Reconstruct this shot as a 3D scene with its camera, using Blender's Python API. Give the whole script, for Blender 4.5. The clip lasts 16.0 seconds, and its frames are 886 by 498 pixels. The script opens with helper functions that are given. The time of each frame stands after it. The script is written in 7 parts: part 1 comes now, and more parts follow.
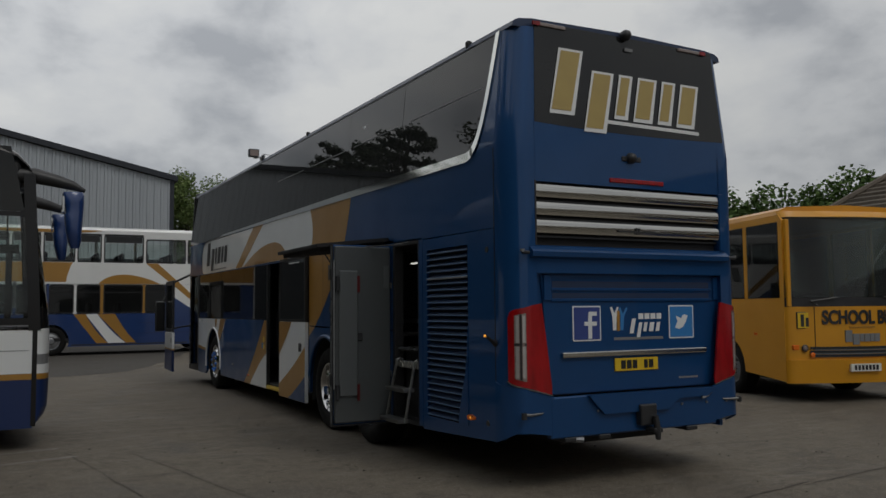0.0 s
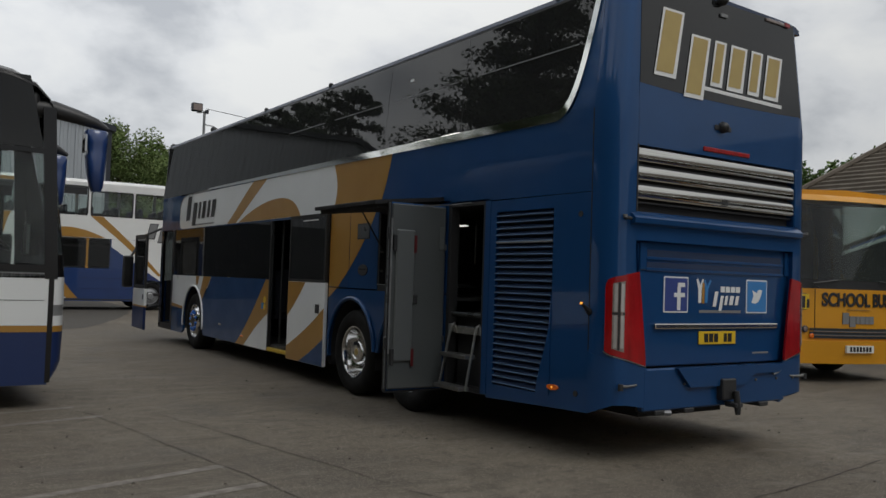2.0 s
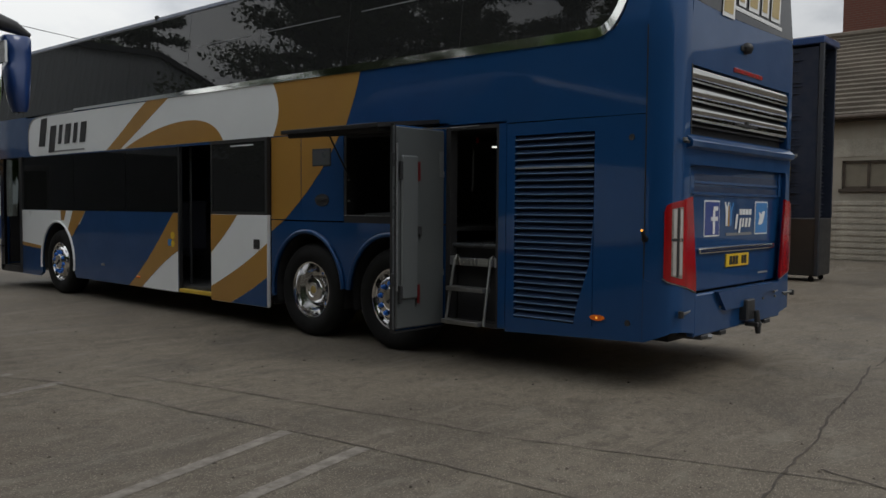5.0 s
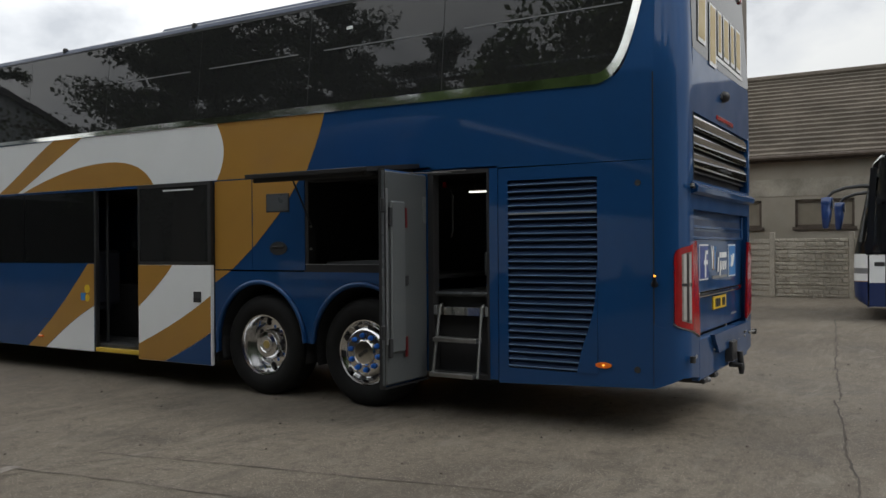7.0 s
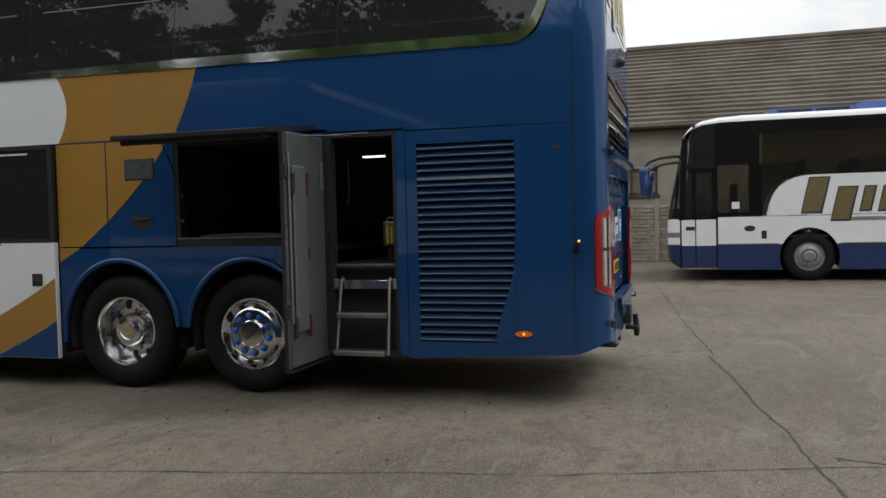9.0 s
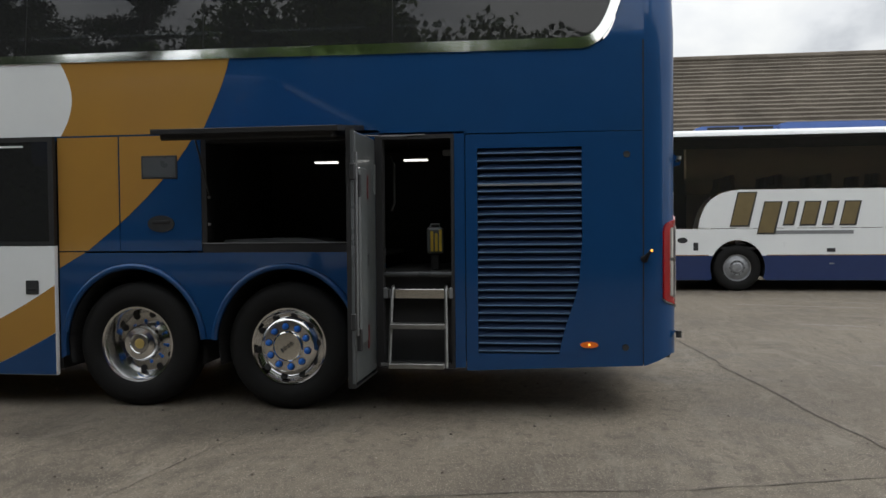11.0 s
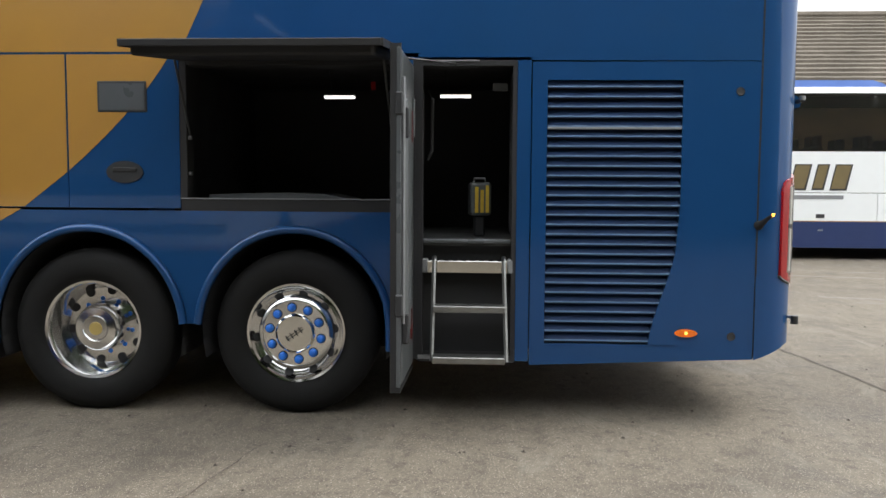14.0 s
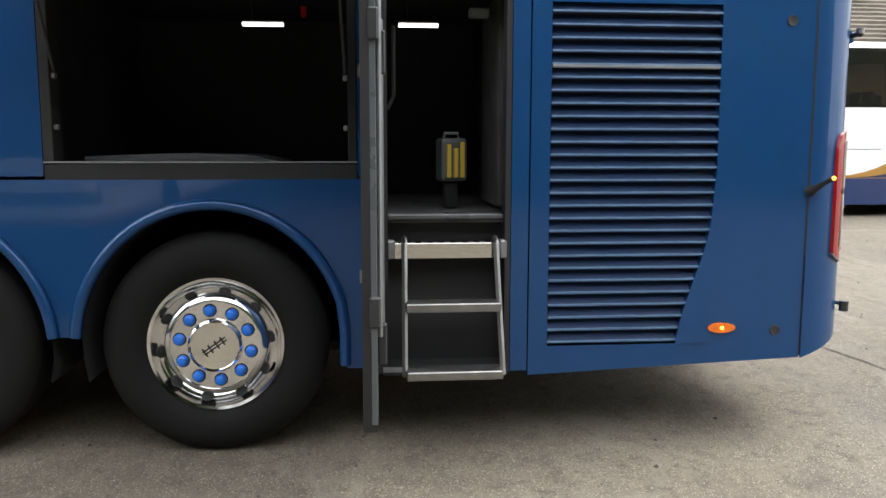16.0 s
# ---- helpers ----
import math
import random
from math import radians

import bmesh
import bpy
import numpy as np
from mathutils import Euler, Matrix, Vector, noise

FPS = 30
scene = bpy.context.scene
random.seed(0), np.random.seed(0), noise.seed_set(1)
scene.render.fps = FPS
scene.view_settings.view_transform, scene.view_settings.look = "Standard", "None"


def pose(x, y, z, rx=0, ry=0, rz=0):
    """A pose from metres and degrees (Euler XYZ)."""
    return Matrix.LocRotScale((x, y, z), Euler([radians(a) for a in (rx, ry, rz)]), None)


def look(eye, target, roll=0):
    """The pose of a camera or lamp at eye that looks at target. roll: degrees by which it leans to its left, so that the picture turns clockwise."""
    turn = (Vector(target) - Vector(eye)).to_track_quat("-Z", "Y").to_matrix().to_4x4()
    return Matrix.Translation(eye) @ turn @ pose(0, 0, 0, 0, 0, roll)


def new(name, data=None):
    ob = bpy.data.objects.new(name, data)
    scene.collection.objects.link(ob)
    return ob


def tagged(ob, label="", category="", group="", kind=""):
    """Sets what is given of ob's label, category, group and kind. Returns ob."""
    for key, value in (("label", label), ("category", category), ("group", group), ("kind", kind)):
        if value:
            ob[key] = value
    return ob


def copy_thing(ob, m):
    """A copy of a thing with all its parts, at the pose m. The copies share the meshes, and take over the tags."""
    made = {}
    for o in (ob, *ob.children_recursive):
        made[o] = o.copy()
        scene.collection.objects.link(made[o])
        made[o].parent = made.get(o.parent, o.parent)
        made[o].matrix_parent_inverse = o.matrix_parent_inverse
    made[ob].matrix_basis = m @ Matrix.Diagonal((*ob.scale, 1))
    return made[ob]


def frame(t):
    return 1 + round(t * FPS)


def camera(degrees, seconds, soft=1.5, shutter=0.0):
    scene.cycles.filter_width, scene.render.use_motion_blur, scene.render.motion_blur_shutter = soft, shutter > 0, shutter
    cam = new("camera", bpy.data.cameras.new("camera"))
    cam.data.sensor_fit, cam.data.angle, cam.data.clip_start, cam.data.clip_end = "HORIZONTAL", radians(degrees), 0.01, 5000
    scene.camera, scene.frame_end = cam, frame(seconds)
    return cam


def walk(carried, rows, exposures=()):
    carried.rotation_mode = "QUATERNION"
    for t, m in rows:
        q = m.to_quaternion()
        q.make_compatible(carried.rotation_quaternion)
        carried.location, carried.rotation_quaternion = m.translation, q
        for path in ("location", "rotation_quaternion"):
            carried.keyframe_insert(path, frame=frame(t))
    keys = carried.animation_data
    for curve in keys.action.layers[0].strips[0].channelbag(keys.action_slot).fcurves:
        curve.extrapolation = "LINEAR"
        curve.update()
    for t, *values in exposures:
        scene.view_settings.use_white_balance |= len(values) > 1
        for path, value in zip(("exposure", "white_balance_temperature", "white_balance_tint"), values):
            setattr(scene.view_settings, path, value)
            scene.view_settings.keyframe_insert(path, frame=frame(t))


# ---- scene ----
cam = camera(56.5, 16.0)
PATH = [
    (0, (-3.61, -5.72, 1.507), (-2.672, -3.959, 1.650), -0.5),
    (0.5, (-3.784, -5.344, 1.471), (-2.796, -3.612, 1.626), 0.0),
    (1, (-4.1, -5.145, 1.453), (-3.088, -3.421, 1.508), 1.3),
    (1.5, (-4.436, -5.002, 1.479), (-3.37, -3.315, 1.609), 1.7),
    (2, (-4.631, -4.687, 1.426), (-3.524, -3.022, 1.5), 1.9),
    (2.5, (-4.902, -4.447, 1.455), (-3.787, -2.787, 1.445), 2.7),
    (3, (-5.221, -4.212, 1.53), (-4.012, -2.62, 1.485), 3.4),
    (3.5, (-5.384, -3.869, 1.425), (-4.096, -2.34, 1.386), 3.7),
    (3.7, (-5.416, -3.766, 1.389), (-4.099, -2.264, 1.294), 2.5),
    (6, (-6.192, -2.289, 1.486), (-4.588, -1.095, 1.447), 2.2),
    (6.5, (-6.331, -2.044, 1.483), (-4.667, -0.935, 1.445), 2.3),
    (7, (-6.267, -1.747, 1.502), (-4.555, -0.713, 1.499), -0.4),
    (7.5, (-6.242, -1.38, 1.484), (-4.414, -0.569, 1.473), -0.3),
    (8, (-6.266, -1.036, 1.481), (-4.402, -0.318, 1.578), -0.4),
    (8.5, (-6.258, -0.848, 1.441), (-4.381, -0.162, 1.501), -0.5),
    (8.7, (-6.26, -0.80, 1.47), (-4.365, -0.165, 1.46), -1.0),
    (11, (-6.333, 0.785, 1.478), (-4.353, 1.06, 1.42), -0.5),
    (11.5, (-6.137, 1.04, 1.45), (-4.138, 1.09, 1.468), 0.1),
    (12, (-5.953, 1.203, 1.472), (-3.953, 1.221, 1.434), 0.1),
    (12.5, (-5.801, 1.435, 1.473), (-3.802, 1.416, 1.413), 0.3),
    (13, (-5.748, 1.692, 1.497), (-3.751, 1.684, 1.373), 0.3),
    (13.5, (-5.43, 1.56, 1.48), (-3.44, 1.594, 1.308), 0.05),
    (14, (-4.985, 1.74, 1.43), (-2.994, 1.849, 1.279), 0.35),
    (14.5, (-4.655, 2.05, 1.42), (-2.663, 1.963, 1.276), 0.8),
    (15, (-4.259, 1.997, 1.45), (-2.275, 1.833, 1.254), -0.1),
    (15.5, (-4.032, 2.154, 1.433), (-2.054, 1.936, 1.227), -0.0),
    (16, (-3.741, 2.236, 1.427), (-1.765, 2.052, 1.176), 0.1),
]
walk(cam, [(t, look(eye, target, roll)) for t, eye, target, roll in PATH],
     [(0.0, -0.48), (0.5, -0.03), (1.0, -0.05), (1.5, -0.05), (2.5, 0.14), (3.5, 0.37), (6.0, 0.07), (6.5, 0.45), (7.0, 0.60), (9.0, 0.86), (11.0, 0.89), (12.0, 1.27), (12.7, 1.56), (13.5, 1.70), (14.0, 1.92), (15.0, 1.72), (15.5, 2.19), (16.0, 2.24)])

# ---- world ----
SUN_AZ, SUN_EL = 168.0, 52.0
world = bpy.data.worlds.new("overcast_sky")
scene.world = world
world.use_nodes = True
wt = world.node_tree
wt.nodes.clear()
w_out = wt.nodes.new("ShaderNodeOutputWorld")
w_bg = wt.nodes.new("ShaderNodeBackground")
w_sky = wt.nodes.new("ShaderNodeTexSky")
w_sky.sky_type = "NISHITA"
w_sky.sun_disc = False
w_sky.sun_elevation, w_sky.sun_rotation = radians(SUN_EL), radians(SUN_AZ)
w_gen = wt.nodes.new("ShaderNodeTexCoord")
w_map = wt.nodes.new("ShaderNodeMapping")
w_map.inputs["Scale"].default_value = (1.0, 1.0, 1.7)
w_map.inputs["Location"].default_value = (0.3, 0.1, 0.2)
w_noise = wt.nodes.new("ShaderNodeTexNoise")
w_noise.inputs["Scale"].default_value = 5.2
w_noise.inputs["Detail"].default_value = 7.0
w_noise.inputs["Roughness"].default_value = 0.52
w_noise.inputs["Distortion"].default_value = 0.1
w_ramp = wt.nodes.new("ShaderNodeValToRGB")
w_ramp.color_ramp.elements[0].position = 0.33
w_ramp.color_ramp.elements[0].color = (5.4, 5.65, 6.0, 1)
w_ramp.color_ramp.elements[1].position = 0.60
w_ramp.color_ramp.elements[1].color = (9.6, 9.7, 9.6, 1)
w_mid = w_ramp.color_ramp.elements.new(0.47)
w_mid.color = (8.3, 8.5, 8.7, 1)
w_mix = wt.nodes.new("ShaderNodeMix")
w_mix.data_type = "RGBA"
w_mix.inputs[0].default_value = 0.93
wt.links.new(w_gen.outputs["Generated"], w_map.inputs["Vector"])
wt.links.new(w_map.outputs[0], w_noise.inputs["Vector"])
wt.links.new(w_noise.outputs[0], w_ramp.inputs[0])
wt.links.new(w_sky.outputs[0], w_mix.inputs[6])
wt.links.new(w_ramp.outputs[0], w_mix.inputs[7])
w_dot = wt.nodes.new("ShaderNodeVectorMath")
w_dot.operation = "DOT_PRODUCT"
w_dot.inputs[1].default_value = (0.50, -0.86, 0.05)
w_glow = wt.nodes.new("ShaderNodeMapRange")
for w_i, w_v in enumerate((-0.9, 0.9, 1.13, 0.62)):
    w_glow.inputs[w_i + 1].default_value = w_v
w_mul = wt.nodes.new("ShaderNodeVectorMath")
w_mul.operation = "SCALE"
wt.links.new(w_gen.outputs["Generated"], w_dot.inputs[0])
wt.links.new(w_dot.outputs["Value"], w_glow.inputs[0])
wt.links.new(w_mix.outputs[2], w_mul.inputs[0])
wt.links.new(w_glow.outputs[0], w_mul.inputs["Scale"])
# the overcast is dimmer towards the horizon
w_split = wt.nodes.new("ShaderNodeSeparateXYZ")
w_low = wt.nodes.new("ShaderNodeMapRange")
for w_i, w_v in enumerate((0.0, 0.45, 0.65, 1.03)):
    w_low.inputs[w_i + 1].default_value = w_v
w_dim = wt.nodes.new("ShaderNodeVectorMath")
w_dim.operation = "SCALE"
wt.links.new(w_gen.outputs["Generated"], w_split.inputs[0])
wt.links.new(w_split.outputs["Z"], w_low.inputs[0])
wt.links.new(w_mul.outputs[0], w_dim.inputs[0])
wt.links.new(w_low.outputs[0], w_dim.inputs["Scale"])
wt.links.new(w_dim.outputs[0], w_bg.inputs[0])
w_bg.inputs[1].default_value = 0.1
wt.links.new(w_bg.outputs[0], w_out.inputs[0])

sun = new("sun", bpy.data.lights.new("sun", "SUN"))
sun.data.energy, sun.data.angle, sun.data.color = 0.75, radians(24), (1.0, 0.97, 0.92)
sun.matrix_world = look((10 * math.sin(radians(SUN_AZ)), 10 * math.cos(radians(SUN_AZ)), 10 * math.tan(radians(SUN_EL))), (0, 0, 0))


# ---- materials ----
def nodes_of(name):
    m = bpy.data.materials.new(name)
    m.use_nodes = True
    t = m.node_tree
    return m, t, t.nodes["Principled BSDF"]


def surface(name, base, rough=0.5, metal=0.0, coat=0.0, second=None, scale=3.0, amount=0.5, fine=60.0, bump=0.0,
            grain=0.0, spec=0.5, streak=None, flake=0.0):
    """A surface with variation at two scales: broad patches towards the second colour, and a fine grain in roughness and relief."""
    m, t, b = nodes_of(name)
    b.inputs["Metallic"].default_value = metal
    b.inputs["Coat Weight"].default_value = coat
    b.inputs["Coat Roughness"].default_value = 0.04
    b.inputs["Specular IOR Level"].default_value = spec
    co = t.nodes.new("ShaderNodeTexCoord")
    mp = t.nodes.new("ShaderNodeMapping")
    t.links.new(co.outputs["Object"], mp.inputs["Vector"])
    if streak:
        mp.inputs["Scale"].default_value = streak
    n1 = t.nodes.new("ShaderNodeTexNoise")
    n1.inputs["Scale"].default_value = scale
    n1.inputs["Detail"].default_value = 6.0
    n1.inputs["Roughness"].default_value = 0.6
    n2 = t.nodes.new("ShaderNodeTexNoise")
    n2.inputs["Scale"].default_value = fine
    n2.inputs["Detail"].default_value = 3.0
    t.links.new(mp.outputs[0], n1.inputs["Vector"])
    t.links.new(mp.outputs[0], n2.inputs["Vector"])
    second = second or tuple(c * 0.7 for c in base)
    r = t.nodes.new("ShaderNodeMapRange")
    r.inputs[1].default_value, r.inputs[2].default_value = 0.38, 0.66
    r.inputs[3].default_value, r.inputs[4].default_value = 0.0, amount
    t.links.new(n1.outputs[0], r.inputs[0])
    mx = t.nodes.new("ShaderNodeMix")
    mx.data_type = "RGBA"
    mx.inputs[6].default_value, mx.inputs[7].default_value = (*base, 1), (*second, 1)
    t.links.new(r.outputs[0], mx.inputs[0])
    last = mx.outputs[2]
    if grain:
        g = t.nodes.new("ShaderNodeMapRange")
        g.inputs[1].default_value, g.inputs[2].default_value = 0.3, 0.7
        g.inputs[3].default_value, g.inputs[4].default_value = 1 - grain, 1 + grain
        t.links.new(n2.outputs[0], g.inputs[0])
        mul = t.nodes.new("ShaderNodeVectorMath")
        mul.operation = "SCALE"
        t.links.new(last, mul.inputs[0])
        t.links.new(g.outputs[0], mul.inputs["Scale"])
        last = mul.outputs[0]
    t.links.new(last, b.inputs["Base Color"])
    rr = t.nodes.new("ShaderNodeMapRange")
    rr.inputs[1].default_value, rr.inputs[2].default_value = 0.3, 0.7
    rr.inputs[3].default_value, rr.inputs[4].default_value = max(0.0, rough * 0.8), min(1.0, rough * 1.2)
    t.links.new(n1.outputs[0], rr.inputs[0])
    t.links.new(rr.outputs[0], b.inputs["Roughness"])
    if bump:
        bp = t.nodes.new("ShaderNodeBump")
        bp.inputs["Strength"].default_value, bp.inputs["Distance"].default_value = bump, 0.01
        t.links.new(n2.outputs[0], bp.inputs["Height"])
        t.links.new(bp.outputs[0], b.inputs["Normal"])
    return m


def tinted_glass(name, tint, gloss=0.02, ior=1.5, veil=0.0):
    """A tinted pane: dark light passes through, the sky and trees mirror on it."""
    m, t, b = nodes_of(name)
    t.nodes.remove(b)
    tr = t.nodes.new("ShaderNodeBsdfTransparent")
    tr.inputs[0].default_value = (*tint, 1)
    gl = t.nodes.new("ShaderNodeBsdfGlossy")
    gl.inputs["Roughness"].default_value = gloss
    fr = t.nodes.new("ShaderNodeFresnel")
    fr.inputs[0].default_value = ior
    mx = t.nodes.new("ShaderNodeMixShader")
    t.links.new(fr.outputs[0], mx.inputs[0])
    t.links.new(tr.outputs[0], mx.inputs[1])
    t.links.new(gl.outputs[0], mx.inputs[2])
    last = mx
    # grey diffuse share imitates veiling haze and lifts the pane's blacks
    if veil:
        haze = t.nodes.new("ShaderNodeBsdfDiffuse")
        haze.inputs[0].default_value = (0.30, 0.31, 0.31, 1)
        last = t.nodes.new("ShaderNodeMixShader")
        last.inputs[0].default_value = veil
        t.links.new(mx.outputs[0], last.inputs[1])
        t.links.new(haze.outputs[0], last.inputs[2])
    t.links.new(last.outputs[0], t.nodes["Material Output"].inputs[0])
    return m


def glowing(name, colour, strength):
    m, _, b = nodes_of(name)
    b.inputs["Base Color"].default_value = (*colour, 1)
    b.inputs["Emission Color"].default_value = (*colour, 1)
    b.inputs["Emission Strength"].default_value = strength
    return m


NAVY = surface("navy_coach_paint", (0.008, 0.059, 0.181), 0.42, 0.30, 0.7, (0.007, 0.051, 0.154), 1.3, 0.6, 900.0, grain=0.12)
NAVY.node_tree.nodes["Principled BSDF"].inputs["Coat Roughness"].default_value = 0.045
NAVY.node_tree.nodes["Principled BSDF"].inputs["Specular IOR Level"].default_value = 0.15
# pale blue: sky light on the louvre edges, put into the colour
NAVY_GLINT = surface("slat_edge_highlight", (0.10, 0.17, 0.27), 0.38, 0.1, 0.3, (0.07, 0.13, 0.22), 6.0, 0.6, 200.0)
PANE_GREY = surface("dull_grey_pane", (0.075, 0.082, 0.088), 0.3, 0.0, 0.2, None, 4.0, 0.4)
# darkened coach navy: painted shade for slats and slots, plain colour on the roof
NAVY_DARK = surface("navy_shade_and_roof_paint", (0.010, 0.028, 0.080), 0.5, 0.0, 0.3, None, 2.0, 0.5, 300.0)
WHITE = surface("white_coach_paint", (0.78, 0.80, 0.80), 0.32, 0.0, 0.6, (0.69, 0.71, 0.71), 0.9, 0.5, 400.0)
GOLD = surface("ochre_gold_vinyl", (0.39, 0.202, 0.035), 0.38, 0.1, 0.5, (0.33, 0.166, 0.031), 1.1, 0.5, 500.0, grain=0.06)
GOLD_TEXT = surface("pale_gold_vinyl", (0.42, 0.31, 0.10), 0.45, 0.1, 0.2, (0.36, 0.26, 0.09), 4.0, 0.5, 300.0)
REAR_GLASS = surface("black_rear_glass", (0.014, 0.015, 0.016), 0.06, 0.0, 0.0, (0.018, 0.018, 0.019), 2.0, 0.5, 300.0, spec=0.5)
BLACK = surface("satin_black_plastic", (0.022, 0.023, 0.025), 0.42, 0.0, 0.0, (0.032, 0.032, 0.033), 5.0, 0.6, 250.0, 0.08)
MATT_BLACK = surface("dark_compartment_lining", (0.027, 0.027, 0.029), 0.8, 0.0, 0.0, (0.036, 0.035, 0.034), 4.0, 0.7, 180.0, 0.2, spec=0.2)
CARPET = surface("grey_compartment_floor", (0.055, 0.055, 0.055), 0.9, 0.0, 0.0, (0.03, 0.03, 0.03), 5.0, 0.7, 300.0, 0.3)
RUBBER = surface("tyre_rubber", (0.007, 0.007, 0.007), 0.75, 0.0, 0.0, (0.013, 0.0125, 0.012), 6.0, 0.7, 120.0, 0.15, spec=0.2)
GLOSS_BLACK = surface("gloss_black_pillar", (0.009, 0.009, 0.010), 0.16, 0.0, 0.0, (0.013, 0.013, 0.013), 4.0, 0.5, 260.0)
SEAL = surface("black_rubber_seal", (0.01, 0.01, 0.011), 0.6)
CHROME = surface("polished_chrome", (0.58, 0.58, 0.57), 0.08, 1.0, 0.0, (0.62, 0.62, 0.61), 3.0, 0.5, 120.0)
SKIRT_NAVY = surface("deep_navy_skirt_paint", (0.006, 0.022, 0.095), 0.45, 0.0, 0.25, (0.005, 0.018, 0.080), 1.5, 0.5, 300.0)
OLIVE = surface("olive_gold_vinyl", (0.165, 0.125, 0.055), 0.45, 0.1, 0.2, (0.135, 0.10, 0.045), 4.0, 0.5, 300.0)
TRIM = surface("satin_bright_trim", (0.70, 0.71, 0.68), 0.06, 1.0, 0.0, (0.60, 0.62, 0.58), 2.0, 0.5, 120.0)
ALLOY = surface("polished_alloy_wheel", (0.78, 0.78, 0.78), 0.12, 1.0, 0.0, (0.5, 0.5, 0.5), 8.0, 0.5, 200.0)
STEEL = surface("brushed_aluminium", (0.33, 0.33, 0.32), 0.42, 1.0, 0.0, (0.20, 0.20, 0.195), 9.0, 0.6, 200.0, 0.1)
STRIP = surface("brushed_grille_bar", (0.72, 0.71, 0.67), 0.10, 1.0, 0.0, (0.50, 0.49, 0.46), 2.0, 0.4, 300.0, streak=(1, 40, 40))
GREY_DOOR = surface("grey_door_lining", (0.076, 0.083, 0.085), 0.34, 0.0, 0.25, (0.075, 0.082, 0.084), 2.0, 0.6, 120.0, 0.1)
GREY_PAD = surface("pale_grey_door_pad", (0.100, 0.109, 0.111), 0.36, 0.0, 0.2, (0.098, 0.106, 0.108), 3.0, 0.6, 150.0, 0.1)
GREY_TRIM = surface("grey_plastic_trim", (0.20, 0.205, 0.21), 0.5, 0.0, 0.0, None, 3.0, 0.4, 200.0, 0.06)
RED_LENS = surface("red_lamp_lens", (0.36, 0.004, 0.007), 0.16, 0.0, 0.3, (0.15, 0.002, 0.003), 9.0, 0.8, 160.0, 0.12, streak=(1, 1, 0.25))
RED_DULL = surface("dull_red_reflector", (0.085, 0.004, 0.005), 0.4, 0.0, 0.0, None, 8.0, 0.5, 200.0)
CLEAR_LENS = surface("clear_lamp_lens", (0.28, 0.22, 0.20), 0.16, 0.2, 0.9, (0.16, 0.12, 0.11), 22.0, 0.8, 160.0, 0.2)
REFLECTOR = surface("silvered_lamp_reflector", (0.66, 0.64, 0.62), 0.22, 0.5, 0.5, (0.40, 0.38, 0.37), 14.0, 0.7, 160.0, 0.1, streak=(1, 1, 0.15))
AMBER = surface("amber_lamp_lens", (0.80, 0.17, 0.006), 0.15, 0.0, 0.8, (0.6, 0.10, 0.004), 30.0, 0.6, 300.0, 0.1)
AMBER_GLOW = glowing("lit_amber_bulb", (1.0, 0.42, 0.05), 0.9)
PLATE = surface("yellow_reflective_plate", (0.72, 0.48, 0.02), 0.4, 0.0, 0.2, (0.62, 0.40, 0.02), 10.0, 0.4)
PLATE_WHITE = surface("white_reflective_plate", (0.72, 0.72, 0.66), 0.4, 0.0, 0.2, None, 10.0, 0.2)
SIGN_BLUE = surface("deep_blue_sticker", (0.035, 0.060, 0.24), 0.4, 0.0, 0.3, None, 4.0, 0.2)
SIGN_SKY = surface("sky_blue_sticker", (0.035, 0.20, 0.50), 0.4, 0.0, 0.3, None, 4.0, 0.2)
STICKER = surface("white_sticker", (0.75, 0.76, 0.76), 0.45, 0.0, 0.1, None, 6.0, 0.15)
NUT_BLUE = surface("blue_nut_cover", (0.015, 0.16, 0.66), 0.35, 0.0, 0.2, (0.012, 0.12, 0.52), 20.0, 0.5)
YELLOW = surface("yellow_edge_strip", (0.62, 0.42, 0.04), 0.5, 0.0, 0.0, None, 8.0, 0.4)
SCHOOL = surface("school_bus_yellow_paint", (0.64, 0.29, 0.010), 0.4, 0.0, 0.2, (0.56, 0.24, 0.008), 1.2, 0.5, 300.0)
BLUE_BUS = surface("mid_blue_bus_paint", (0.008, 0.038, 0.155), 0.36, 0.1, 1.0, (0.007, 0.032, 0.13), 1.5, 0.5, 300.0)
CREAM = surface("off_white_bus_paint", (0.80, 0.81, 0.80), 0.36, 0.0, 0.5, (0.70, 0.71, 0.70), 1.0, 0.5, 300.0)
GLASS_DARK = tinted_glass("dark_privacy_glass", (0.05, 0.055, 0.06), 0.012, 1.55, 0.062)
GLASS = tinted_glass("tinted_window_glass", (0.30, 0.32, 0.32), 0.015, 1.5, 0.03)
SCREEN = tinted_glass("bus_windscreen_glass", (0.55, 0.62, 0.58), 0.015, 1.52, 0.05)
GLASS_COACH = tinted_glass("smoked_coach_glass", (0.50, 0.46, 0.40), 0.015, 1.36, 0.03)
GLASS_PALE = tinted_glass("pale_green_cab_glass", (0.92, 0.955, 0.94), 0.01, 1.5)
LED = glowing("white_led_tube", (1.0, 0.98, 0.92), 2.6)
STRIP_LIGHT = glowing("lit_strip_tube", (1.0, 0.98, 0.92), 0.9)
COACH_SEAT = surface("brown_coach_seat_cloth", (0.17, 0.135, 0.10), 0.9, 0.0, 0.0, (0.10, 0.08, 0.06), 9.0, 0.7, 160.0, 0.3)
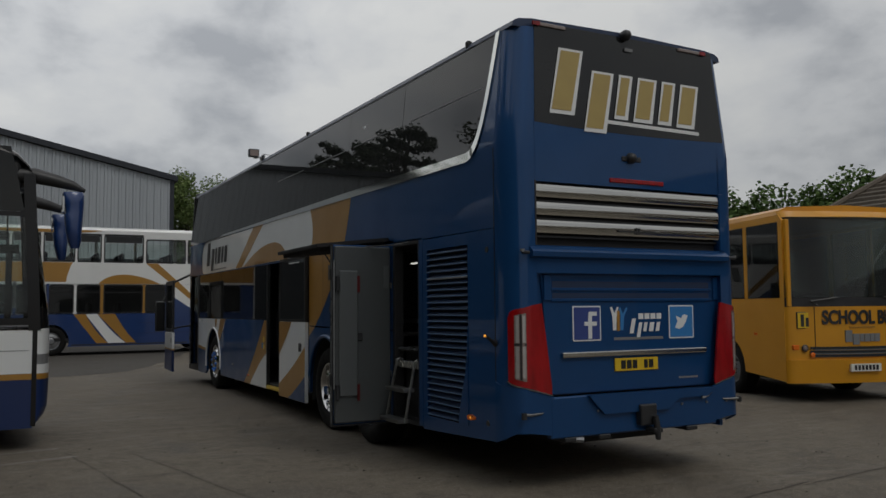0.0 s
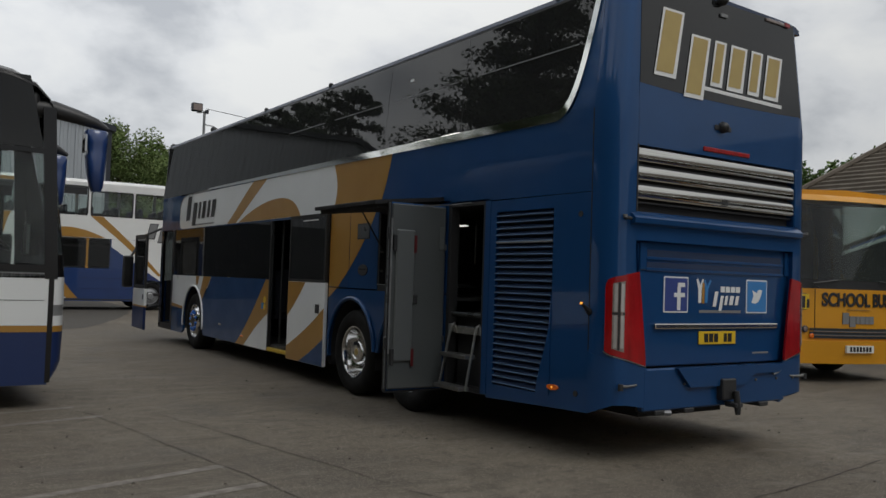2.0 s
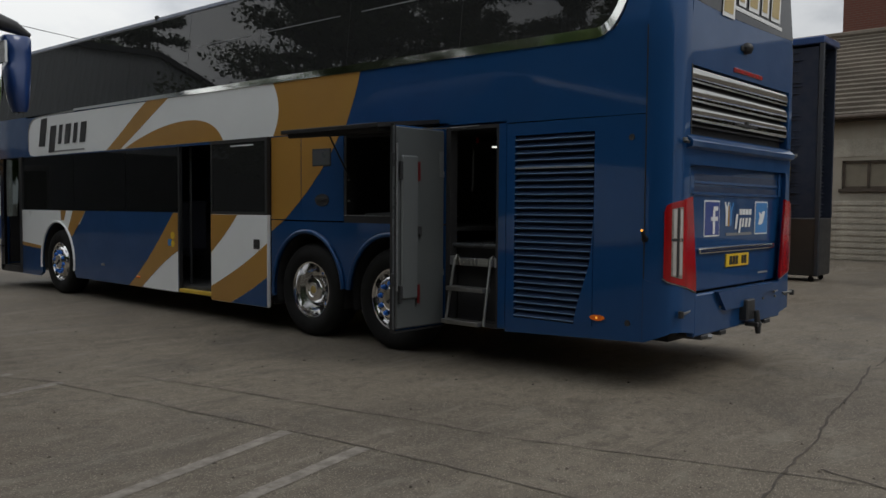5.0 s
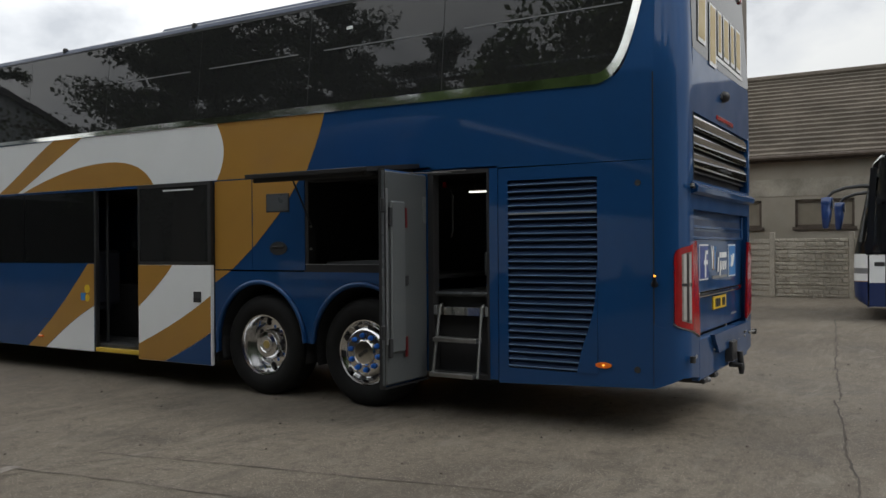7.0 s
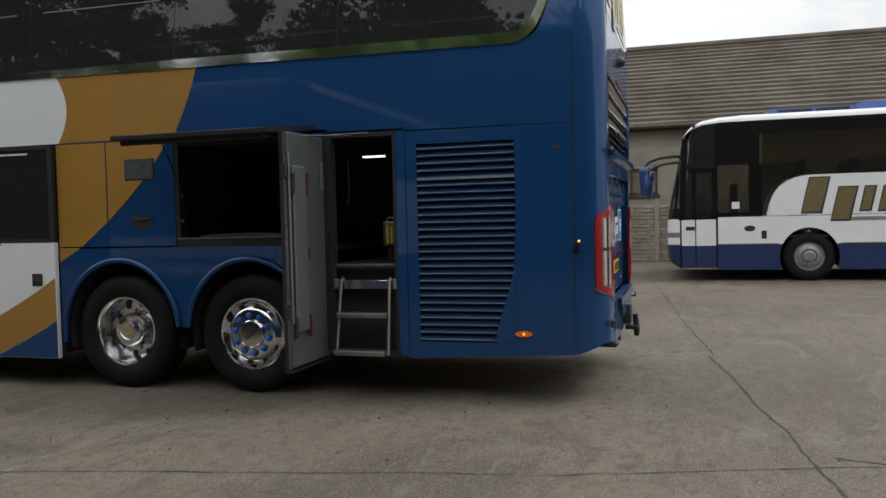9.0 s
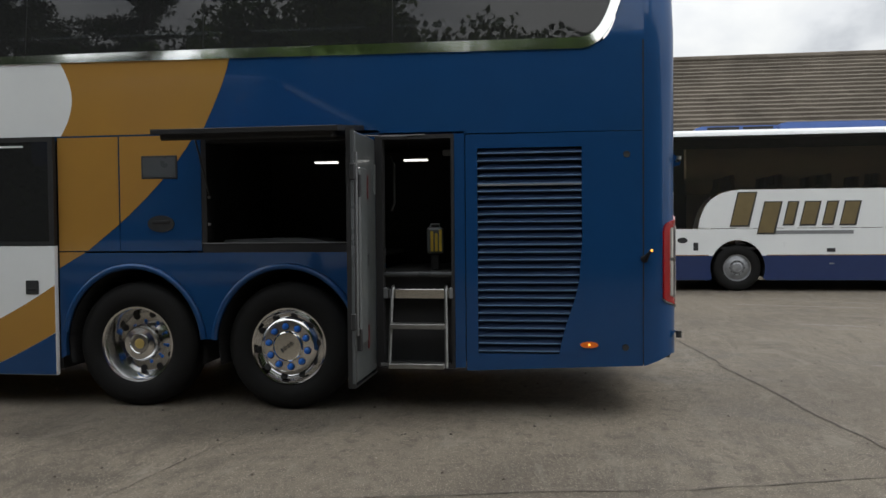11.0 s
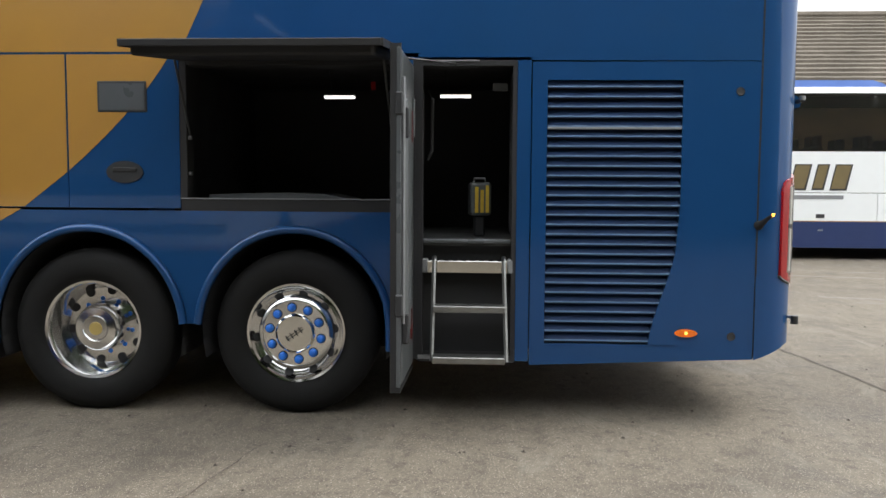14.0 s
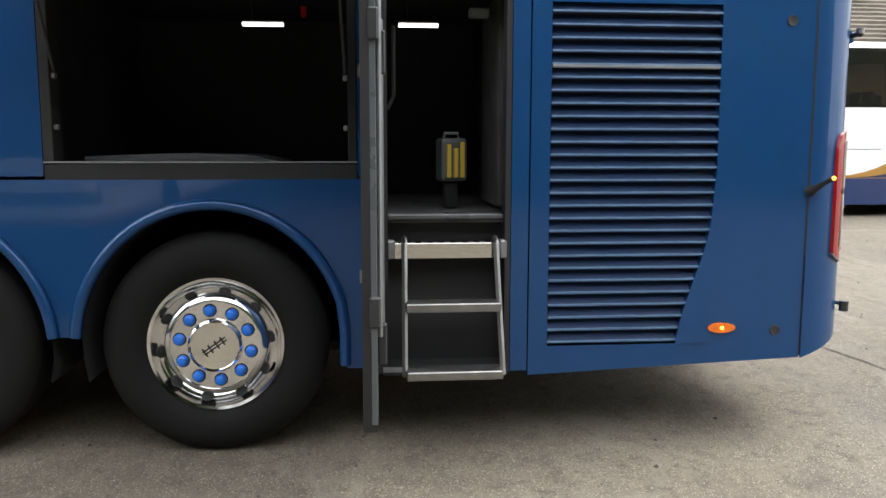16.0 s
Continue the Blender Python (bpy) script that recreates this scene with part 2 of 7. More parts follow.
SEAT = surface("dark_blue_seat_cloth", (0.03, 0.035, 0.055), 0.9, 0.0, 0.0, (0.05, 0.05, 0.06), 14.0, 0.7, 200.0, 0.3)
CONCRETE_PANEL = surface("cast_concrete_panel", (0.39, 0.355, 0.295), 0.9, 0.0, 0.0, (0.25, 0.23, 0.19), 1.6, 0.9, 40.0, 0.6, 0.18)
RENDER = surface("weathered_grey_render", (0.34, 0.305, 0.25), 0.9, 0.0, 0.0, (0.25, 0.225, 0.18), 0.7, 0.9, 60.0, 0.3, 0.12)
TILE = surface("grey_concrete_roof_tile", (0.125, 0.104, 0.080), 0.85, 0.0, 0.0, (0.082, 0.070, 0.055), 0.8, 0.9, 30.0, 0.5, 0.22)
BRICK = surface("red_brick", (0.16, 0.058, 0.038), 0.9, 0.0, 0.0, (0.045, 0.022, 0.018), 1.6, 0.9, 40.0, 0.5, 0.2)
MORTAR = surface("grey_mortar", (0.16, 0.14, 0.12), 0.95, 0.0, 0.0, None, 5.0, 0.6, 80.0, 0.3)
BROWN_FRAME = surface("brown_window_frame", (0.075, 0.055, 0.04), 0.7, 0.0, 0.0, None, 6.0, 0.6, 90.0, 0.2)
BOARD = surface("boarded_window_sheet", (0.20, 0.175, 0.13), 0.8, 0.0, 0.0, (0.15, 0.13, 0.10), 2.0, 0.7, 60.0, 0.2)
CLAD = surface("grey_steel_cladding", (0.42, 0.45, 0.48), 0.5, 0.25, 0.0, (0.36, 0.39, 0.42), 0.5, 0.7, 80.0, streak=(1, 1, 0.15))
CLAD_DARK = surface("dark_steel_flashing", (0.03, 0.035, 0.045), 0.5, 0.2, 0.0, None, 2.0, 0.5)
BARK = surface("tree_bark", (0.075, 0.058, 0.042), 0.95, 0.0, 0.0, (0.04, 0.032, 0.025), 5.0, 0.8, 40.0, 0.8)
GALV = surface("galvanised_steel", (0.30, 0.31, 0.32), 0.5, 0.8, 0.0, (0.22, 0.22, 0.23), 6.0, 0.7, 90.0, 0.1)
WASH_BLUE = surface("dark_navy_brush_bristle", (0.006, 0.012, 0.030), 0.8, 0.0, 0.0, (0.012, 0.020, 0.042), 5.0, 0.7, 140.0, 0.5)
TAR = surface("dark_joint_filler", (0.045, 0.037, 0.029), 0.95, 0.0, 0.0, (0.10, 0.085, 0.068), 6.0, 0.8, 60.0, 0.4)
POD_BLUE = surface("pale_blue_roof_pod", (0.09, 0.16, 0.42), 0.4, 0.0, 0.3, (0.07, 0.13, 0.34), 2.0, 0.5)


def leaf_material(name, a, b):
    m, t, p = nodes_of(name)
    geo = t.nodes.new("ShaderNodeNewGeometry")
    mx = t.nodes.new("ShaderNodeMix")
    mx.data_type = "RGBA"
    mx.inputs[6].default_value, mx.inputs[7].default_value = (*a, 1), (*b, 1)
    t.links.new(geo.outputs["Random Per Island"], mx.inputs[0])
    t.links.new(mx.outputs[2], p.inputs["Base Color"])
    p.inputs["Roughness"].default_value = 0.7
    p.inputs["Specular IOR Level"].default_value = 0.25
    return m


LEAF = leaf_material("broad_leaf", (0.035, 0.075, 0.018), (0.105, 0.165, 0.045))
LEAF_PALE = leaf_material("spring_leaf", (0.075, 0.125, 0.030), (0.17, 0.22, 0.075))
NEEDLE = leaf_material("conifer_needle", (0.040, 0.062, 0.032), (0.085, 0.115, 0.058))


# darker than the leaves: the shade between them is in this colour
BANK_SHADE = surface("leaf_bank_shade", (0.025, 0.05, 0.015), 0.9, 0.0, 0.0, (0.012, 0.025, 0.008), 1.5, 0.9, 8.0, 0.5)


def ground_material():
    """Worn yard concrete: broad stains, pale scuffs, fine stone grain."""
    m, t, b = nodes_of("worn_yard_concrete")
    co = t.nodes.new("ShaderNodeTexCoord")

    def noise_node(scale, detail, rough=0.6, dist=0.0):
        n = t.nodes.new("ShaderNodeTexNoise")
        n.inputs["Scale"].default_value, n.inputs["Detail"].default_value = scale, detail
        n.inputs["Roughness"].default_value, n.inputs["Distortion"].default_value = rough, dist
        t.links.new(co.outputs["Object"], n.inputs["Vector"])
        return n

    def ranged(src, a, z, lo, hi):
        r = t.nodes.new("ShaderNodeMapRange")
        for i, v in enumerate((a, z, lo, hi)):
            r.inputs[i + 1].default_value = v
        t.links.new(src.outputs[0], r.inputs[0])
        return r

    def blend(fac, first, colour):
        x = t.nodes.new("ShaderNodeMix")
        x.data_type = "RGBA"
        t.links.new(fac.outputs[0], x.inputs[0])
        if isinstance(first, tuple):
            x.inputs[6].default_value = (*first, 1)
        else:
            t.links.new(first, x.inputs[6])
        x.inputs[7].default_value = (*colour, 1)
        return x.outputs[2]

    broad = noise_node(0.22, 5.0, 0.55, 0.4)
    stain = noise_node(0.9, 8.0, 0.65, 0.6)
    scuff = noise_node(3.1, 9.0, 0.7, 0.2)
    stone = noise_node(34.0, 6.0, 0.8)
    patch = noise_node(8.0, 6.0, 0.7, 0.3)
    col = blend(ranged(broad, 0.40, 0.62, 0.0, 0.85), (0.152, 0.130, 0.100), (0.102, 0.085, 0.066))
    col = blend(ranged(stain, 0.52, 0.68, 0.0, 0.80), col, (0.057, 0.048, 0.038))
    col = blend(ranged(scuff, 0.56, 0.74, 0.0, 0.55), col, (0.154, 0.135, 0.109))
    col = blend(ranged(patch, 0.50, 0.64, 0.0, 0.72), col, (0.073, 0.061, 0.047))
    col = blend(ranged(stone, 0.57, 0.70, 0.0, 0.6), col, (0.214, 0.189, 0.150))
    col = blend(ranged(stone, 0.42, 0.30, 0.0, 0.6), col, (0.031, 0.026, 0.020))
    speck = noise_node(48.0, 4.0, 0.75)
    col = blend(ranged(speck, 0.57, 0.68, 0.0, 0.45), col, (0.268, 0.234, 0.180))
    col = blend(ranged(speck, 0.42, 0.32, 0.0, 0.45), col, (0.048, 0.040, 0.030))
    for scale, pick, tone, amount in ((95.0, 0.62, (0.42, 0.385, 0.32), 0.85), (70.0, 0.66, (0.034, 0.029, 0.024), 0.8), (170.0, 0.55, (0.30, 0.275, 0.225), 0.7)):
        vor = t.nodes.new("ShaderNodeTexVoronoi")
        vor.inputs["Scale"].default_value = scale
        t.links.new(co.outputs["Object"], vor.inputs["Vector"])
        near = ranged(vor, 0.22, 0.34, amount, 0.0)
        parts = t.nodes.new("ShaderNodeSeparateColor")
        t.links.new(vor.outputs["Color"], parts.inputs[0])
        chosen = t.nodes.new("ShaderNodeMath")
        chosen.operation = "GREATER_THAN"
        chosen.inputs[1].default_value = pick
        t.links.new(parts.outputs[0], chosen.inputs[0])
        both = t.nodes.new("ShaderNodeMath")
        both.operation = "MULTIPLY"
        t.links.new(near.outputs[0], both.inputs[0])
        t.links.new(chosen.outputs[0], both.inputs[1])
        col = blend(both, col, tone)
    wash = t.nodes.new("ShaderNodeTexNoise")
    wash.inputs["Scale"].default_value, wash.inputs["Detail"].default_value = 1.6, 7.0
    wash.inputs["Roughness"].default_value, wash.inputs["Distortion"].default_value = 0.68, 1.4
    drag = t.nodes.new("ShaderNodeMapping")
    drag.inputs["Rotation"].default_value = (0, 0, 0.3)
    drag.inputs["Scale"].default_value = (0.55, 1.8, 1.0)
    t.links.new(co.outputs["Object"], drag.inputs["Vector"])
    t.links.new(drag.outputs[0], wash.inputs["Vector"])
    col = blend(ranged(wash, 0.54, 0.70, 0.0, 0.62), col, (0.205, 0.188, 0.155))
    col = blend(ranged(wash, 0.46, 0.30, 0.0, 0.60), col, (0.070, 0.061, 0.049))
    t.links.new(col, b.inputs["Base Color"])
    t.links.new(ranged(stain, 0.45, 0.70, 0.82, 0.62).outputs[0], b.inputs["Roughness"])
    bp = t.nodes.new("ShaderNodeBump")
    bp.inputs["Strength"].default_value, bp.inputs["Distance"].default_value = 0.5, 0.006
    t.links.new(stone.outputs[0], bp.inputs["Height"])
    t.links.new(bp.outputs[0], b.inputs["Normal"])
    b.inputs["Specular IOR Level"].default_value = 0.35
    return m


CONCRETE = ground_material()


def line_paint():
    """Worn white road paint with the concrete showing through."""
    m, t, b = nodes_of("worn_white_line_paint")
    co = t.nodes.new("ShaderNodeTexCoord")
    n = t.nodes.new("ShaderNodeTexNoise")
    n.inputs["Scale"].default_value, n.inputs["Detail"].default_value = 9.0, 8.0
    n.inputs["Roughness"].default_value = 0.72
    t.links.new(co.outputs["Object"], n.inputs["Vector"])
    r = t.nodes.new("ShaderNodeMapRange")
    r.inputs[1].default_value, r.inputs[2].default_value = 0.38, 0.62
    t.links.new(n.outputs[0], r.inputs[0])
    x = t.nodes.new("ShaderNodeMix")
    x.data_type = "RGBA"
    x.inputs[6].default_value, x.inputs[7].default_value = (0.24, 0.22, 0.19, 1), (0.125, 0.11, 0.094, 1)
    t.links.new(r.outputs[0], x.inputs[0])
    t.links.new(x.outputs[2], b.inputs["Base Color"])
    b.inputs["Roughness"].default_value = 0.8
    return m


LINE = line_paint()
TARMAC = surface("dark_yard_tarmac", (0.060, 0.054, 0.047), 0.9, 0.0, 0.0, (0.085, 0.076, 0.065), 1.2, 0.8, 55.0, 0.5, 0.3)


# ---- mesh helpers ----
def part(name, bm, material, parent=None, label="", smooth=None):
    """Links a bmesh as one mesh object, under a thing or a part if one is given."""
    bmesh.ops.recalc_face_normals(bm, faces=bm.faces[:])
    me = bpy.data.meshes.new(name)
    bm.to_mesh(me)
    bm.free()
    for mt in material if isinstance(material, (list, tuple)) else [material]:
        me.materials.append(mt)
    if smooth is not None:
        me.shade_smooth()
        me.set_sharp_from_angle(angle=radians(smooth))
    ob = new(name, me)
    if parent is not None:
        ob.parent = parent
    if label:
        ob["label"] = label
    return ob


def thing(name, label, category, group="", kind="", at=None):
    ob = tagged(new(name), label, category, group, kind)
    if at is not None:
        ob.matrix_world = at
    return ob


def box(bm, x0, x1, y0, y1, z0, z1, bevel=0.0, seg=1):
    vs = [bm.verts.new((x, y, z)) for x in (x0, x1) for y in (y0, y1) for z in (z0, z1)]
    fs = [bm.faces.new([vs[i] for i in f]) for f in ((0, 1, 3, 2), (4, 6, 7, 5), (0, 4, 5, 1), (2, 3, 7, 6), (0, 2, 6, 4), (1, 5, 7, 3))]
    if bevel:
        edges = list({e for f in fs for e in f.edges})
        bmesh.ops.bevel(bm, geom=edges, offset=bevel, segments=seg, affect="EDGES", profile=0.5)
    return bm


def boxed(x0, x1, y0, y1, z0, z1, bevel=0.0, seg=1):
    return box(bmesh.new(), x0, x1, y0, y1, z0, z1, bevel, seg)


def extrude_poly(bm, pts, place, depth):
    """A plate from a flat outline; place(u, v, d) gives the vertex at depth d."""
    a = [bm.verts.new(place(u, v, 0.0)) for u, v in pts]
    b = [bm.verts.new(place(u, v, depth)) for u, v in pts]
    bm.faces.new(a)
    bm.faces.new(b[::-1])
    n = len(pts)
    for i in range(n):
        bm.faces.new((a[i], a[(i + 1) % n], b[(i + 1) % n], b[i]))
    return bm


def arc(cy, cz, r, a0, a1, n=14):
    return [(cy + r * math.cos(radians(a0 + (a1 - a0) * i / n)), cz + r * math.sin(radians(a0 + (a1 - a0) * i / n))) for i in range(n + 1)]


def bez(p0, p1, p2, p3, n=10):
    out = []
    for i in range(n + 1):
        t = i / n
        s = 1 - t
        out.append(tuple(s ** 3 * a + 3 * s * s * t * b + 3 * s * t * t * c + t ** 3 * d for a, b, c, d in zip(p0, p1, p2, p3)))
    return out


def round_rect(u0, u1, v0, v1, r, n=5):
    return (arc(u1 - r, v1 - r, r, 0, 90, n) + arc(u0 + r, v1 - r, r, 90, 180, n)
            + arc(u0 + r, v0 + r, r, 180, 270, n) + arc(u1 - r, v0 + r, r, 270, 360, n))


def ring_plate(outer, inner, place, depth):
    """A flat frame between two loops of equal count."""
    bm = bmesh.new()
    loops = [[bm.verts.new(place(u, v, d)) for u, v in loop] for loop, d in ((outer, 0), (inner, 0), (inner, depth), (outer, depth))]
    n = len(outer)
    for k in range(4):
        la, lb = loops[k], loops[(k + 1) % 4]
        for i in range(n):
            bm.faces.new((la[i], la[(i + 1) % n], lb[(i + 1) % n], lb[i]))
    return bm


def tube(bm, pts, r, seg=8, cap=True, flat=1.0):
    """A round bar along a line of points."""
    pts = [Vector(p) for p in pts]
    rings = []
    for i, p in enumerate(pts):
        d = (pts[min(i + 1, len(pts) - 1)] - pts[max(i - 1, 0)]).normalized()
        side = d.cross(Vector((0, 0, 1)) if abs(d.z) < 0.95 else Vector((0, 1, 0))).normalized()
        up = side.cross(d)
        rr = r[i] if isinstance(r, (list, tuple)) else r
        rings.append([bm.verts.new(p + side * (rr * math.cos(math.tau * k / seg)) + up * (rr * flat * math.sin(math.tau * k / seg))) for k in range(seg)])
    for a, b in zip(rings, rings[1:]):
        for k in range(seg):
            bm.faces.new((a[k], a[(k + 1) % seg], b[(k + 1) % seg], b[k]))
    if cap:
        bm.faces.new(rings[0][::-1])
        bm.faces.new(rings[-1])
    return bm


def lathe(bm, profile, centre, axis="x", seg=40, close=True):
    """Turns a profile of (radius, along) round an axis."""
    c = Vector(centre)
    rings = []
    for r, h in profile:
        ring = []
        for k in range(seg):
            a = math.tau * k / seg
            u, v = r * math.cos(a), r * math.sin(a)
            ring.append(bm.verts.new(c + (Vector((h, u, v)) if axis == "x" else Vector((u, h, v)) if axis == "y" else Vector((u, v, h)))))
        rings.append(ring)
    for a, b in zip(rings, rings[1:]):
        for k in range(seg):
            bm.faces.new((a[k], a[(k + 1) % seg], b[(k + 1) % seg], b[k]))
    if close is True:
        bm.faces.new(rings[0][::-1])
    if close:
        bm.faces.new(rings[-1])
    return bm


def wheel(parent, x, y, z, deep, out=-1):
    """A coach wheel on the side that faces out (-1: towards -x). deep: the dished rim of a twin-tyre axle."""
    w = new("wheel")
    w.parent = parent
    w.location = (x, y, z)
    s = -out
    R = z
    tyre = [(0.305, 0.03), (0.325, 0.005), (0.38, -0.012), (0.44, -0.012), (0.485, 0.008), (R - 0.006, 0.04), (R, 0.055),
            (R, 0.255), (R - 0.012, 0.28), (0.44, 0.31), (0.32, 0.30), (0.30, 0.27)]
    part("tyre", lathe(bmesh.new(), [(r, h * s) for r, h in tyre], (0, 0, 0), seg=64, close=False), RUBBER, w, smooth=40)
    if deep:
        rim = [(0.302, 0.03), (0.314, 0.018), (0.312, 0.012), (0.296, 0.016), (0.282, 0.045), (0.268, 0.16), (0.245, 0.20), (0.17, 0.205), (0.13, 0.205)]
        part("rim", lathe(bmesh.new(), [(r, h * s) for r, h in rim], (0, 0, 0), seg=56, close=False), ALLOY, w, smooth=35)
        hub = [(0.158, 0.205), (0.154, 0.11), (0.143, 0.066), (0.130, 0.05), (0.085, 0.045), (0.080, 0.052), (0.075, 0.055), (0.072, 0.05), (0.0, 0.048)]
        part("hub", lathe(bmesh.new(), [(r, h * s) for r, h in hub[:-1]], (0, 0, 0), seg=40, close="end"), ALLOY, w, smooth=35)
        part("badge", lathe(bmesh.new(), [(0.045, 0.053 * s), (0.04, 0.045 * s)], (0, 0, 0), seg=24), GOLD_TEXT, w)
        nut_r, nut_x, hole_r, hole_x = 0.174, 0.226, 0.232, 0.200
    else:
        rim = [(0.302, 0.03), (0.314, 0.016), (0.310, 0.008), (0.296, 0.012), (0.288, 0.03), (0.272, 0.045), (0.252, 0.030), (0.235, 0.005),
               (0.215, -0.012), (0.205, -0.014), (0.203, -0.004), (0.120, -0.004)]
        part("rim", lathe(bmesh.new(), [(r, h * s) for r, h in rim], (0, 0, 0), seg=56, close=False), ALLOY, w, smooth=35)
        hub = [(0.125, -0.004), (0.122, -0.022), (0.112, -0.030), (0.108, -0.026)]
        part("hub", lathe(bmesh.new(), [(r, h * s) for r, h in hub], (0, 0, 0), seg=40, close="end"), STRIP, w, smooth=35)
        bm = bmesh.new()
        for k in (-1, 1):
            box(bm, -0.030 * s - 0.002, -0.030 * s + 0.001, -0.062, 0.062, 0.007 * k - 0.003, 0.007 * k + 0.003)
        for k in (-0.045, -0.015, 0.02, 0.05):
            box(bm, -0.030 * s - 0.002, -0.030 * s + 0.001, k, k + 0.006, -0.022, 0.022)
        bmesh.ops.rotate(bm, verts=bm.verts[:], cent=(0, 0, 0), matrix=Matrix.Rotation(radians(-35), 3, "X"))
        part("badge", bm, BLACK, w)
        nut_r, nut_x, hole_r, hole_x = 0.163, -0.004, 0.253, 0.022
    nut = None
    for k in range(10):
        a = math.tau * (k + 0.3) / 10
        if nut is None:
            bm = lathe(bmesh.new(), [(0.026, 0.0), (0.026, -0.012 * s), (0.022, -0.016 * s), (0.020, -0.034 * s), (0.008, -0.040 * s)], (0, 0, 0), seg=12)
            ob = part("nut_cover", bm, NUT_BLUE, w, "blue plastic wheel nut cover", smooth=40)
            nut = ob.data
        else:
            ob = new("nut_cover", nut)
            ob.parent = w
            ob["label"] = "blue plastic wheel nut cover"
        ob.location = (nut_x * s, nut_r * math.cos(a), nut_r * math.sin(a))
        ob.scale = (0.7, 0.72, 0.72) if deep else (1, 1, 1)
        if not deep:
            if k == 0:
                ring = part("nut_socket", lathe(bmesh.new(), [(0.032, 0.002 * s), (0.031, -0.003 * s)], (0, 0, 0), seg=14), SEAL, w)
                socket = ring.data
            else:
                ring = new("nut_socket", socket)
                ring.parent = w
            ring.location = ob.location
    hole = None
    for k in range(10):
        a = math.tau * (k + 0.8) / 10
        if hole is None:
            ob = part("hand_hole", lathe(bmesh.new(), [(0.029, -0.004 * s), (0.026, -0.008 * s)], (0, 0, 0), seg=16), SEAL, w)
            hole = ob.data
        else:
            ob = new("hand_hole", hole)
            ob.parent = w
        ob.location = (hole_x * s, hole_r * math.cos(a), hole_r * math.sin(a))
        ob.rotation_euler = (a, 0, 0) if deep else (Matrix.Rotation(a, 3, "X") @ Matrix.Rotation(0.75 * s, 3, "Z")).to_euler()
    return w


def word_slabs(parent, name, pieces, place, material, back=None, label=""):
    """A painted trade name as plain slanted slabs: (u0, u1, v0, v1) each; back: a pale slab behind each."""
    for u0, u1, v0, v1 in pieces:
        lean_u = 0.24 * (v1 - v0)
        shape = [(u0, v0), (u1 - lean_u, v0), (u1, v1), (u0 + lean_u, v1)]
        if back:
            e = 0.022
            part(name + "_outline", extrude_poly(bmesh.new(), [(u0 - e, v0 - e * 1.6), (u1 - lean_u + e * 1.6, v0 - e * 1.6), (u1 + e * 1.6, v1 + e), (u0 + lean_u - e, v1 + e)],
                                                lambda u, v, d: place(u, v, 0.003 + d), 0.002), back, parent)
        part(name, extrude_poly(bmesh.new(), shape, lambda u, v, d: place(u, v, 0.006 + d), 0.002), material, parent, label)


WORD = ((0.02, 0.21, 0.0, 1.0), (0.225, 0.40, -0.24, 0.70), (0.42, 0.525, 0.03, 0.70), (0.545, 0.69, 0.02, 0.70), (0.71, 0.82, 0.03, 0.70), (0.84, 0.985, 0.02, 0.70))


def word(u0, u1, v0, v1):
    return [(u0 + a * (u1 - u0), u0 + b * (u1 - u0), v0 + c * (v1 - v0), v0 + d * (v1 - v0)) for a, b, c, d in WORD]


# ---- the yard ----
def ground_height(x, y):
    t = min(1.0, max(0.0, (x - 13.0) / 3.5))
    return 0.2 * t * t * (3 - 2 * t)


def build_ground():
    bm = bmesh.new()
    xs = [-3000, -400, -60, -20, -8, 0, 6, 13, 13.6, 14.2, 14.8, 15.4, 16, 16.6, 20, 60, 400, 3000]
    ys = [-3000, -400, -60, -20, -8, 0, 8, 16, 30, 60, 400, 3000]
    grid = [[bm.verts.new((x, y, ground_height(x, y))) for y in ys] for x in xs]
    for i in range(len(xs) - 1):
        for j in range(len(ys) - 1):
            bm.faces.new((grid[i][j], grid[i + 1][j], grid[i + 1][j + 1], grid[i][j + 1]))
    ob = part("ground", bm, CONCRETE, None, smooth=60)
    tagged(ob, "stained brown-grey concrete bus yard", "ground", kind="structure")


build_ground()


def joint(p0, p1, width, wobble, seed):
    """A filled joint or crack between slabs, a little proud and uneven in width."""
    rng = random.Random(seed)
    a, b = Vector((*p0, 0)), Vector((*p1, 0))
    d = (b - a).normalized()
    s = Vector((-d.y, d.x, 0))
    n = max(2, int((b - a).length / 0.09))
    bm = bmesh.new()
    rows = []
    off = 0.0
    for i in range(n + 1):
        off = off * 0.85 + rng.uniform(-wobble, wobble)
        p = a.lerp(b, i / n) + s * off
        w = width * rng.uniform(0.35, 1.3)
        rows.append([bm.verts.new((q.x, q.y, ground_height(q.x, q.y) + 0.004)) for q in (p - s * w, p + s * w)])
    for r0, r1 in zip(rows, rows[1:]):
        bm.faces.new((r0[0], r1[0], r1[1], r0[1]))
    tagged(part("ground_joint", bm, TAR), "dark cracked joint between concrete slabs", "joint", "slab joints", "structure")


joint((-1.9, -1.46), (2.5, -0.89), 0.010, 0.014, 1)
joint((2.5, -0.89), (12.0, 0.10), 0.010, 0.014, 31)
joint((-2.93, 3.76), (-2.54, 1.29), 0.006, 0.012, 32)
joint((-2.54, 1.29), (-2.30, -0.75), 0.006, 0.012, 33)
joint((8.5, -0.3), (12.2, -1.0), 0.009, 0.014, 2)
joint((-2.35, 3.6), (-1.7, 0.2), 0.006, 0.012, 3)
joint((-1.7, 0.2), (-0.9, -2.6), 0.006, 0.012, 4)
joint((-2.9, 3.8), (-4.5, 7.5), 0.006, 0.012, 5)
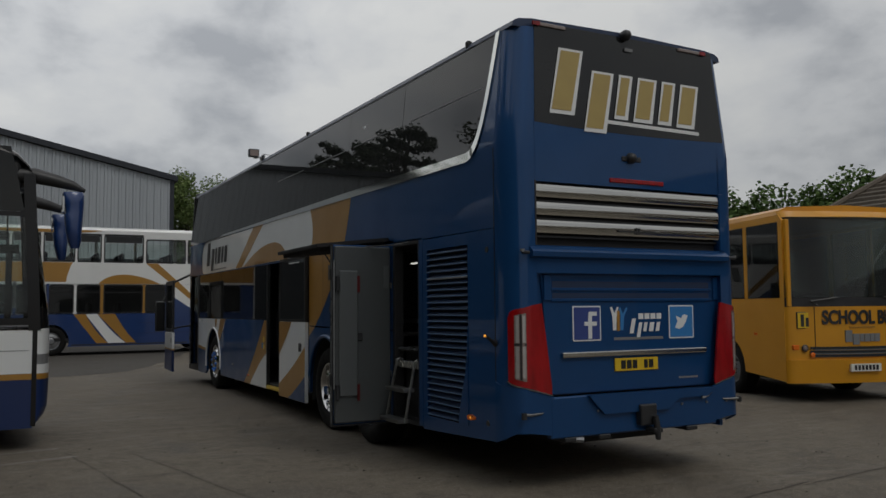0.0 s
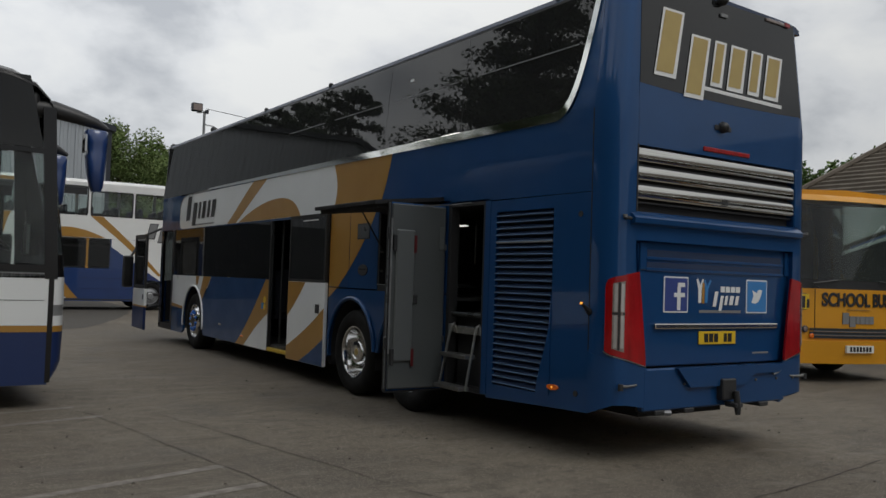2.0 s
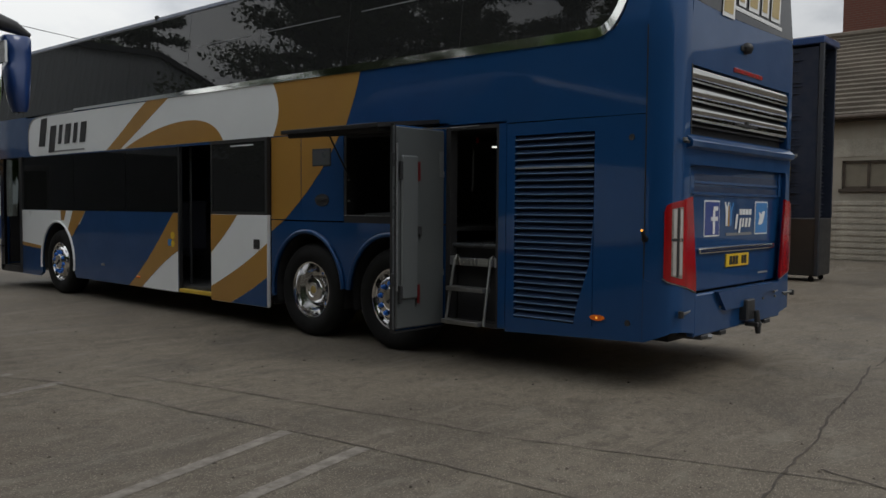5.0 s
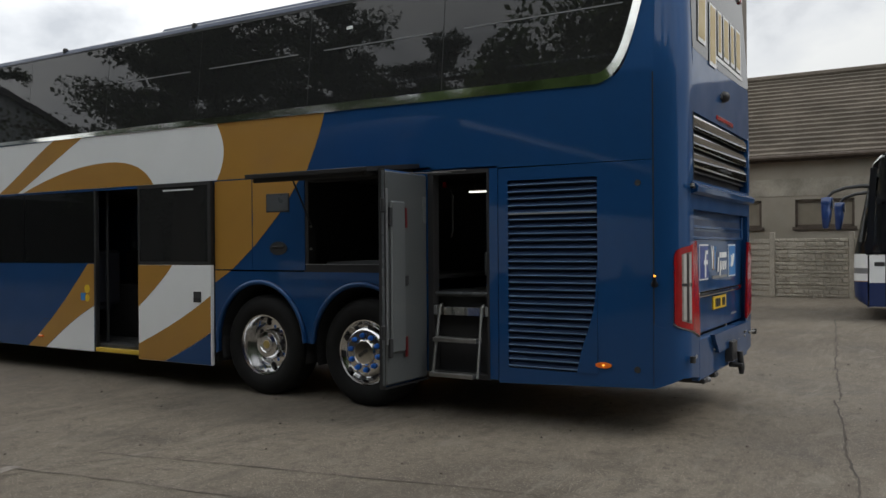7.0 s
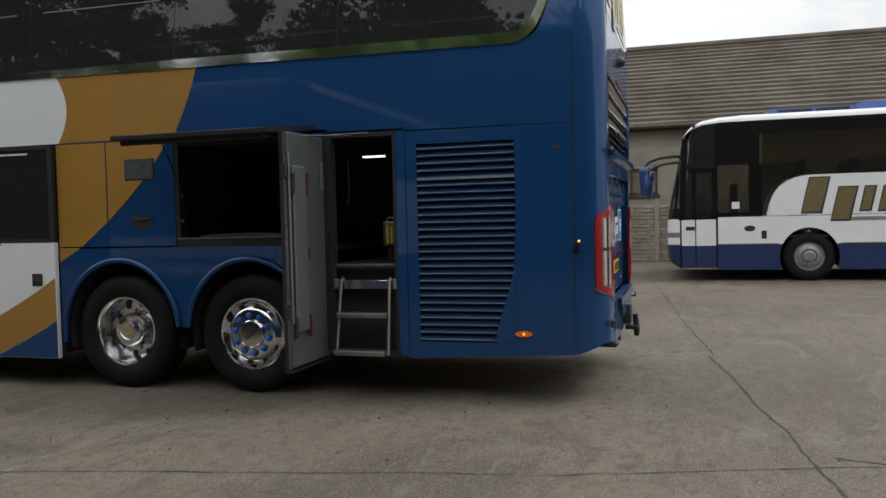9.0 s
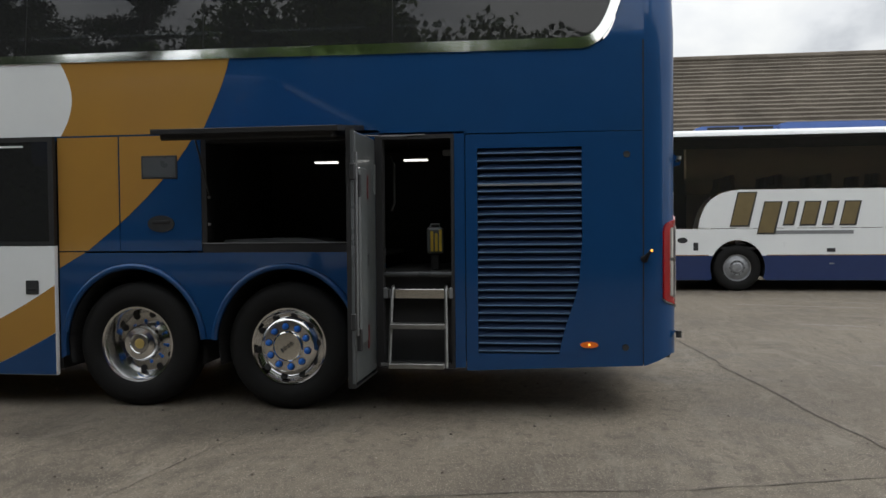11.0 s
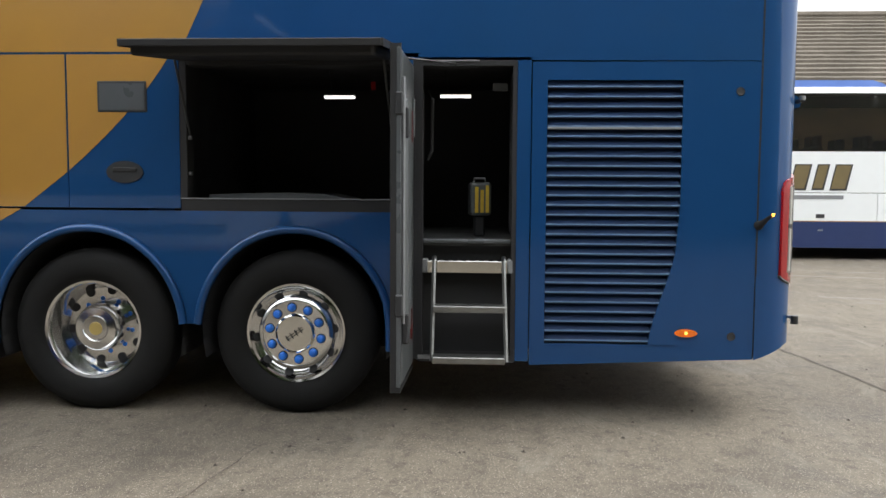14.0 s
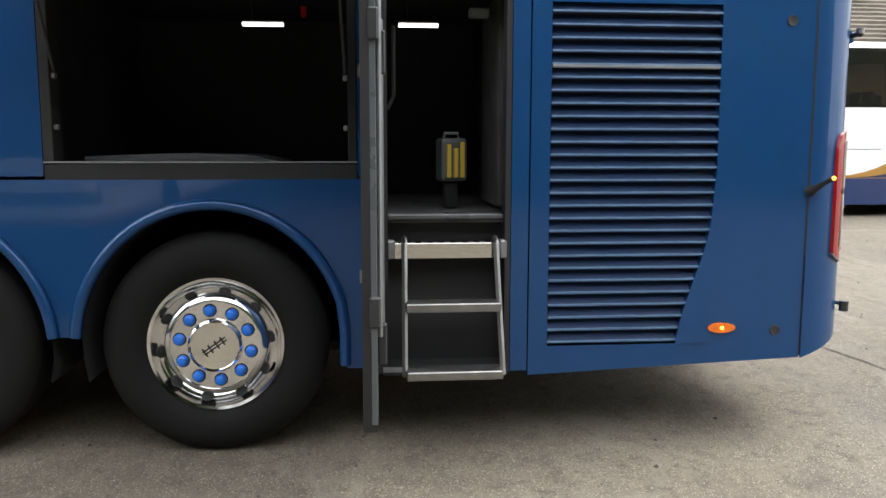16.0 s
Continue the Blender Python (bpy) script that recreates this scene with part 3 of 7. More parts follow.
joint((-3.3, -9.0), (-1.0, -1.5), 0.008, 0.014, 6)
joint((3.0, -9.0), (4.1, -0.85), 0.008, 0.014, 7)
joint((-7.2, 5.6), (-2.4, 3.3), 0.005, 0.012, 8)
joint((-2.4, 3.3), (-0.6, 3.0), 0.004, 0.012, 9)


def yard_line(p0, p1, width):
    a, b = Vector((*p0, 0)), Vector((*p1, 0))
    d = (b - a).normalized()
    s = Vector((-d.y, d.x, 0)) * width / 2
    bm = bmesh.new()
    n = 24
    rng = random.Random(p0[0])
    rows = []
    for i in range(n + 1):
        p = a.lerp(b, i / n)
        rows.append([bm.verts.new(((p + s * k * rng.uniform(0.85, 1.08)).to_tuple()[:2] + (0.003,))) for k in (-1, 1)])
    for r0, r1 in zip(rows, rows[1:]):
        bm.faces.new((r0[0], r1[0], r1[1], r0[1]))
    tagged(part("yard_line", bm, LINE), "worn white painted parking line on concrete", "painted line", "parking lines", "structure")


yard_line((-8.6, -0.22), (-2.55, 1.28), 0.10)
yard_line((-8.6, -0.58), (-2.46, 0.66), 0.10)
yard_line((-8.6, 2.48), (-2.89, 3.78), 0.10)
yard_line((-8.6, 3.35), (-3.04, 4.42), 0.10)
for la, lb, lw in (((9.1, -2.4), (8.5, -4.6), 0.10), ((9.5, -4.4), (9.3, -7.5), 0.09), ((6.15, -2.65), (5.9, -3.5), 0.10), ((5.6, -2.9), (5.5, -3.3), 0.06), ((2.6, -2.4), (2.5, -3.6), 0.08), ((6.0, -5.2), (5.6, -8.0), 0.08)):
    yard_line(la, lb, lw)
joint((7.4, -1.9), (6.7, -4.6), 0.007, 0.03, 21)
joint((6.7, -4.6), (7.2, -8.0), 0.006, 0.03, 22)


def tarmac_patch():
    bm = bmesh.new()
    rng = random.Random(12)
    near = [(-9.0, 15.0), (-5.5, 15.3), (-2.4, 15.4), (-1.6, 15.6), (-0.8, 16.2), (0.0, 17.9), (1.4, 21.9), (2.8, 27.0)]
    far = [(2.9, 34.5), (-9.0, 34.5)]
    ring = []
    for (xa, ya), (xb, yb) in zip(near, near[1:]):
        for k in range(8):
            t = k / 8
            ring.append((xa + (xb - xa) * t + rng.uniform(-0.08, 0.08), ya + (yb - ya) * t + rng.uniform(-0.12, 0.12)))
    ring += [near[-1], *far]
    bm.faces.new([bm.verts.new((x, y, ground_height(x, y) + 0.005)) for x, y in ring])
    tagged(part("tarmac_patch", bm, TARMAC), "older dark tarmac before the parked bus", "tarmac", kind="structure")


tarmac_patch()


def debris():
    """Grit and leaf scraps scattered over the yard."""
    rng = random.Random(11)
    bm = bmesh.new()
    for _ in range(900):
        x, y = rng.uniform(-8, 9), rng.uniform(-8, 8)
        r = rng.uniform(0.004, 0.016)
        a = rng.uniform(0, 6.28)
        z = ground_height(x, y)
        top = bm.verts.new((x, y, z + r * 0.8))
        base = [bm.verts.new((x + r * rng.uniform(0.7, 1.5) * math.cos(a + k * 1.57), y + r * math.sin(a + k * 1.57), z - 0.001)) for k in range(4)]
        for k in range(4):
            bm.faces.new((base[k], base[(k + 1) % 4], top))
    tagged(part("yard_grit", bm, TAR), "dark grit and leaf scraps on the concrete", "grit", kind="stuff")


debris()

# ---- the double-deck touring coach ----
W = 2.60


def lean(z):
    return 0.0 if z < 2.88 else (z - 2.88) * 0.10


def side(pts, x=0.0, depth=0.04):
    return extrude_poly(bmesh.new(), pts, lambda y, z, d: (x + lean(z) + d, y, z), depth)


def decal(pts, proud=0.003):
    return extrude_poly(bmesh.new(), pts, lambda y, z, d: (lean(z) - proud + d, y, z), 0.002)


def rect(y0, y1, z0, z1):
    return [(y0, z0), (y1, z0), (y1, z1), (y0, z1)]


RC = 0.17
HALF = RC * math.pi / 4
PROUD = 0.07
TAIL = -0.025


def corner(s, z, d, mirror=False):
    """A point on the rounded rear corner: s runs along the skin from the side to the rear, 0 in the middle of the bend; d outward."""
    if s < -HALF:
        x, y, nx, ny = 0.0, RC + (-s - HALF), -1.0, 0.0
    elif s > HALF:
        x, y, nx, ny = RC + (s - HALF), -PROUD, 0.0, -1.0
    else:
        a = (s + HALF) / (2 * HALF) * math.pi / 2
        nx, ny = -math.cos(a), -math.sin(a)
        x, y = RC + RC * nx, RC + (RC + PROUD) * ny
    x += lean(z) * (1.0 if s < HALF else 0.4)
    y += TAIL + (0.0 if z < 3.0 else (z - 3.0) * 0.05)
    x, y = x + nx * d, y + ny * d
    return ((W - x) if mirror else x, y, z)


def wrapped(cols, d0, d1, mirror=False, rows=1):
    """A bent plate round the rear corner from columns of (s, low z, high z)."""
    bm = bmesh.new()
    grid = {}
    for i, (s, z0, z1) in enumerate(cols):
        for j in range(rows + 1):
            z = z0 + (z1 - z0) * j / rows
            for k, d in enumerate((d0, d1)):
                grid[i, j, k] = bm.verts.new(corner(s, z, d, mirror))
    n = len(cols) - 1
    for i in range(n):
        for j in range(rows):
            for k in (0, 1):
                bm.faces.new((grid[i, j, k], grid[i + 1, j, k], grid[i + 1, j + 1, k], grid[i, j + 1, k]))
        for j in (0, rows):
            bm.faces.new((grid[i, j, 0], grid[i + 1, j, 0], grid[i + 1, j, 1], grid[i, j, 1]))
    for i in (0, n):
        for j in range(rows):
            bm.faces.new((grid[i, j, 0], grid[i, j + 1, 0], grid[i, j + 1, 1], grid[i, j, 1]))
    return bm


coach = thing("double_deck_coach", "navy, white and gold double-deck touring coach with open side doors", "coach")


SHIFT = {"y": 0.0}


def cp(name, bm, material, label="", smooth=None, parent=None):
    ob = part(name, bm, material, parent or coach, label, smooth)
    ob.location.y += SHIFT["y"]
    return ob


ARCH_W, ARCH_H, HUB = 0.605, 0.648, 0.515


def arch_points(cy, a0, a1, n=18):
    return [(cy + ARCH_W * math.cos(radians(a0 + (a1 - a0) * i / n)), HUB + ARCH_H * math.sin(radians(a0 + (a1 - a0) * i / n))) for i in range(n + 1)]


def lip(points, x, r, seg=10):
    """A round lip that follows points (y, z) on the side of the coach."""
    bm, rings = bmesh.new(), []
    for i, (y, z) in enumerate(points):
        (ya, za), (yb, zb) = points[max(0, i - 1)], points[min(len(points) - 1, i + 1)]
        d = math.hypot(yb - ya, zb - za)
        ny, nz = -(zb - za) / d, (yb - ya) / d
        rings.append([bm.verts.new((x + r * math.cos(a), y + r * math.sin(a) * ny, z + r * math.sin(a) * nz)) for a in [math.tau * k / seg for k in range(seg)]])
    for r0, r1 in zip(rings, rings[1:]):
        for k in range(seg):
            bm.faces.new((r0[k], r0[(k + 1) % seg], r1[(k + 1) % seg], r1[k]))
    bm.faces.new(rings[0])
    bm.faces.new(rings[-1][::-1])
    bmesh.ops.recalc_face_normals(bm, faces=bm.faces[:])
    return bm


def coach_nearside():
    # engine bay panel with its louvres
    hole_l, hole_r, hole_b, hole_t = 1.395, 0.60, 0.485, 2.065
    low = lambda y: 0.348 + max(0.0, (1.49 - y)) * 0.042
    cp("engine_side_panel", side([(0.15, low(0.15)), (hole_r, low(hole_r)), (hole_r, 2.172), (0.15, 2.172)]), NAVY)
    cp("engine_side_panel", side([(hole_l, low(hole_l)), (1.485, low(1.485)), (1.485, 2.172), (hole_l, 2.172)]), NAVY)
    cp("engine_side_panel", side([(hole_r, low(hole_r)), (hole_l, low(hole_l)), (hole_l, hole_b), (hole_r, hole_b)]), NAVY)
    cp("engine_side_panel", side(rect(hole_r, hole_l, hole_t, 2.172)), NAVY)
    corner_cut = [(hole_r, hole_b), (0.775, hole_b), *bez((0.775, hole_b), (0.74, 0.72), (0.655, 0.85), (0.622, 1.05), 8)[1:], (0.60, 1.35)]
    cp("engine_side_panel", side(corner_cut, -0.008), NAVY)
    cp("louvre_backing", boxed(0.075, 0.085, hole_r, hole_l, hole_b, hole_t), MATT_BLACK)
    slat = None
    n = 27
    for i in range(n):
        z = hole_b + (i + 0.5) * (hole_t - hole_b) / n
        if slat is None:
            bm = extrude_poly(bmesh.new(), [(-0.005, -0.013), (0.004, -0.019), (0.054, 0.030), (0.048, 0.036), (0.016, 0.006), (0.004, -0.004), (-0.004, -0.006)],
                              lambda x, zz, d: (x, hole_r + 0.002 + d, zz), hole_l - hole_r - 0.004)
            bm.normal_update()
            # front edges get the painted highlight, slat bodies the darker navy as painted shade
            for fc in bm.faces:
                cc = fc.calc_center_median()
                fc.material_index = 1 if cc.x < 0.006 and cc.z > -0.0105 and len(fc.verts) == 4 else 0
            ob = cp("louvre_slat", bm, [NAVY_DARK, NAVY_GLINT])
            slat = ob.data
        else:
            ob = new("louvre_slat", slat)
            ob.parent = coach
        ob.location = (0, 0, z)
    cp("louvre_bar", boxed(-0.006, 0.03, hole_r + 0.004, hole_l - 0.004, 1.775, 1.79, 0.003), GREY_TRIM)
    cp("pillar", boxed(0.0, 0.04, 1.492, 1.572, 0.37, 2.20), NAVY)
    cp("door_post", boxed(0.004, 0.05, 2.165, 2.197, 0.37, 2.20), MATT_BLACK)
    cp("door_pillar", boxed(0.0, 0.04, 2.20, 2.272, 1.287, 2.195), NAVY)
    # wheel-arch panel
    pts = [(2.20, 1.272), (4.878, 1.272), (4.878, 0.40)]
    pts += [p for p in arch_points(4.23, -8, 175) if p[0] < 4.872]
    pts += [(3.62, 0.43 + 0.14), (3.55, 0.57)]
    pts += [p for p in arch_points(2.93, 5, 190) if p[0] > 2.34]
    pts += [(2.335, pts[-1][1] - 0.02), (2.33, 0.40), (2.20, 0.40)]
    cp("wheel_arch_panel", side(pts), NAVY)
    for cy, a0, a1 in ((4.23, 10, 175), (2.93, 5, 168)):
        ring = [q for q in arch_points(cy, a0, a1, 28) if q[0] > 2.345] + ([(2.338, 0.58), (2.338, 0.42)] if cy < 3 else [])
        cp("arch_lip", lip(ring, -0.010, 0.026), NAVY, smooth=60)
        bm = bmesh.new()
        inner = [(cy + (y - cy) * 0.97, HUB + (z - HUB) * 0.97) for y, z in arch_points(cy, -15, 195, 20)]
        rows = [[bm.verts.new((x, y, z)) for y, z in inner] for x in (0.03, 0.75)]
        for i in range(len(inner) - 1):
            bm.faces.new((rows[0][i], rows[0][i + 1], rows[1][i + 1], rows[1][i]))
        bm.faces.new(rows[1])
        cp("wheel_housing", bm, MATT_BLACK)
    # panel ahead of the hatch
    cp("service_panel", side(rect(3.632, 4.332, 1.287, 2.225)), NAVY)
    cp("service_panel", side(rect(4.337, 4.878, 1.287, 2.225)), NAVY)
    cp("pillar", boxed(0.0, 0.04, 2.165, 3.632, 2.201, 2.225), NAVY)
    # waist band above the doors
    cp("waist_panel", side([(0.15, 2.176), (11.75, 2.229), (11.75, 2.88), (0.47, 2.84), (0.15, 2.84)]), NAVY)
    bm = bmesh.new()
    curve = bez((0.47, 2.84), (0.36, 2.88), (0.30, 3.1), (0.17, 3.86), 14)
    rows = []
    for y, z in curve:
        rows.append([bm.verts.new((lean(z) + d, yy, z)) for d, yy in ((0, y), (0, 0.14), (0.04, 0.14), (0.04, y))])
    for r0, r1 in zip(rows, rows[1:]):
        for k in range(4):
            bm.faces.new((r0[k], r0[(k + 1) % 4], r1[(k + 1) % 4], r1[k]))
    cp("rear_pillar", bm, NAVY, smooth=30)
    # lower panels ahead of the sliding door
    cp("lower_panel", side([(6.90, 0.29), (9.90, 0.30), *[p for p in arch_points(10.55, 200, 90, 12) if p[0] < 10.55 and p[1] > 0.3], (10.55, 1.345), (6.90, 1.345)]), NAVY)
    cp("lower_panel", side([(10.55, 1.345), *arch_points(10.55, 90, -18, 12), (11.25, 0.25), (11.93, 0.25), (11.93, 1.345)]), NAVY)
    cp("arch_lip", lip(arch_points(10.55, -10, 190, 28), -0.006, 0.018), WHITE, smooth=60)
    bm = bmesh.new()
    inner = arch_points(10.55, -15, 195, 20)
    rows = [[bm.verts.new((x, y, z * 0.98)) for y, z in inner] for x in (0.03, 0.75)]
    for i in range(len(inner) - 1):
        bm.faces.new((rows[0][i], rows[0][i + 1], rows[1][i + 1], rows[1][i]))
    cp("wheel_housing", bm, MATT_BLACK)
    # lower-deck windows
    for y0, y1 in ((6.92, 8.30), (8.32, 9.95), (9.97, 11.86)):
        cp("lower_window", side(rect(y0, y1, 1.352, 2.222), 0.006, 0.006), GLASS)
    cp("window_pillar", boxed(0.02, 0.05, 8.29, 8.33, 1.35, 2.22), BLACK)
    cp("window_pillar", boxed(0.02, 0.05, 9.94, 9.98, 1.35, 2.22), BLACK)
    cp("door_pillar", boxed(0.0, 0.06, 11.93, 12.06, 0.3, 2.24, 0.01), BLACK)
    cp("door_pillar", boxed(0.0, 0.05, 6.872, 6.90, 0.29, 2.225), BLACK)
    # upper-deck windows
    rear_edge = bez((0.55, 2.875), (0.42, 2.91), (0.36, 3.15), (0.235, 3.86), 12)
    seams = (0.55, 2.05, 3.60, 5.15, 6.70, 8.25, 9.80, 11.35, 12.86)
    for y0, y1 in zip(seams, seams[1:]):
        if y0 < 1:
            pts = [*rear_edge, (y1 - 0.004, 3.86), (y1 - 0.004, 2.875)]
        elif y1 > 12:
            pts = [(y0 + 0.004, 2.905), (y0 + 0.004, 3.86), (y1 - 0.12, 3.86), *bez((y1 - 0.12, 3.86), (y1, 3.8), (y1 + 0.05, 3.4), (y1 + 0.06, 2.905), 6)]
        else:
            pts = rect(y0 + 0.004, y1 - 0.004, 2.905, 3.86)
        cp("upper_window", side(pts, 0.004, 0.006), GLASS_DARK)
    for y in seams[1:-1]:
        cp("window_seam", side(rect(y - 0.0036, y + 0.0036, 2.905, 3.86), 0.006, 0.012), SEAL)
    for y0, y1 in ((0.40, 1.84), (2.17, 3.42), (3.75, 5.0), (5.3, 6.5)):
        cp("window_strip", side(rect(y0, y1, 3.428, 3.437), -0.001, 0.004), GREY_TRIM)
    cp("window_label", side(rect(3.08, 3.15, 3.60, 3.63), -0.001, 0.004), STICKER)
    cp("window_backing", side([(0.24, 3.852), (12.80, 3.852), (12.80, 3.885), (0.235, 3.885)], 0.006, 0.03), BLACK)
    # bright trim below and behind the windows
    low_edge = [(9.9, 2.885), (3.4, 2.822), (0.60, 2.797), *bez((0.60, 2.797), (0.37, 2.82), (0.29, 3.1), (0.155, 3.88), 14)[1:]]
    top_edge = [(0.225, 3.88), *bez((0.225, 3.88), (0.355, 3.15), (0.42, 2.905), (0.60, 2.882), 14)[1:], (3.4, 2.902), (9.9, 2.92)]
    bm = bmesh.new()
    rows = [[bm.verts.new((lean(z) + x, y, z)) for (y, z), x in ((a, -0.014), (b, -0.008), (b, 0.02), (a, 0.02))] for a, b in zip(low_edge, top_edge[::-1])]
    for r0, r1 in zip(rows, rows[1:]):
        for k in range(4):
            bm.faces.new((r0[k], r0[(k + 1) % 4], r1[(k + 1) % 4], r1[k]))
    for r in (rows[0], rows[-1]):
        bm.faces.new(r)
    cp("window_trim", bm, TRIM, "bright chrome strip round the upper windows", 40)
    # livery on the waist band
    white = [(4.84, 2.236), (11.42, 2.236), (11.55, 2.26), (11.60, 2.32), *bez((11.60, 2.55), (11.57, 2.80), (11.45, 2.86), (11.0, 2.868), 8), (4.84, 2.845),
             *bez((4.84, 2.845), (4.70, 2.62), (4.70, 2.45), (4.84, 2.236), 10)[1:-1]]
    cp("livery_white", decal(white), WHITE)
    cp("white_panel_rim", side([(11.60, 2.30), *bez((11.62, 2.55), (11.60, 2.83), (11.47, 2.88), (11.0, 2.89), 8), (9.85, 2.90), (9.85, 2.875), *bez((11.0, 2.87), (11.45, 2.86), (11.57, 2.80), (11.60, 2.55), 8)], -0.008, 0.006), STEEL)
    gold = [*bez((4.84, 2.845), (4.70, 2.62), (4.70, 2.45), (4.84, 2.236), 10), *bez((3.62, 2.236), (3.53, 2.42), (3.43, 2.60), (3.37, 2.84), 10)]
    cp("livery_gold", decal(gold), GOLD)
    cp("livery_gold", decal([(4.874, 2.222), (4.874, 1.16 + 0.13), (4.62, 1.292), *bez((4.62, 1.292), (4.53, 1.36), (4.44, 1.43), (4.341, 1.507), 5)[1:], (4.341, 2.222)]), GOLD)
    cp("livery_gold", decal([(4.328, 2.222), (4.328, 1.517), *bez((4.328, 1.517), (4.1, 1.71), (3.85, 1.95), (3.68, 2.222), 8)[1:]]), GOLD)
    cp("livery_gold", decal([(4.874, 1.279), (4.874, 1.15), (4.64, 1.279)]), GOLD)
    cp("livery_gold", decal([*bez((8.30, 2.238), (7.8, 2.40), (7.2, 2.53), (6.65, 2.53), 8), *bez((6.65, 2.53), (6.15, 2.53), (5.95, 2.40), (5.84, 2.238), 8)[1:]], 0.006), GOLD)
    cp("livery_gold", decal([*bez((8.85, 2.238), (8.4, 2.45), (8.0, 2.72), (7.66, 2.862), 8), *bez((7.10, 2.86), (7.55, 2.66), (7.95, 2.45), (8.42, 2.238), 8)], 0.006), GOLD)
    # livery ahead of the sliding door
    cp("livery_gold", decal([(6.905, 1.34), (7.02, 1.34), *bez((7.02, 1.34), (7.35, 1.0), (7.75, 0.6), (8.22, 0.297), 8)[1:], (7.86, 0.296), *bez((7.86, 0.296), (7.55, 0.5), (7.25, 0.7), (6.905, 0.84), 8)[1:]]), GOLD)
    cp("livery_white", decal([(6.905, 0.835), *bez((6.905, 0.835), (7.25, 0.695), (7.55, 0.495), (7.85, 0.296), 8)[1:], (6.905, 0.295)]), WHITE)
    cp("livery_white", decal([(11.925, 1.34), (9.55, 1.34), (9.75, 1.14), (10.12, 1.03), *[p for p in arch_points(10.55, 122, 20, 12)], (11.925, 0.76)]), WHITE)
    cp("livery_gold", decal([(9.98, 1.342), (9.55, 1.342), (10.02, 0.93), (10.16, 1.04)], 0.006), GOLD)
    cp("livery_gold", decal([(10.42, 1.342), (10.22, 1.342), (10.30, 1.19), (10.40, 1.185)], 0.006), GOLD)
    cp("livery_gold", decal([(11.925, 0.80), (11.14, 0.75), (11.15, 0.70), (11.925, 0.74)], 0.006), GOLD)
    # trade name as slabs, the address line as a bar
    word_slabs(coach, "trade_name", word(0.0, 1.80, 0.0, 0.45), lambda u, v, d: (-0.004 - d, 11.22 - u, 2.385 + v), BLACK, None, "dark letter slab of the trade name")
    cp("address_bar", boxed(-0.008, -0.004, 9.55, 10.75, 2.275, 2.30), GREY_TRIM)
    # fittings
    cp("service_window", boxed(-0.006, 0.01, 3.83, 4.14, 1.872, 2.062, 0.004), BLACK)
    cp("service_window_pane", boxed(-0.008, -0.002, 3.845, 4.125, 1.887, 2.047), PANE_GREY)
    oval = [(3.977 + 0.115 * math.cos(math.tau * k / 28), 1.508 + 0.068 * math.sin(math.tau * k / 28)) for k in range(28)]
    cp("recessed_handle", side(oval, -0.008, 0.01), BLACK)
    cp("handle_bar", boxed(-0.016, -0.006, 3.90, 4.05, 1.508, 1.535, 0.004), SEAL)
    am = cp("marker_lamp", extrude_poly(bmesh.new(), [(0.549 + 0.068 * math.cos(math.tau * k / 24), 0.560 + 0.024 * math.sin(math.tau * k / 24)) for k in range(24)],
                                      lambda y, z, d: (-0.016 + d, y, z), 0.016), AMBER, "amber side marker lamp, lit")
    part("bulb", lathe(bmesh.new(), [(0.010, -0.018), (0.006, -0.021)], (0, 0.549, 0.560), seg=10), AMBER_GLOW, am)
    for y, z in ((7.95, 0.43), (9.0, 0.55)):
        cp("marker_lamp", boxed(-0.012, 0.0, y - 0.05, y + 0.05, z - 0.015, z + 0.015, 0.004), AMBER if y < 8 else GREY_TRIM)
    for y, z in ((0.278, 0.541), (0.268, 1.998)):
        cp("jacking_plug", lathe(bmesh.new(), [(0.026, 0.001), (0.024, -0.006), (0.012, -0.004)], (0, y, z), seg=16), BLACK)
    # side lamp on a rubber stalk
    st = cp("side_lamp", tube(bmesh.new(), [(0.0, 0.14, 1.21), (-0.035, 0.13, 1.225), (-0.085, 0.115, 1.255), (-0.125, 0.10, 1.275)], [0.030, 0.018, 0.012, 0.011]), SEAL, "rubber-stalked side marker lamp, lit", 60)
    part("bulb", lathe(bmesh.new(), [(0.008, -0.008), (0.010, 0.0), (0.007, 0.008)], (-0.130, 0.099, 1.278), seg=12), AMBER_GLOW, st)
    # signs by the door
    cp("notice", lathe(bmesh.new(), [(0.05, -0.004), (0.05, -0.007)], (0, 7.03, 1.04), seg=18), PLATE)
    cp("notice", lathe(bmesh.new(), [(0.045, -0.004), (0.045, -0.007)], (0, 7.03, 0.93), seg=18), PLATE)
    cp("notice", boxed(-0.007, -0.004, 7.06, 7.15, 0.90, 0.99), SIGN_SKY)
    cp("panel_seam", boxed(-0.002, 0.0, 6.90, 7.9, 0.645, 0.652), SEAL)
    cp("panel_seam", boxed(-0.002, 0.0, 0.145, 0.151, 0.42, 2.85), SEAL)
    # sliding door leaf, slid back over the panel
    leaf = new("sliding_door")
    leaf.parent = coach
    leaf.location = (-0.055, 0, 0)
    part("door_frame", boxed(0.0, 0.05, 4.885, 6.045, 0.265, 1.335, 0.006), WHITE, leaf)
    part("door_window", boxed(0.004, 0.014, 4.905, 6.03, 1.36, 2.215), GLASS_DARK, leaf)
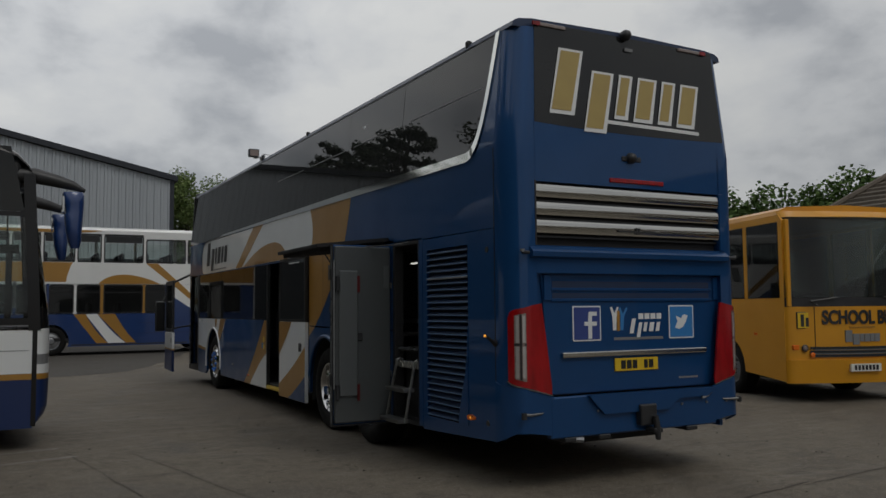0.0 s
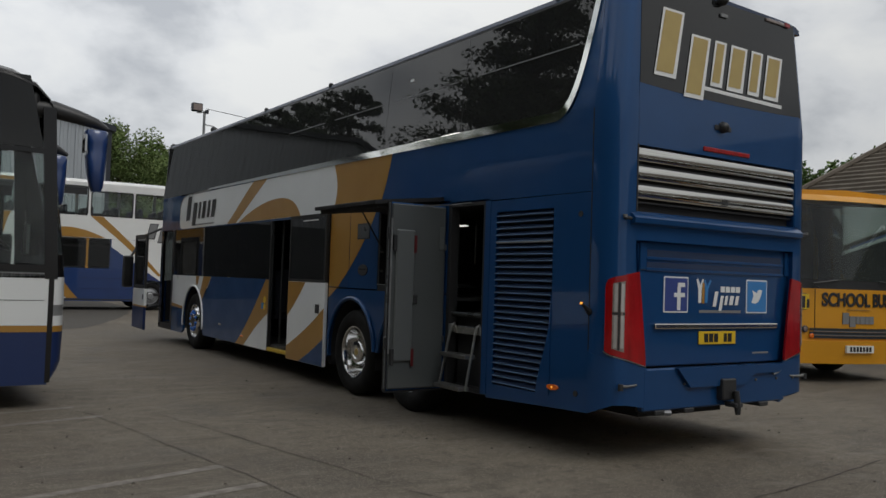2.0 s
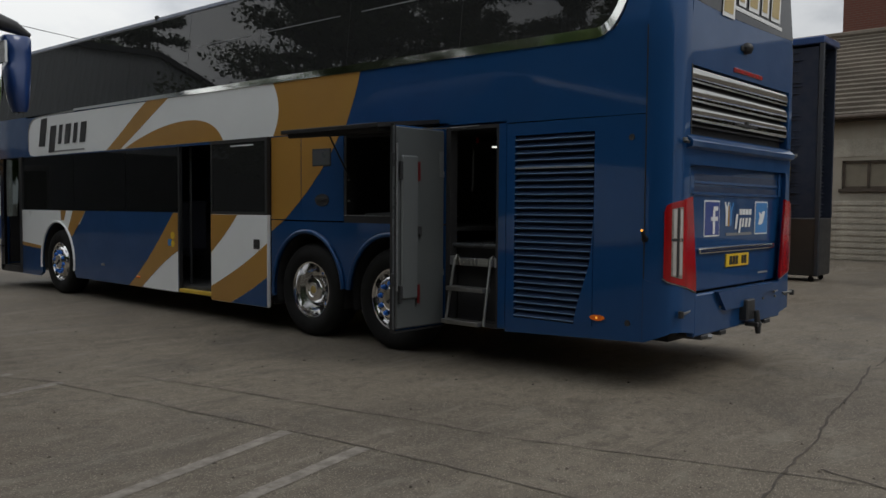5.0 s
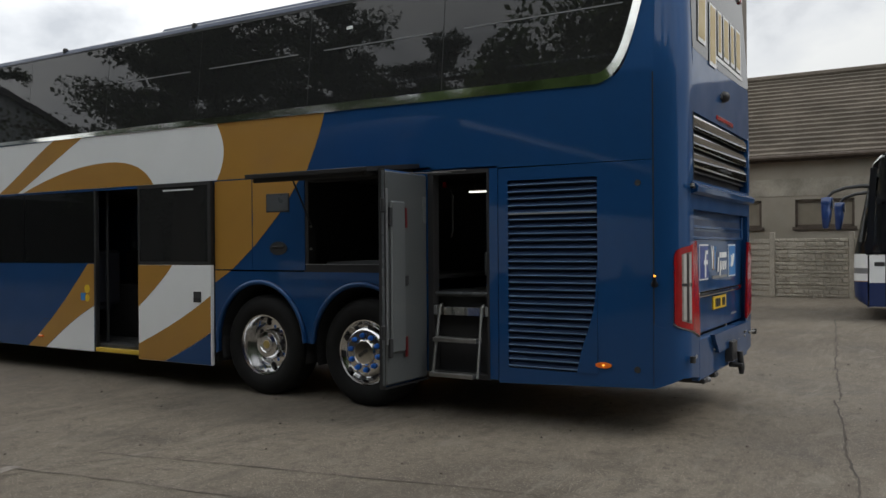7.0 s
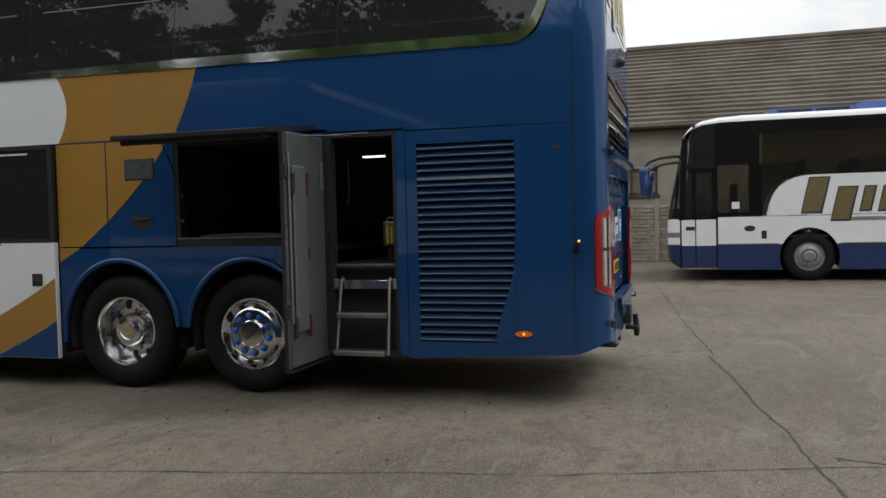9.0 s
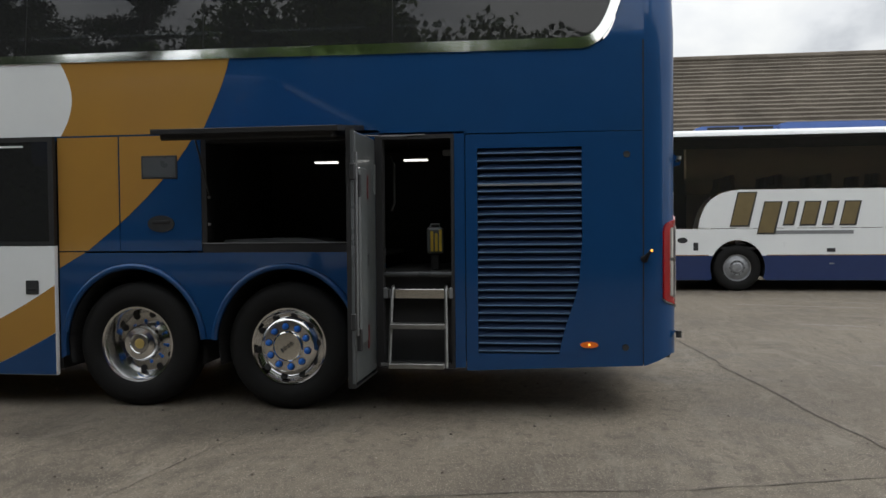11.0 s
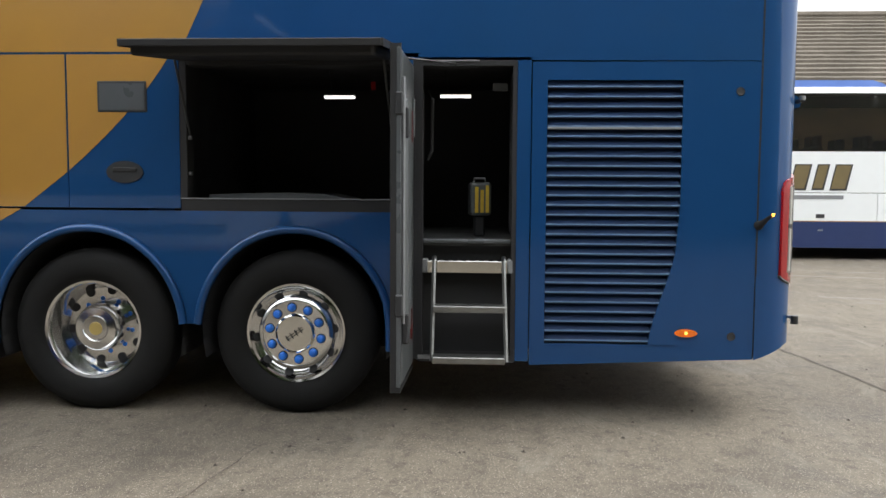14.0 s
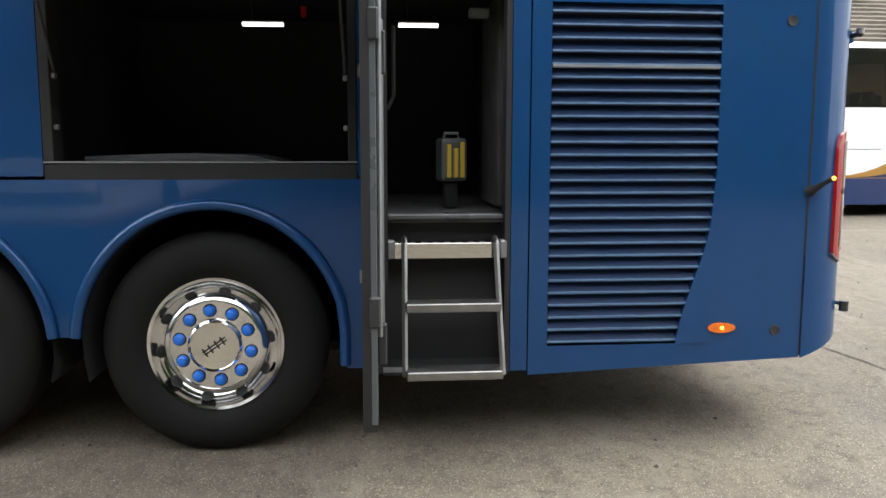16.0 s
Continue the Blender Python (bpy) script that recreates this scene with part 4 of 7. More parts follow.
    for y0, y1, z0, z1 in ((4.885, 4.93, 1.335, 2.23), (6.015, 6.045, 1.335, 2.23), (4.93, 6.015, 1.335, 1.37), (4.93, 6.015, 2.19, 2.23)):
        part("door_window_seal", boxed(0.0, 0.045, y0, y1, z0, z1), SEAL, leaf)
    place = lambda y, z, d: (-0.003 + d, y, z)
    for shape, mt in (([(6.04, 1.33), *bez((6.04, 0.86), (5.85, 1.0), (5.65, 1.15), (5.48, 1.33), 6)], GOLD),
                      ([(6.04, 0.44), *bez((6.04, 0.44), (5.65, 0.60), (5.25, 0.78), (4.89, 1.01), 8)[1:], (4.89, 0.62), *bez((4.89, 0.62), (5.15, 0.47), (5.4, 0.36), (5.62, 0.27), 6)[1:], (6.04, 0.27)], GOLD),
                      ([(4.89, 0.617), *bez((4.89, 0.617), (5.15, 0.467), (5.4, 0.357), (5.61, 0.27), 6)[1:], (4.89, 0.27)], NAVY)):
        part("livery_panel", extrude_poly(bmesh.new(), shape, place, 0.002), mt, leaf)
    lk = part("lock", boxed(-0.008, 0.0, 5.03, 5.145, 0.935, 1.05, 0.006), BLACK, leaf)
    part("lock_handle", boxed(-0.012, -0.006, 5.05, 5.13, 0.96, 0.985, 0.003), SEAL, lk)
    part("address_bar", boxed(0.0, 0.003, 5.15, 5.62, 2.145, 2.160), STICKER, leaf)


coach_nearside()


def coach_openings():
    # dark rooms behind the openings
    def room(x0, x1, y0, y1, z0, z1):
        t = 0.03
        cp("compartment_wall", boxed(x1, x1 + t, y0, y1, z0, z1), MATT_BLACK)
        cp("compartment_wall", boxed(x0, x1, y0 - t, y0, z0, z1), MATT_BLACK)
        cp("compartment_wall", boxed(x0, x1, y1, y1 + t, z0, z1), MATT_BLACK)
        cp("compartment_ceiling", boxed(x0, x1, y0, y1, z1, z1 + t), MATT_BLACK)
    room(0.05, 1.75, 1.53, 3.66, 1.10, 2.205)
    cp("compartment_floor", boxed(0.05, 1.75, 1.53, 2.30, 1.07, 1.10), CARPET)
    cp("bunk_base", boxed(0.05, 1.75, 2.30, 3.66, 1.21, 1.25), CARPET)
    # hatch opening: sill and rim
    cp("hatch_sill", boxed(0.004, 0.16, 2.275, 3.632, 1.25, 1.345, 0.006), MATT_BLACK)
    cp("hatch_sill_edge", boxed(0.0, 0.02, 2.275, 3.632, 1.345, 1.352), GREY_TRIM)
    cp("hatch_rim", boxed(0.002, 0.12, 3.585, 3.632, 1.345, 2.195, 0.004), MATT_BLACK)
    cp("hatch_rim", boxed(0.002, 0.12, 2.275, 2.315, 1.345, 2.195, 0.004), MATT_BLACK)
    cp("hatch_rim", boxed(0.002, 0.12, 2.315, 3.585, 2.155, 2.195, 0.004), MATT_BLACK)
    cp("bed_edge", extrude_poly(bmesh.new(), [(2.62, 1.345), (3.52, 1.345), (3.52, 1.372), (3.1, 1.385), (2.78, 1.378)], lambda y, z, d: (0.2 + d, y, z), 0.5), PANE_GREY)
    for y in (2.325, 3.575):
        for z in (1.50, 1.72):
            cp("hatch_catch", boxed(0.012, 0.04, y - 0.010, y + 0.010, z - 0.012, z + 0.012, 0.004), STEEL)
        cp("gas_strut", tube(bmesh.new(), [(0.03, y, 1.74), (-0.28, y + (0.02 if y < 3 else -0.02), 2.19)], 0.008, 6), BLACK)
    # raised hatch flap
    flap = new("hatch_flap")
    flap.parent = coach
    flap.location = (-0.005, 2.95, 2.235)
    flap.rotation_euler = (0, radians(-6.3), 0)
    part("flap_skin", boxed(-0.80, 0.0, -0.665, 0.69, 0.004, 0.026, 0.006), NAVY, flap)
    part("flap_seal", boxed(-0.806, -0.792, -0.665, 0.69, -0.012, 0.027, 0.004), SEAL, flap)
    for y0, y1 in ((-0.672, -0.664), (0.688, 0.696)):
        part("flap_seal", boxed(-0.80, 0.0, y0, y1, -0.012, 0.027), SEAL, flap)
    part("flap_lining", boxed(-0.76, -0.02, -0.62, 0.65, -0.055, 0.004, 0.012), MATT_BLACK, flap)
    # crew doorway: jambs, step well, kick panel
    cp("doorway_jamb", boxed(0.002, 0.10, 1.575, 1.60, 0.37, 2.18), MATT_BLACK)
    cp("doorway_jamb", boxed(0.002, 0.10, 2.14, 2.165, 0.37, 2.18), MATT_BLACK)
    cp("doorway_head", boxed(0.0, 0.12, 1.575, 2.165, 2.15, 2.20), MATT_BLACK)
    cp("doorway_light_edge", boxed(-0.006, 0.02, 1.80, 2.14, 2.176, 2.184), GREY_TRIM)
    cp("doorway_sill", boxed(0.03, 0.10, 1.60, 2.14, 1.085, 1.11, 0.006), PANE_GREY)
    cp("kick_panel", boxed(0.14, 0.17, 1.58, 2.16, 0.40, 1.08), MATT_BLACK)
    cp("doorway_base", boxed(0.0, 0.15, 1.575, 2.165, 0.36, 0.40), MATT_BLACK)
    cp("doorway_base_trim", boxed(-0.004, 0.02, 2.06, 2.165, 0.375, 0.40), GREY_TRIM)
    # folding ladder
    lad = new("ladder")
    lad.parent = coach
    part("tread_plate", boxed(0.02, 0.13, 1.60, 2.12, 0.945, 0.975, 0.004), STRIP, lad, "bright chequer-plate tread")
    part("tread_edge", boxed(0.012, 0.022, 1.60, 2.12, 0.905, 0.978, 0.003), STRIP, lad)
    chk = None
    for i in range(12):
        for j in range(2):
            bm = None
            if chk is None:
                bm = extrude_poly(bmesh.new(), [(-0.016, -0.006), (0.012, -0.010), (0.016, 0.006), (-0.012, 0.010)], lambda y, z, d: (0.009 + d, y, z), 0.004)
                ob = part("chequer", bm, STRIP, lad)
                chk = ob.data
            else:
                ob = new("chequer", chk)
                ob.parent = lad
            ob.location = (0, 1.63 + i * 0.045, 0.927 + 0.028 * j)
            ob.rotation_euler = (0.6 if (i + j) % 2 else -0.6, 0, 0)
    hole = None
    for i in range(9):
        for j in range(2):
            if hole is None:
                ob = part("tread_hole", lathe(bmesh.new(), [(0.016, 0.0), (0.014, 0.002)], (0, 0, 0.9752), "z", 10), SEAL, lad)
                hole = ob.data
            else:
                ob = new("tread_hole", hole)
                ob.parent = lad
            ob.location = (0.05 + 0.045 * j, 1.64 + i * 0.055, 0)
    for y in (1.645, 2.065):
        part("hook", tube(bmesh.new(), [(0.05, y, 0.94), (0.02, y, 1.0), (-0.01, y, 0.985), (-0.02, y, 0.92)], 0.014, 8), STEEL, lad, "", 60)
        yb = y + (-0.02 if y < 1.8 else 0.005)
        part("stile", tube(bmesh.new(), [(-0.012, y, 0.98), (-0.135, yb, 0.39)], 0.014, 6), STEEL, lad)
    for f, z in ((0.46, 0.705), (0.97, 0.41)):
        x = -0.012 - 0.123 * f
        part("rung", boxed(x - 0.075, x + 0.045, 1.635, 2.065, z - 0.022, z + 0.018, 0.005), STEEL, lad)
    for y in (1.605, 2.125):
        part("bracket", boxed(0.0, 0.08, y - 0.018, y + 0.018, 0.905, 0.99, 0.006), GALV, lad)
    # crew door, swung square to the side
    dr = new("crew_door")
    dr.parent = coach
    dr.location = (-0.005, 2.225, 0)
    dr.rotation_euler = (0, 0, radians(-0.6))
    part("door_skin", boxed(-0.66, 0.0, 0.0, 0.022, 0.335, 2.165, 0.008), NAVY, dr)
    part("door_lining", boxed(-0.64, -0.02, -0.035, 0.001, 0.355, 2.15, 0.012), GREY_DOOR, dr)
    part("door_pad", boxed(-0.60, -0.39, -0.062, -0.034, 0.62, 1.90, 0.014), GREY_PAD, dr)
    for z in (0.66, 1.76):
        part("reflector", boxed(-0.405, -0.375, -0.066, -0.058, z - 0.085, z + 0.085), RED_DULL, dr)
        part("hinge_block", boxed(-0.632, -0.595, -0.07, -0.034, z - 0.075, z + 0.085, 0.006), BLACK, dr)
    part("latch", boxed(-0.40, -0.34, -0.06, -0.034, 1.18, 1.27, 0.008), BLACK, dr)
    part("door_seal", boxed(-0.668, -0.655, -0.034, 0.024, 0.33, 2.17), SEAL, dr)
    part("door_seal", boxed(-0.66, 0.0, -0.03, 0.024, 0.325, 0.337), SEAL, dr)
    part("rail", tube(bmesh.new(), [(-0.648, -0.045, 0.70), (-0.652, -0.047, 2.0)], 0.010, 6), GALV, dr)
    part("edge_trim", boxed(-0.674, -0.667, -0.033, -0.010, 0.36, 2.15, 0.002), PANE_GREY, dr)
    for z in (0.80, 1.86):
        part("edge_hinge", boxed(-0.690, -0.664, -0.046, -0.004, z - 0.06, z + 0.06, 0.008), BLACK, dr)
    part("vent_hatch", boxed(-0.10, -0.04, -0.045, -0.034, 1.72, 1.95, 0.005), GREY_PAD, dr)
    cp("door_stay", tube(bmesh.new(), [(-0.30, 2.22, 2.15), (0.05, 1.9, 2.165)], 0.007, 6), BLACK)
    cp("door_hinge", boxed(-0.03, 0.01, 2.215, 2.27, 0.80, 0.86, 0.005), STEEL)
    cp("door_hinge", boxed(-0.03, 0.01, 2.215, 2.27, 1.72, 1.78, 0.005), STEEL)
    # things fixed inside
    for i, (x, y, z) in enumerate(((0.55, 2.74, 2.022), (0.55, 1.965, 2.028))):
        l = cp("strip_lamp", boxed(x - 0.02, x + 0.02, y - 0.105, y + 0.105, z, z + 0.018, 0.006), GREY_TRIM, "lit white strip lamp in the compartment")
        part("tube", boxed(x - 0.026, x + 0.014, y - 0.10, y + 0.10, z - 0.008, z + 0.006), STRIP_LIGHT, l)
        part("lamp_wire", tube(bmesh.new(), [(x, y + 0.05, z + 0.016), (x + 0.01, y + 0.06, z + 0.1), (x, y + 0.07, 2.205)], 0.004, 5), BLACK, l)
    cp("red_switch", boxed(0.9, 0.93, 2.55, 2.58, 2.11, 2.17), RED_LENS)
    cp("smoke_alarm", boxed(0.40, 0.46, 1.62, 1.72, 2.05, 2.10, 0.008), GREY_TRIM)
    cp("grab_handle", tube(bmesh.new(), [(0.30, 2.13, 1.6), (0.28, 2.10, 1.66), (0.28, 2.10, 1.98), (0.30, 2.13, 2.04)], 0.01, 8), BLACK, smooth=60)
    cp("side_cabinet", boxed(0.25, 0.8, 1.535, 1.60, 1.12, 2.15, 0.01), CARPET)


coach_openings()


def coach_body():
    # rear corners
    for mirror in (False, True):
        cols = [(-HALF - 0.001 + 2 * HALF * i / 10, 0.412 + 0.088 * min(1, i / 6), 3.88) for i in range(11)] + [(HALF + 0.09, 0.49, 3.88)]
        cp("rear_corner", wrapped(cols, -0.095, 0.0, mirror, 14), NAVY, smooth=50)
        lamp = [(-0.024, 0.915, 1.42), (-0.012, 0.897, 1.465), (0.005, 0.887, 1.48), (0.03, 0.877, 1.492), (0.09, 0.86, 1.505), (0.15, 0.845, 1.52), (0.20, 0.83, 1.53), (0.255, 0.815, 1.54), (0.305, 0.80, 1.17), (0.345, 0.79, 0.86)]
        cl = cp("tail_lamp", wrapped(lamp, -0.005, 0.016, mirror, 3), RED_LENS, "red and clear wrap-round tail lamp", 50)
        part("clear_strip", wrapped([(0.02, 0.93, 1.44), (0.05, 0.92, 1.45), (0.08, 0.91, 1.455), (0.105, 0.905, 1.46)], 0.010, 0.0175, mirror, 2), CLEAR_LENS, cl, "clear reversing lamp strip")
        part("lens_bar", wrapped([(0.018, 1.195, 1.215), (0.06, 1.195, 1.215), (0.108, 1.195, 1.215)], 0.016, 0.0190, mirror), SEAL, cl)
        part("lens_bar", wrapped([(0.056, 0.92, 1.45), (0.070, 0.92, 1.45)], 0.016, 0.0190, mirror), SEAL, cl)
        for s0, s1 in ((0.030, 0.050), (0.076, 0.097)):
            for z0, z1 in ((0.935, 1.19), (1.22, 1.44)):
                part("reflector_strip", wrapped([(s0, z0, z1), (s1, z0, z1)], 0.014, 0.0195, mirror), REFLECTOR, cl)
        part("lens_rim", wrapped([(-0.03, 0.904, 0.912), (-0.005, 0.880, 0.888), (0.03, 0.866, 0.874), (0.13, 0.838, 0.846), (0.24, 0.810, 0.818), (0.347, 0.780, 0.788)], 0.0, 0.018, mirror), STEEL, cl)
        # lower corner of the bumper
        cp("bumper_corner", wrapped([(-HALF - 0.0, 0.402, 0.90)] + [(-HALF + 2 * HALF * i / 8, 0.402 + 0.088 * min(1, i / 5), 0.885 - 0.006 * i) for i in range(1, 9)] + [(0.37, 0.455, 0.772)], 0.0, 0.008, mirror, 2), NAVY, smooth=50)
        cp("corner_seam", wrapped([(-HALF - 0.003, 0.45, 2.85), (-HALF + 0.003, 0.45, 2.85)], -0.002, 0.0015, mirror), SEAL)
    X0, X1 = 0.255, W - 0.255
    def rear(u0, u1, z0, z1, y0=0.0, y1=0.04, bevel=0.0):
        return boxed(u0, u1, y0, y1, z0, z1, bevel)
    # rear window with its painted name
    SHIFT["y"] = TAIL - PROUD
    top = extrude_poly(bmesh.new(), [(0.26, 3.055), *bez((0.26, 3.055), (0.9, 3.02), (1.7, 3.03), (X1 + 0.08, 3.06), 10)[1:], (X1 + 0.0, 3.93), (0.30, 3.93)],
                       lambda x, z, d: (x, max(0.0, (z - 3.0)) * 0.05 - 0.004 + d, z), 0.012)
    rg = cp("rear_window", top, REAR_GLASS, "black rear window with the gold trade name")
    cp("rear_upper_panel", rear(0.255, X1 + 0.05, 2.555, 3.06), NAVY)
    cp("rear_waist_panel", rear(0.255, W - 0.255, 1.79, 2.02), NAVY)
    place = lambda u, v, d: (0.40 + u, (3.12 + v - 3.0) * 0.05 - 0.004 - d, 3.18 + v)
    word_slabs(rg, "trade_name", word(0.0, 1.74, 0.0, 0.53), place, GOLD_TEXT, STICKER, "gold letter slab outlined in white")
    part("address_bar", extrude_poly(bmesh.new(), [(0.95, 3.112), (2.12, 3.10), (2.12, 3.132), (0.95, 3.144)], lambda x, z, d: (x, 0.0 - d, z), 0.004), STICKER, rg)
    part("window_badge", boxed(1.27, 1.36, 0.02, 0.03, 3.80, 3.83), GREY_TRIM, rg)
    for a, b in ((0.28, 0.62), (1.92, 2.26)):
        m = cp("marker_strip", boxed(a, b, 0.025, 0.045, 3.895, 3.925, 0.004), CLEAR_LENS)
        part("red_end", boxed(a - 0.002 if a < 1 else b - 0.07, a + 0.07 if a < 1 else b + 0.002, 0.02, 0.04, 3.893, 3.927), RED_LENS, m)
    for z, r in ((3.945, 0.05), (2.82, 0.05)):
        cam_pod = cp("reversing_camera", lathe(bmesh.new(), [(r * 0.9, 0.02), (r, -0.02), (r * 0.75, -0.05), (r * 0.3, -0.065)], (1.28, -0.0 if z < 3 else 0.03, z), "y", 16), BLACK, "black reversing camera pod", 50)
    part("pod_base", boxed(1.18, 1.40, -0.012, 0.0, 2.79, 2.835, 0.006), BLACK, cam_pod)
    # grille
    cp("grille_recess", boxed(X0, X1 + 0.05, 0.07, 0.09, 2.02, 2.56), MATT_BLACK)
    cp("grille_edge", boxed(X0 - 0.005, X0 + 0.01, -0.004, 0.09, 2.02, 2.56), BLACK)
    cp("grille_edge", boxed(X1 - 0.002, X1 + 0.055, -0.012, 0.09, 2.02, 2.56, 0.006), NAVY)
    cp("brake_lamp", boxed(1.04, 1.66, -0.012, 0.02, 2.592, 2.632, 0.006), RED_LENS)
    for z in (2.435, 2.285, 2.135):
        bm = extrude_poly(bmesh.new(), [*[(0.004 - 0.006 * math.sin(math.pi * k / 12) ** 0.6, 0.106 - 0.106 * k / 12) for k in range(13)], (0.04, 0.0), (0.04, 0.106)],
                          lambda y, zz, d: (X0 + 0.005 + d, y, z + zz - 0.01), X1 - X0 - 0.01)
        cp("grille_bar", bm, STRIP, "broad polished metal grille bar", 50)
        cp("grille_slat", boxed(X0 + 0.01, X1 + 0.04, 0.03, 0.06, z - 0.045, z - 0.03), BLACK)
    cp("maker_badge", boxed(1.12, 1.56, -0.016, -0.010, 2.155, 2.172), BLACK)
    for x in (1.32, 1.35):
        cp("maker_badge", boxed(x, x + 0.014, -0.017, -0.010, 2.14, 2.20), BLACK)
    # ledge
    SHIFT["y"] = TAIL - 0.05
    cp("rear_ledge", extrude_poly(bmesh.new(), [(0.0, 2.02), (-0.05, 1.99), (-0.075, 1.965), (-0.07, 1.925), (-0.02, 1.91), (0.0, 1.86)], lambda y, z, d: (0.19 + d, y, z), W - 0.38), NAVY, smooth=40)
    for x, s in ((0.17, -1), (W - 0.17, 1)):
        k = cp("guide_bracket", tube(bmesh.new(), [(x, -0.045, 1.955), (x + 0.04 * s, -0.05, 1.957), (x + 0.07 * s, -0.05, 1.958)], [0.014, 0.014, 0.017], 8), BLACK, "", 60)
        part("guide_wheel", lathe(bmesh.new(), [(0.018, -0.012), (0.018, 0.012)], (x + 0.07 * s, -0.05, 1.97), "z", 12), STEEL, k)
        k = cp("guide_bracket", tube(bmesh.new(), [(x + 0.12 * -s, -0.03, 0.645), (x, -0.05, 0.64), (x + 0.07 * s, -0.05, 0.645)], [0.008, 0.011, 0.013], 8), STEEL, "", 60)
        part("guide_wheel", lathe(bmesh.new(), [(0.022, -0.025), (0.022, 0.025)], (x + 0.075 * s, -0.05, 0.635), "z", 12), BLACK, k)
    # engine lid
    SHIFT["y"] = TAIL
    cp("rear_lower_panel", rear(0.255, W - 0.255, 0.775, 1.905, 0.004), NAVY)
    cp("engine_lid", extrude_poly(bmesh.new(), [(0.335, 1.78), (0.42, 0.785), (2.315, 0.785), (2.375, 1.78)], lambda x, z, d: (x, -0.012 + d, z), 0.02), NAVY)
    for z0, z1 in ((1.665, 1.725), (1.575, 1.625)):
        # slot strip in darker navy, its shade painted in
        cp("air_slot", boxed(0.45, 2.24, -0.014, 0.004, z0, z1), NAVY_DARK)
        cp("slot_lip", boxed(0.43, 2.26, -0.028, -0.012, z0 - 0.022, z0 + 0.004, 0.004), NAVY)
    for x in (0.355, 2.285):
        cp("lid_rib", boxed(x, x + 0.075, -0.03, -0.01, 1.56, 1.78, 0.006), NAVY)
    cp("handle_trim", boxed(0.53, 2.17, -0.045, -0.012, 1.078, 1.128, 0.012, 2), STRIP, "brushed metal lid handle strip")
    pl = cp("number_plate", boxed(1.095, 1.585, -0.026, -0.012, 0.945, 1.058, 0.004), PLATE, "yellow rear number plate")
    for a, b in ((1.16, 1.21), (1.225, 1.275), (1.29, 1.34), (1.42, 1.46), (1.475, 1.525)):
        part("plate_bar", boxed(a, b, -0.030, -0.026, 0.965, 1.038), SEAL, pl)
    for u0, mt, nm in ((0.655, SIGN_BLUE, "deep"), (1.735, SIGN_SKY, "sky")):
        sg = cp("sticker", extrude_poly(bmesh.new(), round_rect(u0, u0 + 0.30, 1.215, 1.515, 0.012), lambda x, z, d: (x, -0.016 + d, z), 0.004), STICKER, "square %s-blue sticker with a white border" % nm)
        part("sticker_field", extrude_poly(bmesh.new(), round_rect(u0 + 0.012, u0 + 0.288, 1.227, 1.503, 0.008), lambda x, z, d: (x, -0.019 + d, z), 0.003), mt, sg)
        if nm == "deep":
            part("sticker_mark", boxed(u0 + 0.16, u0 + 0.20, -0.022, -0.019, 1.235, 1.44), STICKER, sg)
            part("sticker_mark", boxed(u0 + 0.12, u0 + 0.25, -0.0235, -0.019, 1.345, 1.38), STICKER, sg)
            part("sticker_mark", boxed(u0 + 0.165, u0 + 0.25, -0.0245, -0.019, 1.43, 1.465), STICKER, sg)
        else:
            part("sticker_mark", extrude_poly(bmesh.new(), [(u0 + 0.07, 1.31), (u0 + 0.12, 1.30), (u0 + 0.17, 1.32), (u0 + 0.205, 1.37), (u0 + 0.225, 1.42), (u0 + 0.19, 1.43), (u0 + 0.16, 1.42), (u0 + 0.15, 1.395), (u0 + 0.08, 1.42), (u0 + 0.10, 1.37), (u0 + 0.07, 1.31)][:-1], lambda x, z, d: (x, -0.022 + d, z), 0.003), STICKER, sg)
    em = cp("emblem", extrude_poly(bmesh.new(), [(1.09, 1.30), (1.125, 1.30), (1.13, 1.42), (1.155, 1.50), (1.14, 1.505), (1.11, 1.45), (1.08, 1.505), (1.06, 1.50), (1.085, 1.42)], lambda x, z, d: (x, -0.016 + d, z), 0.004), STICKER, "white, ochre and sky-blue emblem beside a white slab word")
    part("emblem_stroke", boxed(1.135, 1.165, -0.017, -0.012, 1.295, 1.47), GOLD, em)
    part("emblem_stroke", extrude_poly(bmesh.new(), [(1.17, 1.30), (1.205, 1.30), (1.215, 1.42), (1.255, 1.49), (1.24, 1.50), (1.20, 1.44), (1.175, 1.50), (1.16, 1.49), (1.175, 1.42)], lambda x, z, d: (x, -0.016 + d, z), 0.004), SIGN_SKY, em)
    word_slabs(em, "trade_name", [(1.27, 1.345, 1.27, 1.40), (1.35, 1.42, 1.235, 1.365), (1.425, 1.48, 1.285, 1.365), (1.49, 1.56, 1.285, 1.365), (1.57, 1.63, 1.285, 1.365)], lambda u, v, d: (u, -0.012 - d, v), STICKER)
    for i in range(4):
        part("word_bar", boxed(1.38 + i * 0.07, 1.435 + i * 0.07, -0.017, -0.012, 1.395, 1.445), STICKER, em)
    part("small_print_bar", boxed(1.10, 1.66, -0.016, -0.012, 1.215, 1.238), GREY_TRIM, em)
    cp("model_badge", boxed(1.84, 2.07, -0.016, -0.012, 0.852, 0.868), GREY_TRIM)
    # bumper and underparts
    SHIFT["y"] = TAIL - PROUD
    cp("rear_bumper", boxed(0.37, W - 0.37, -0.010, 0.06, 0.425, 0.765, 0.012), NAVY)
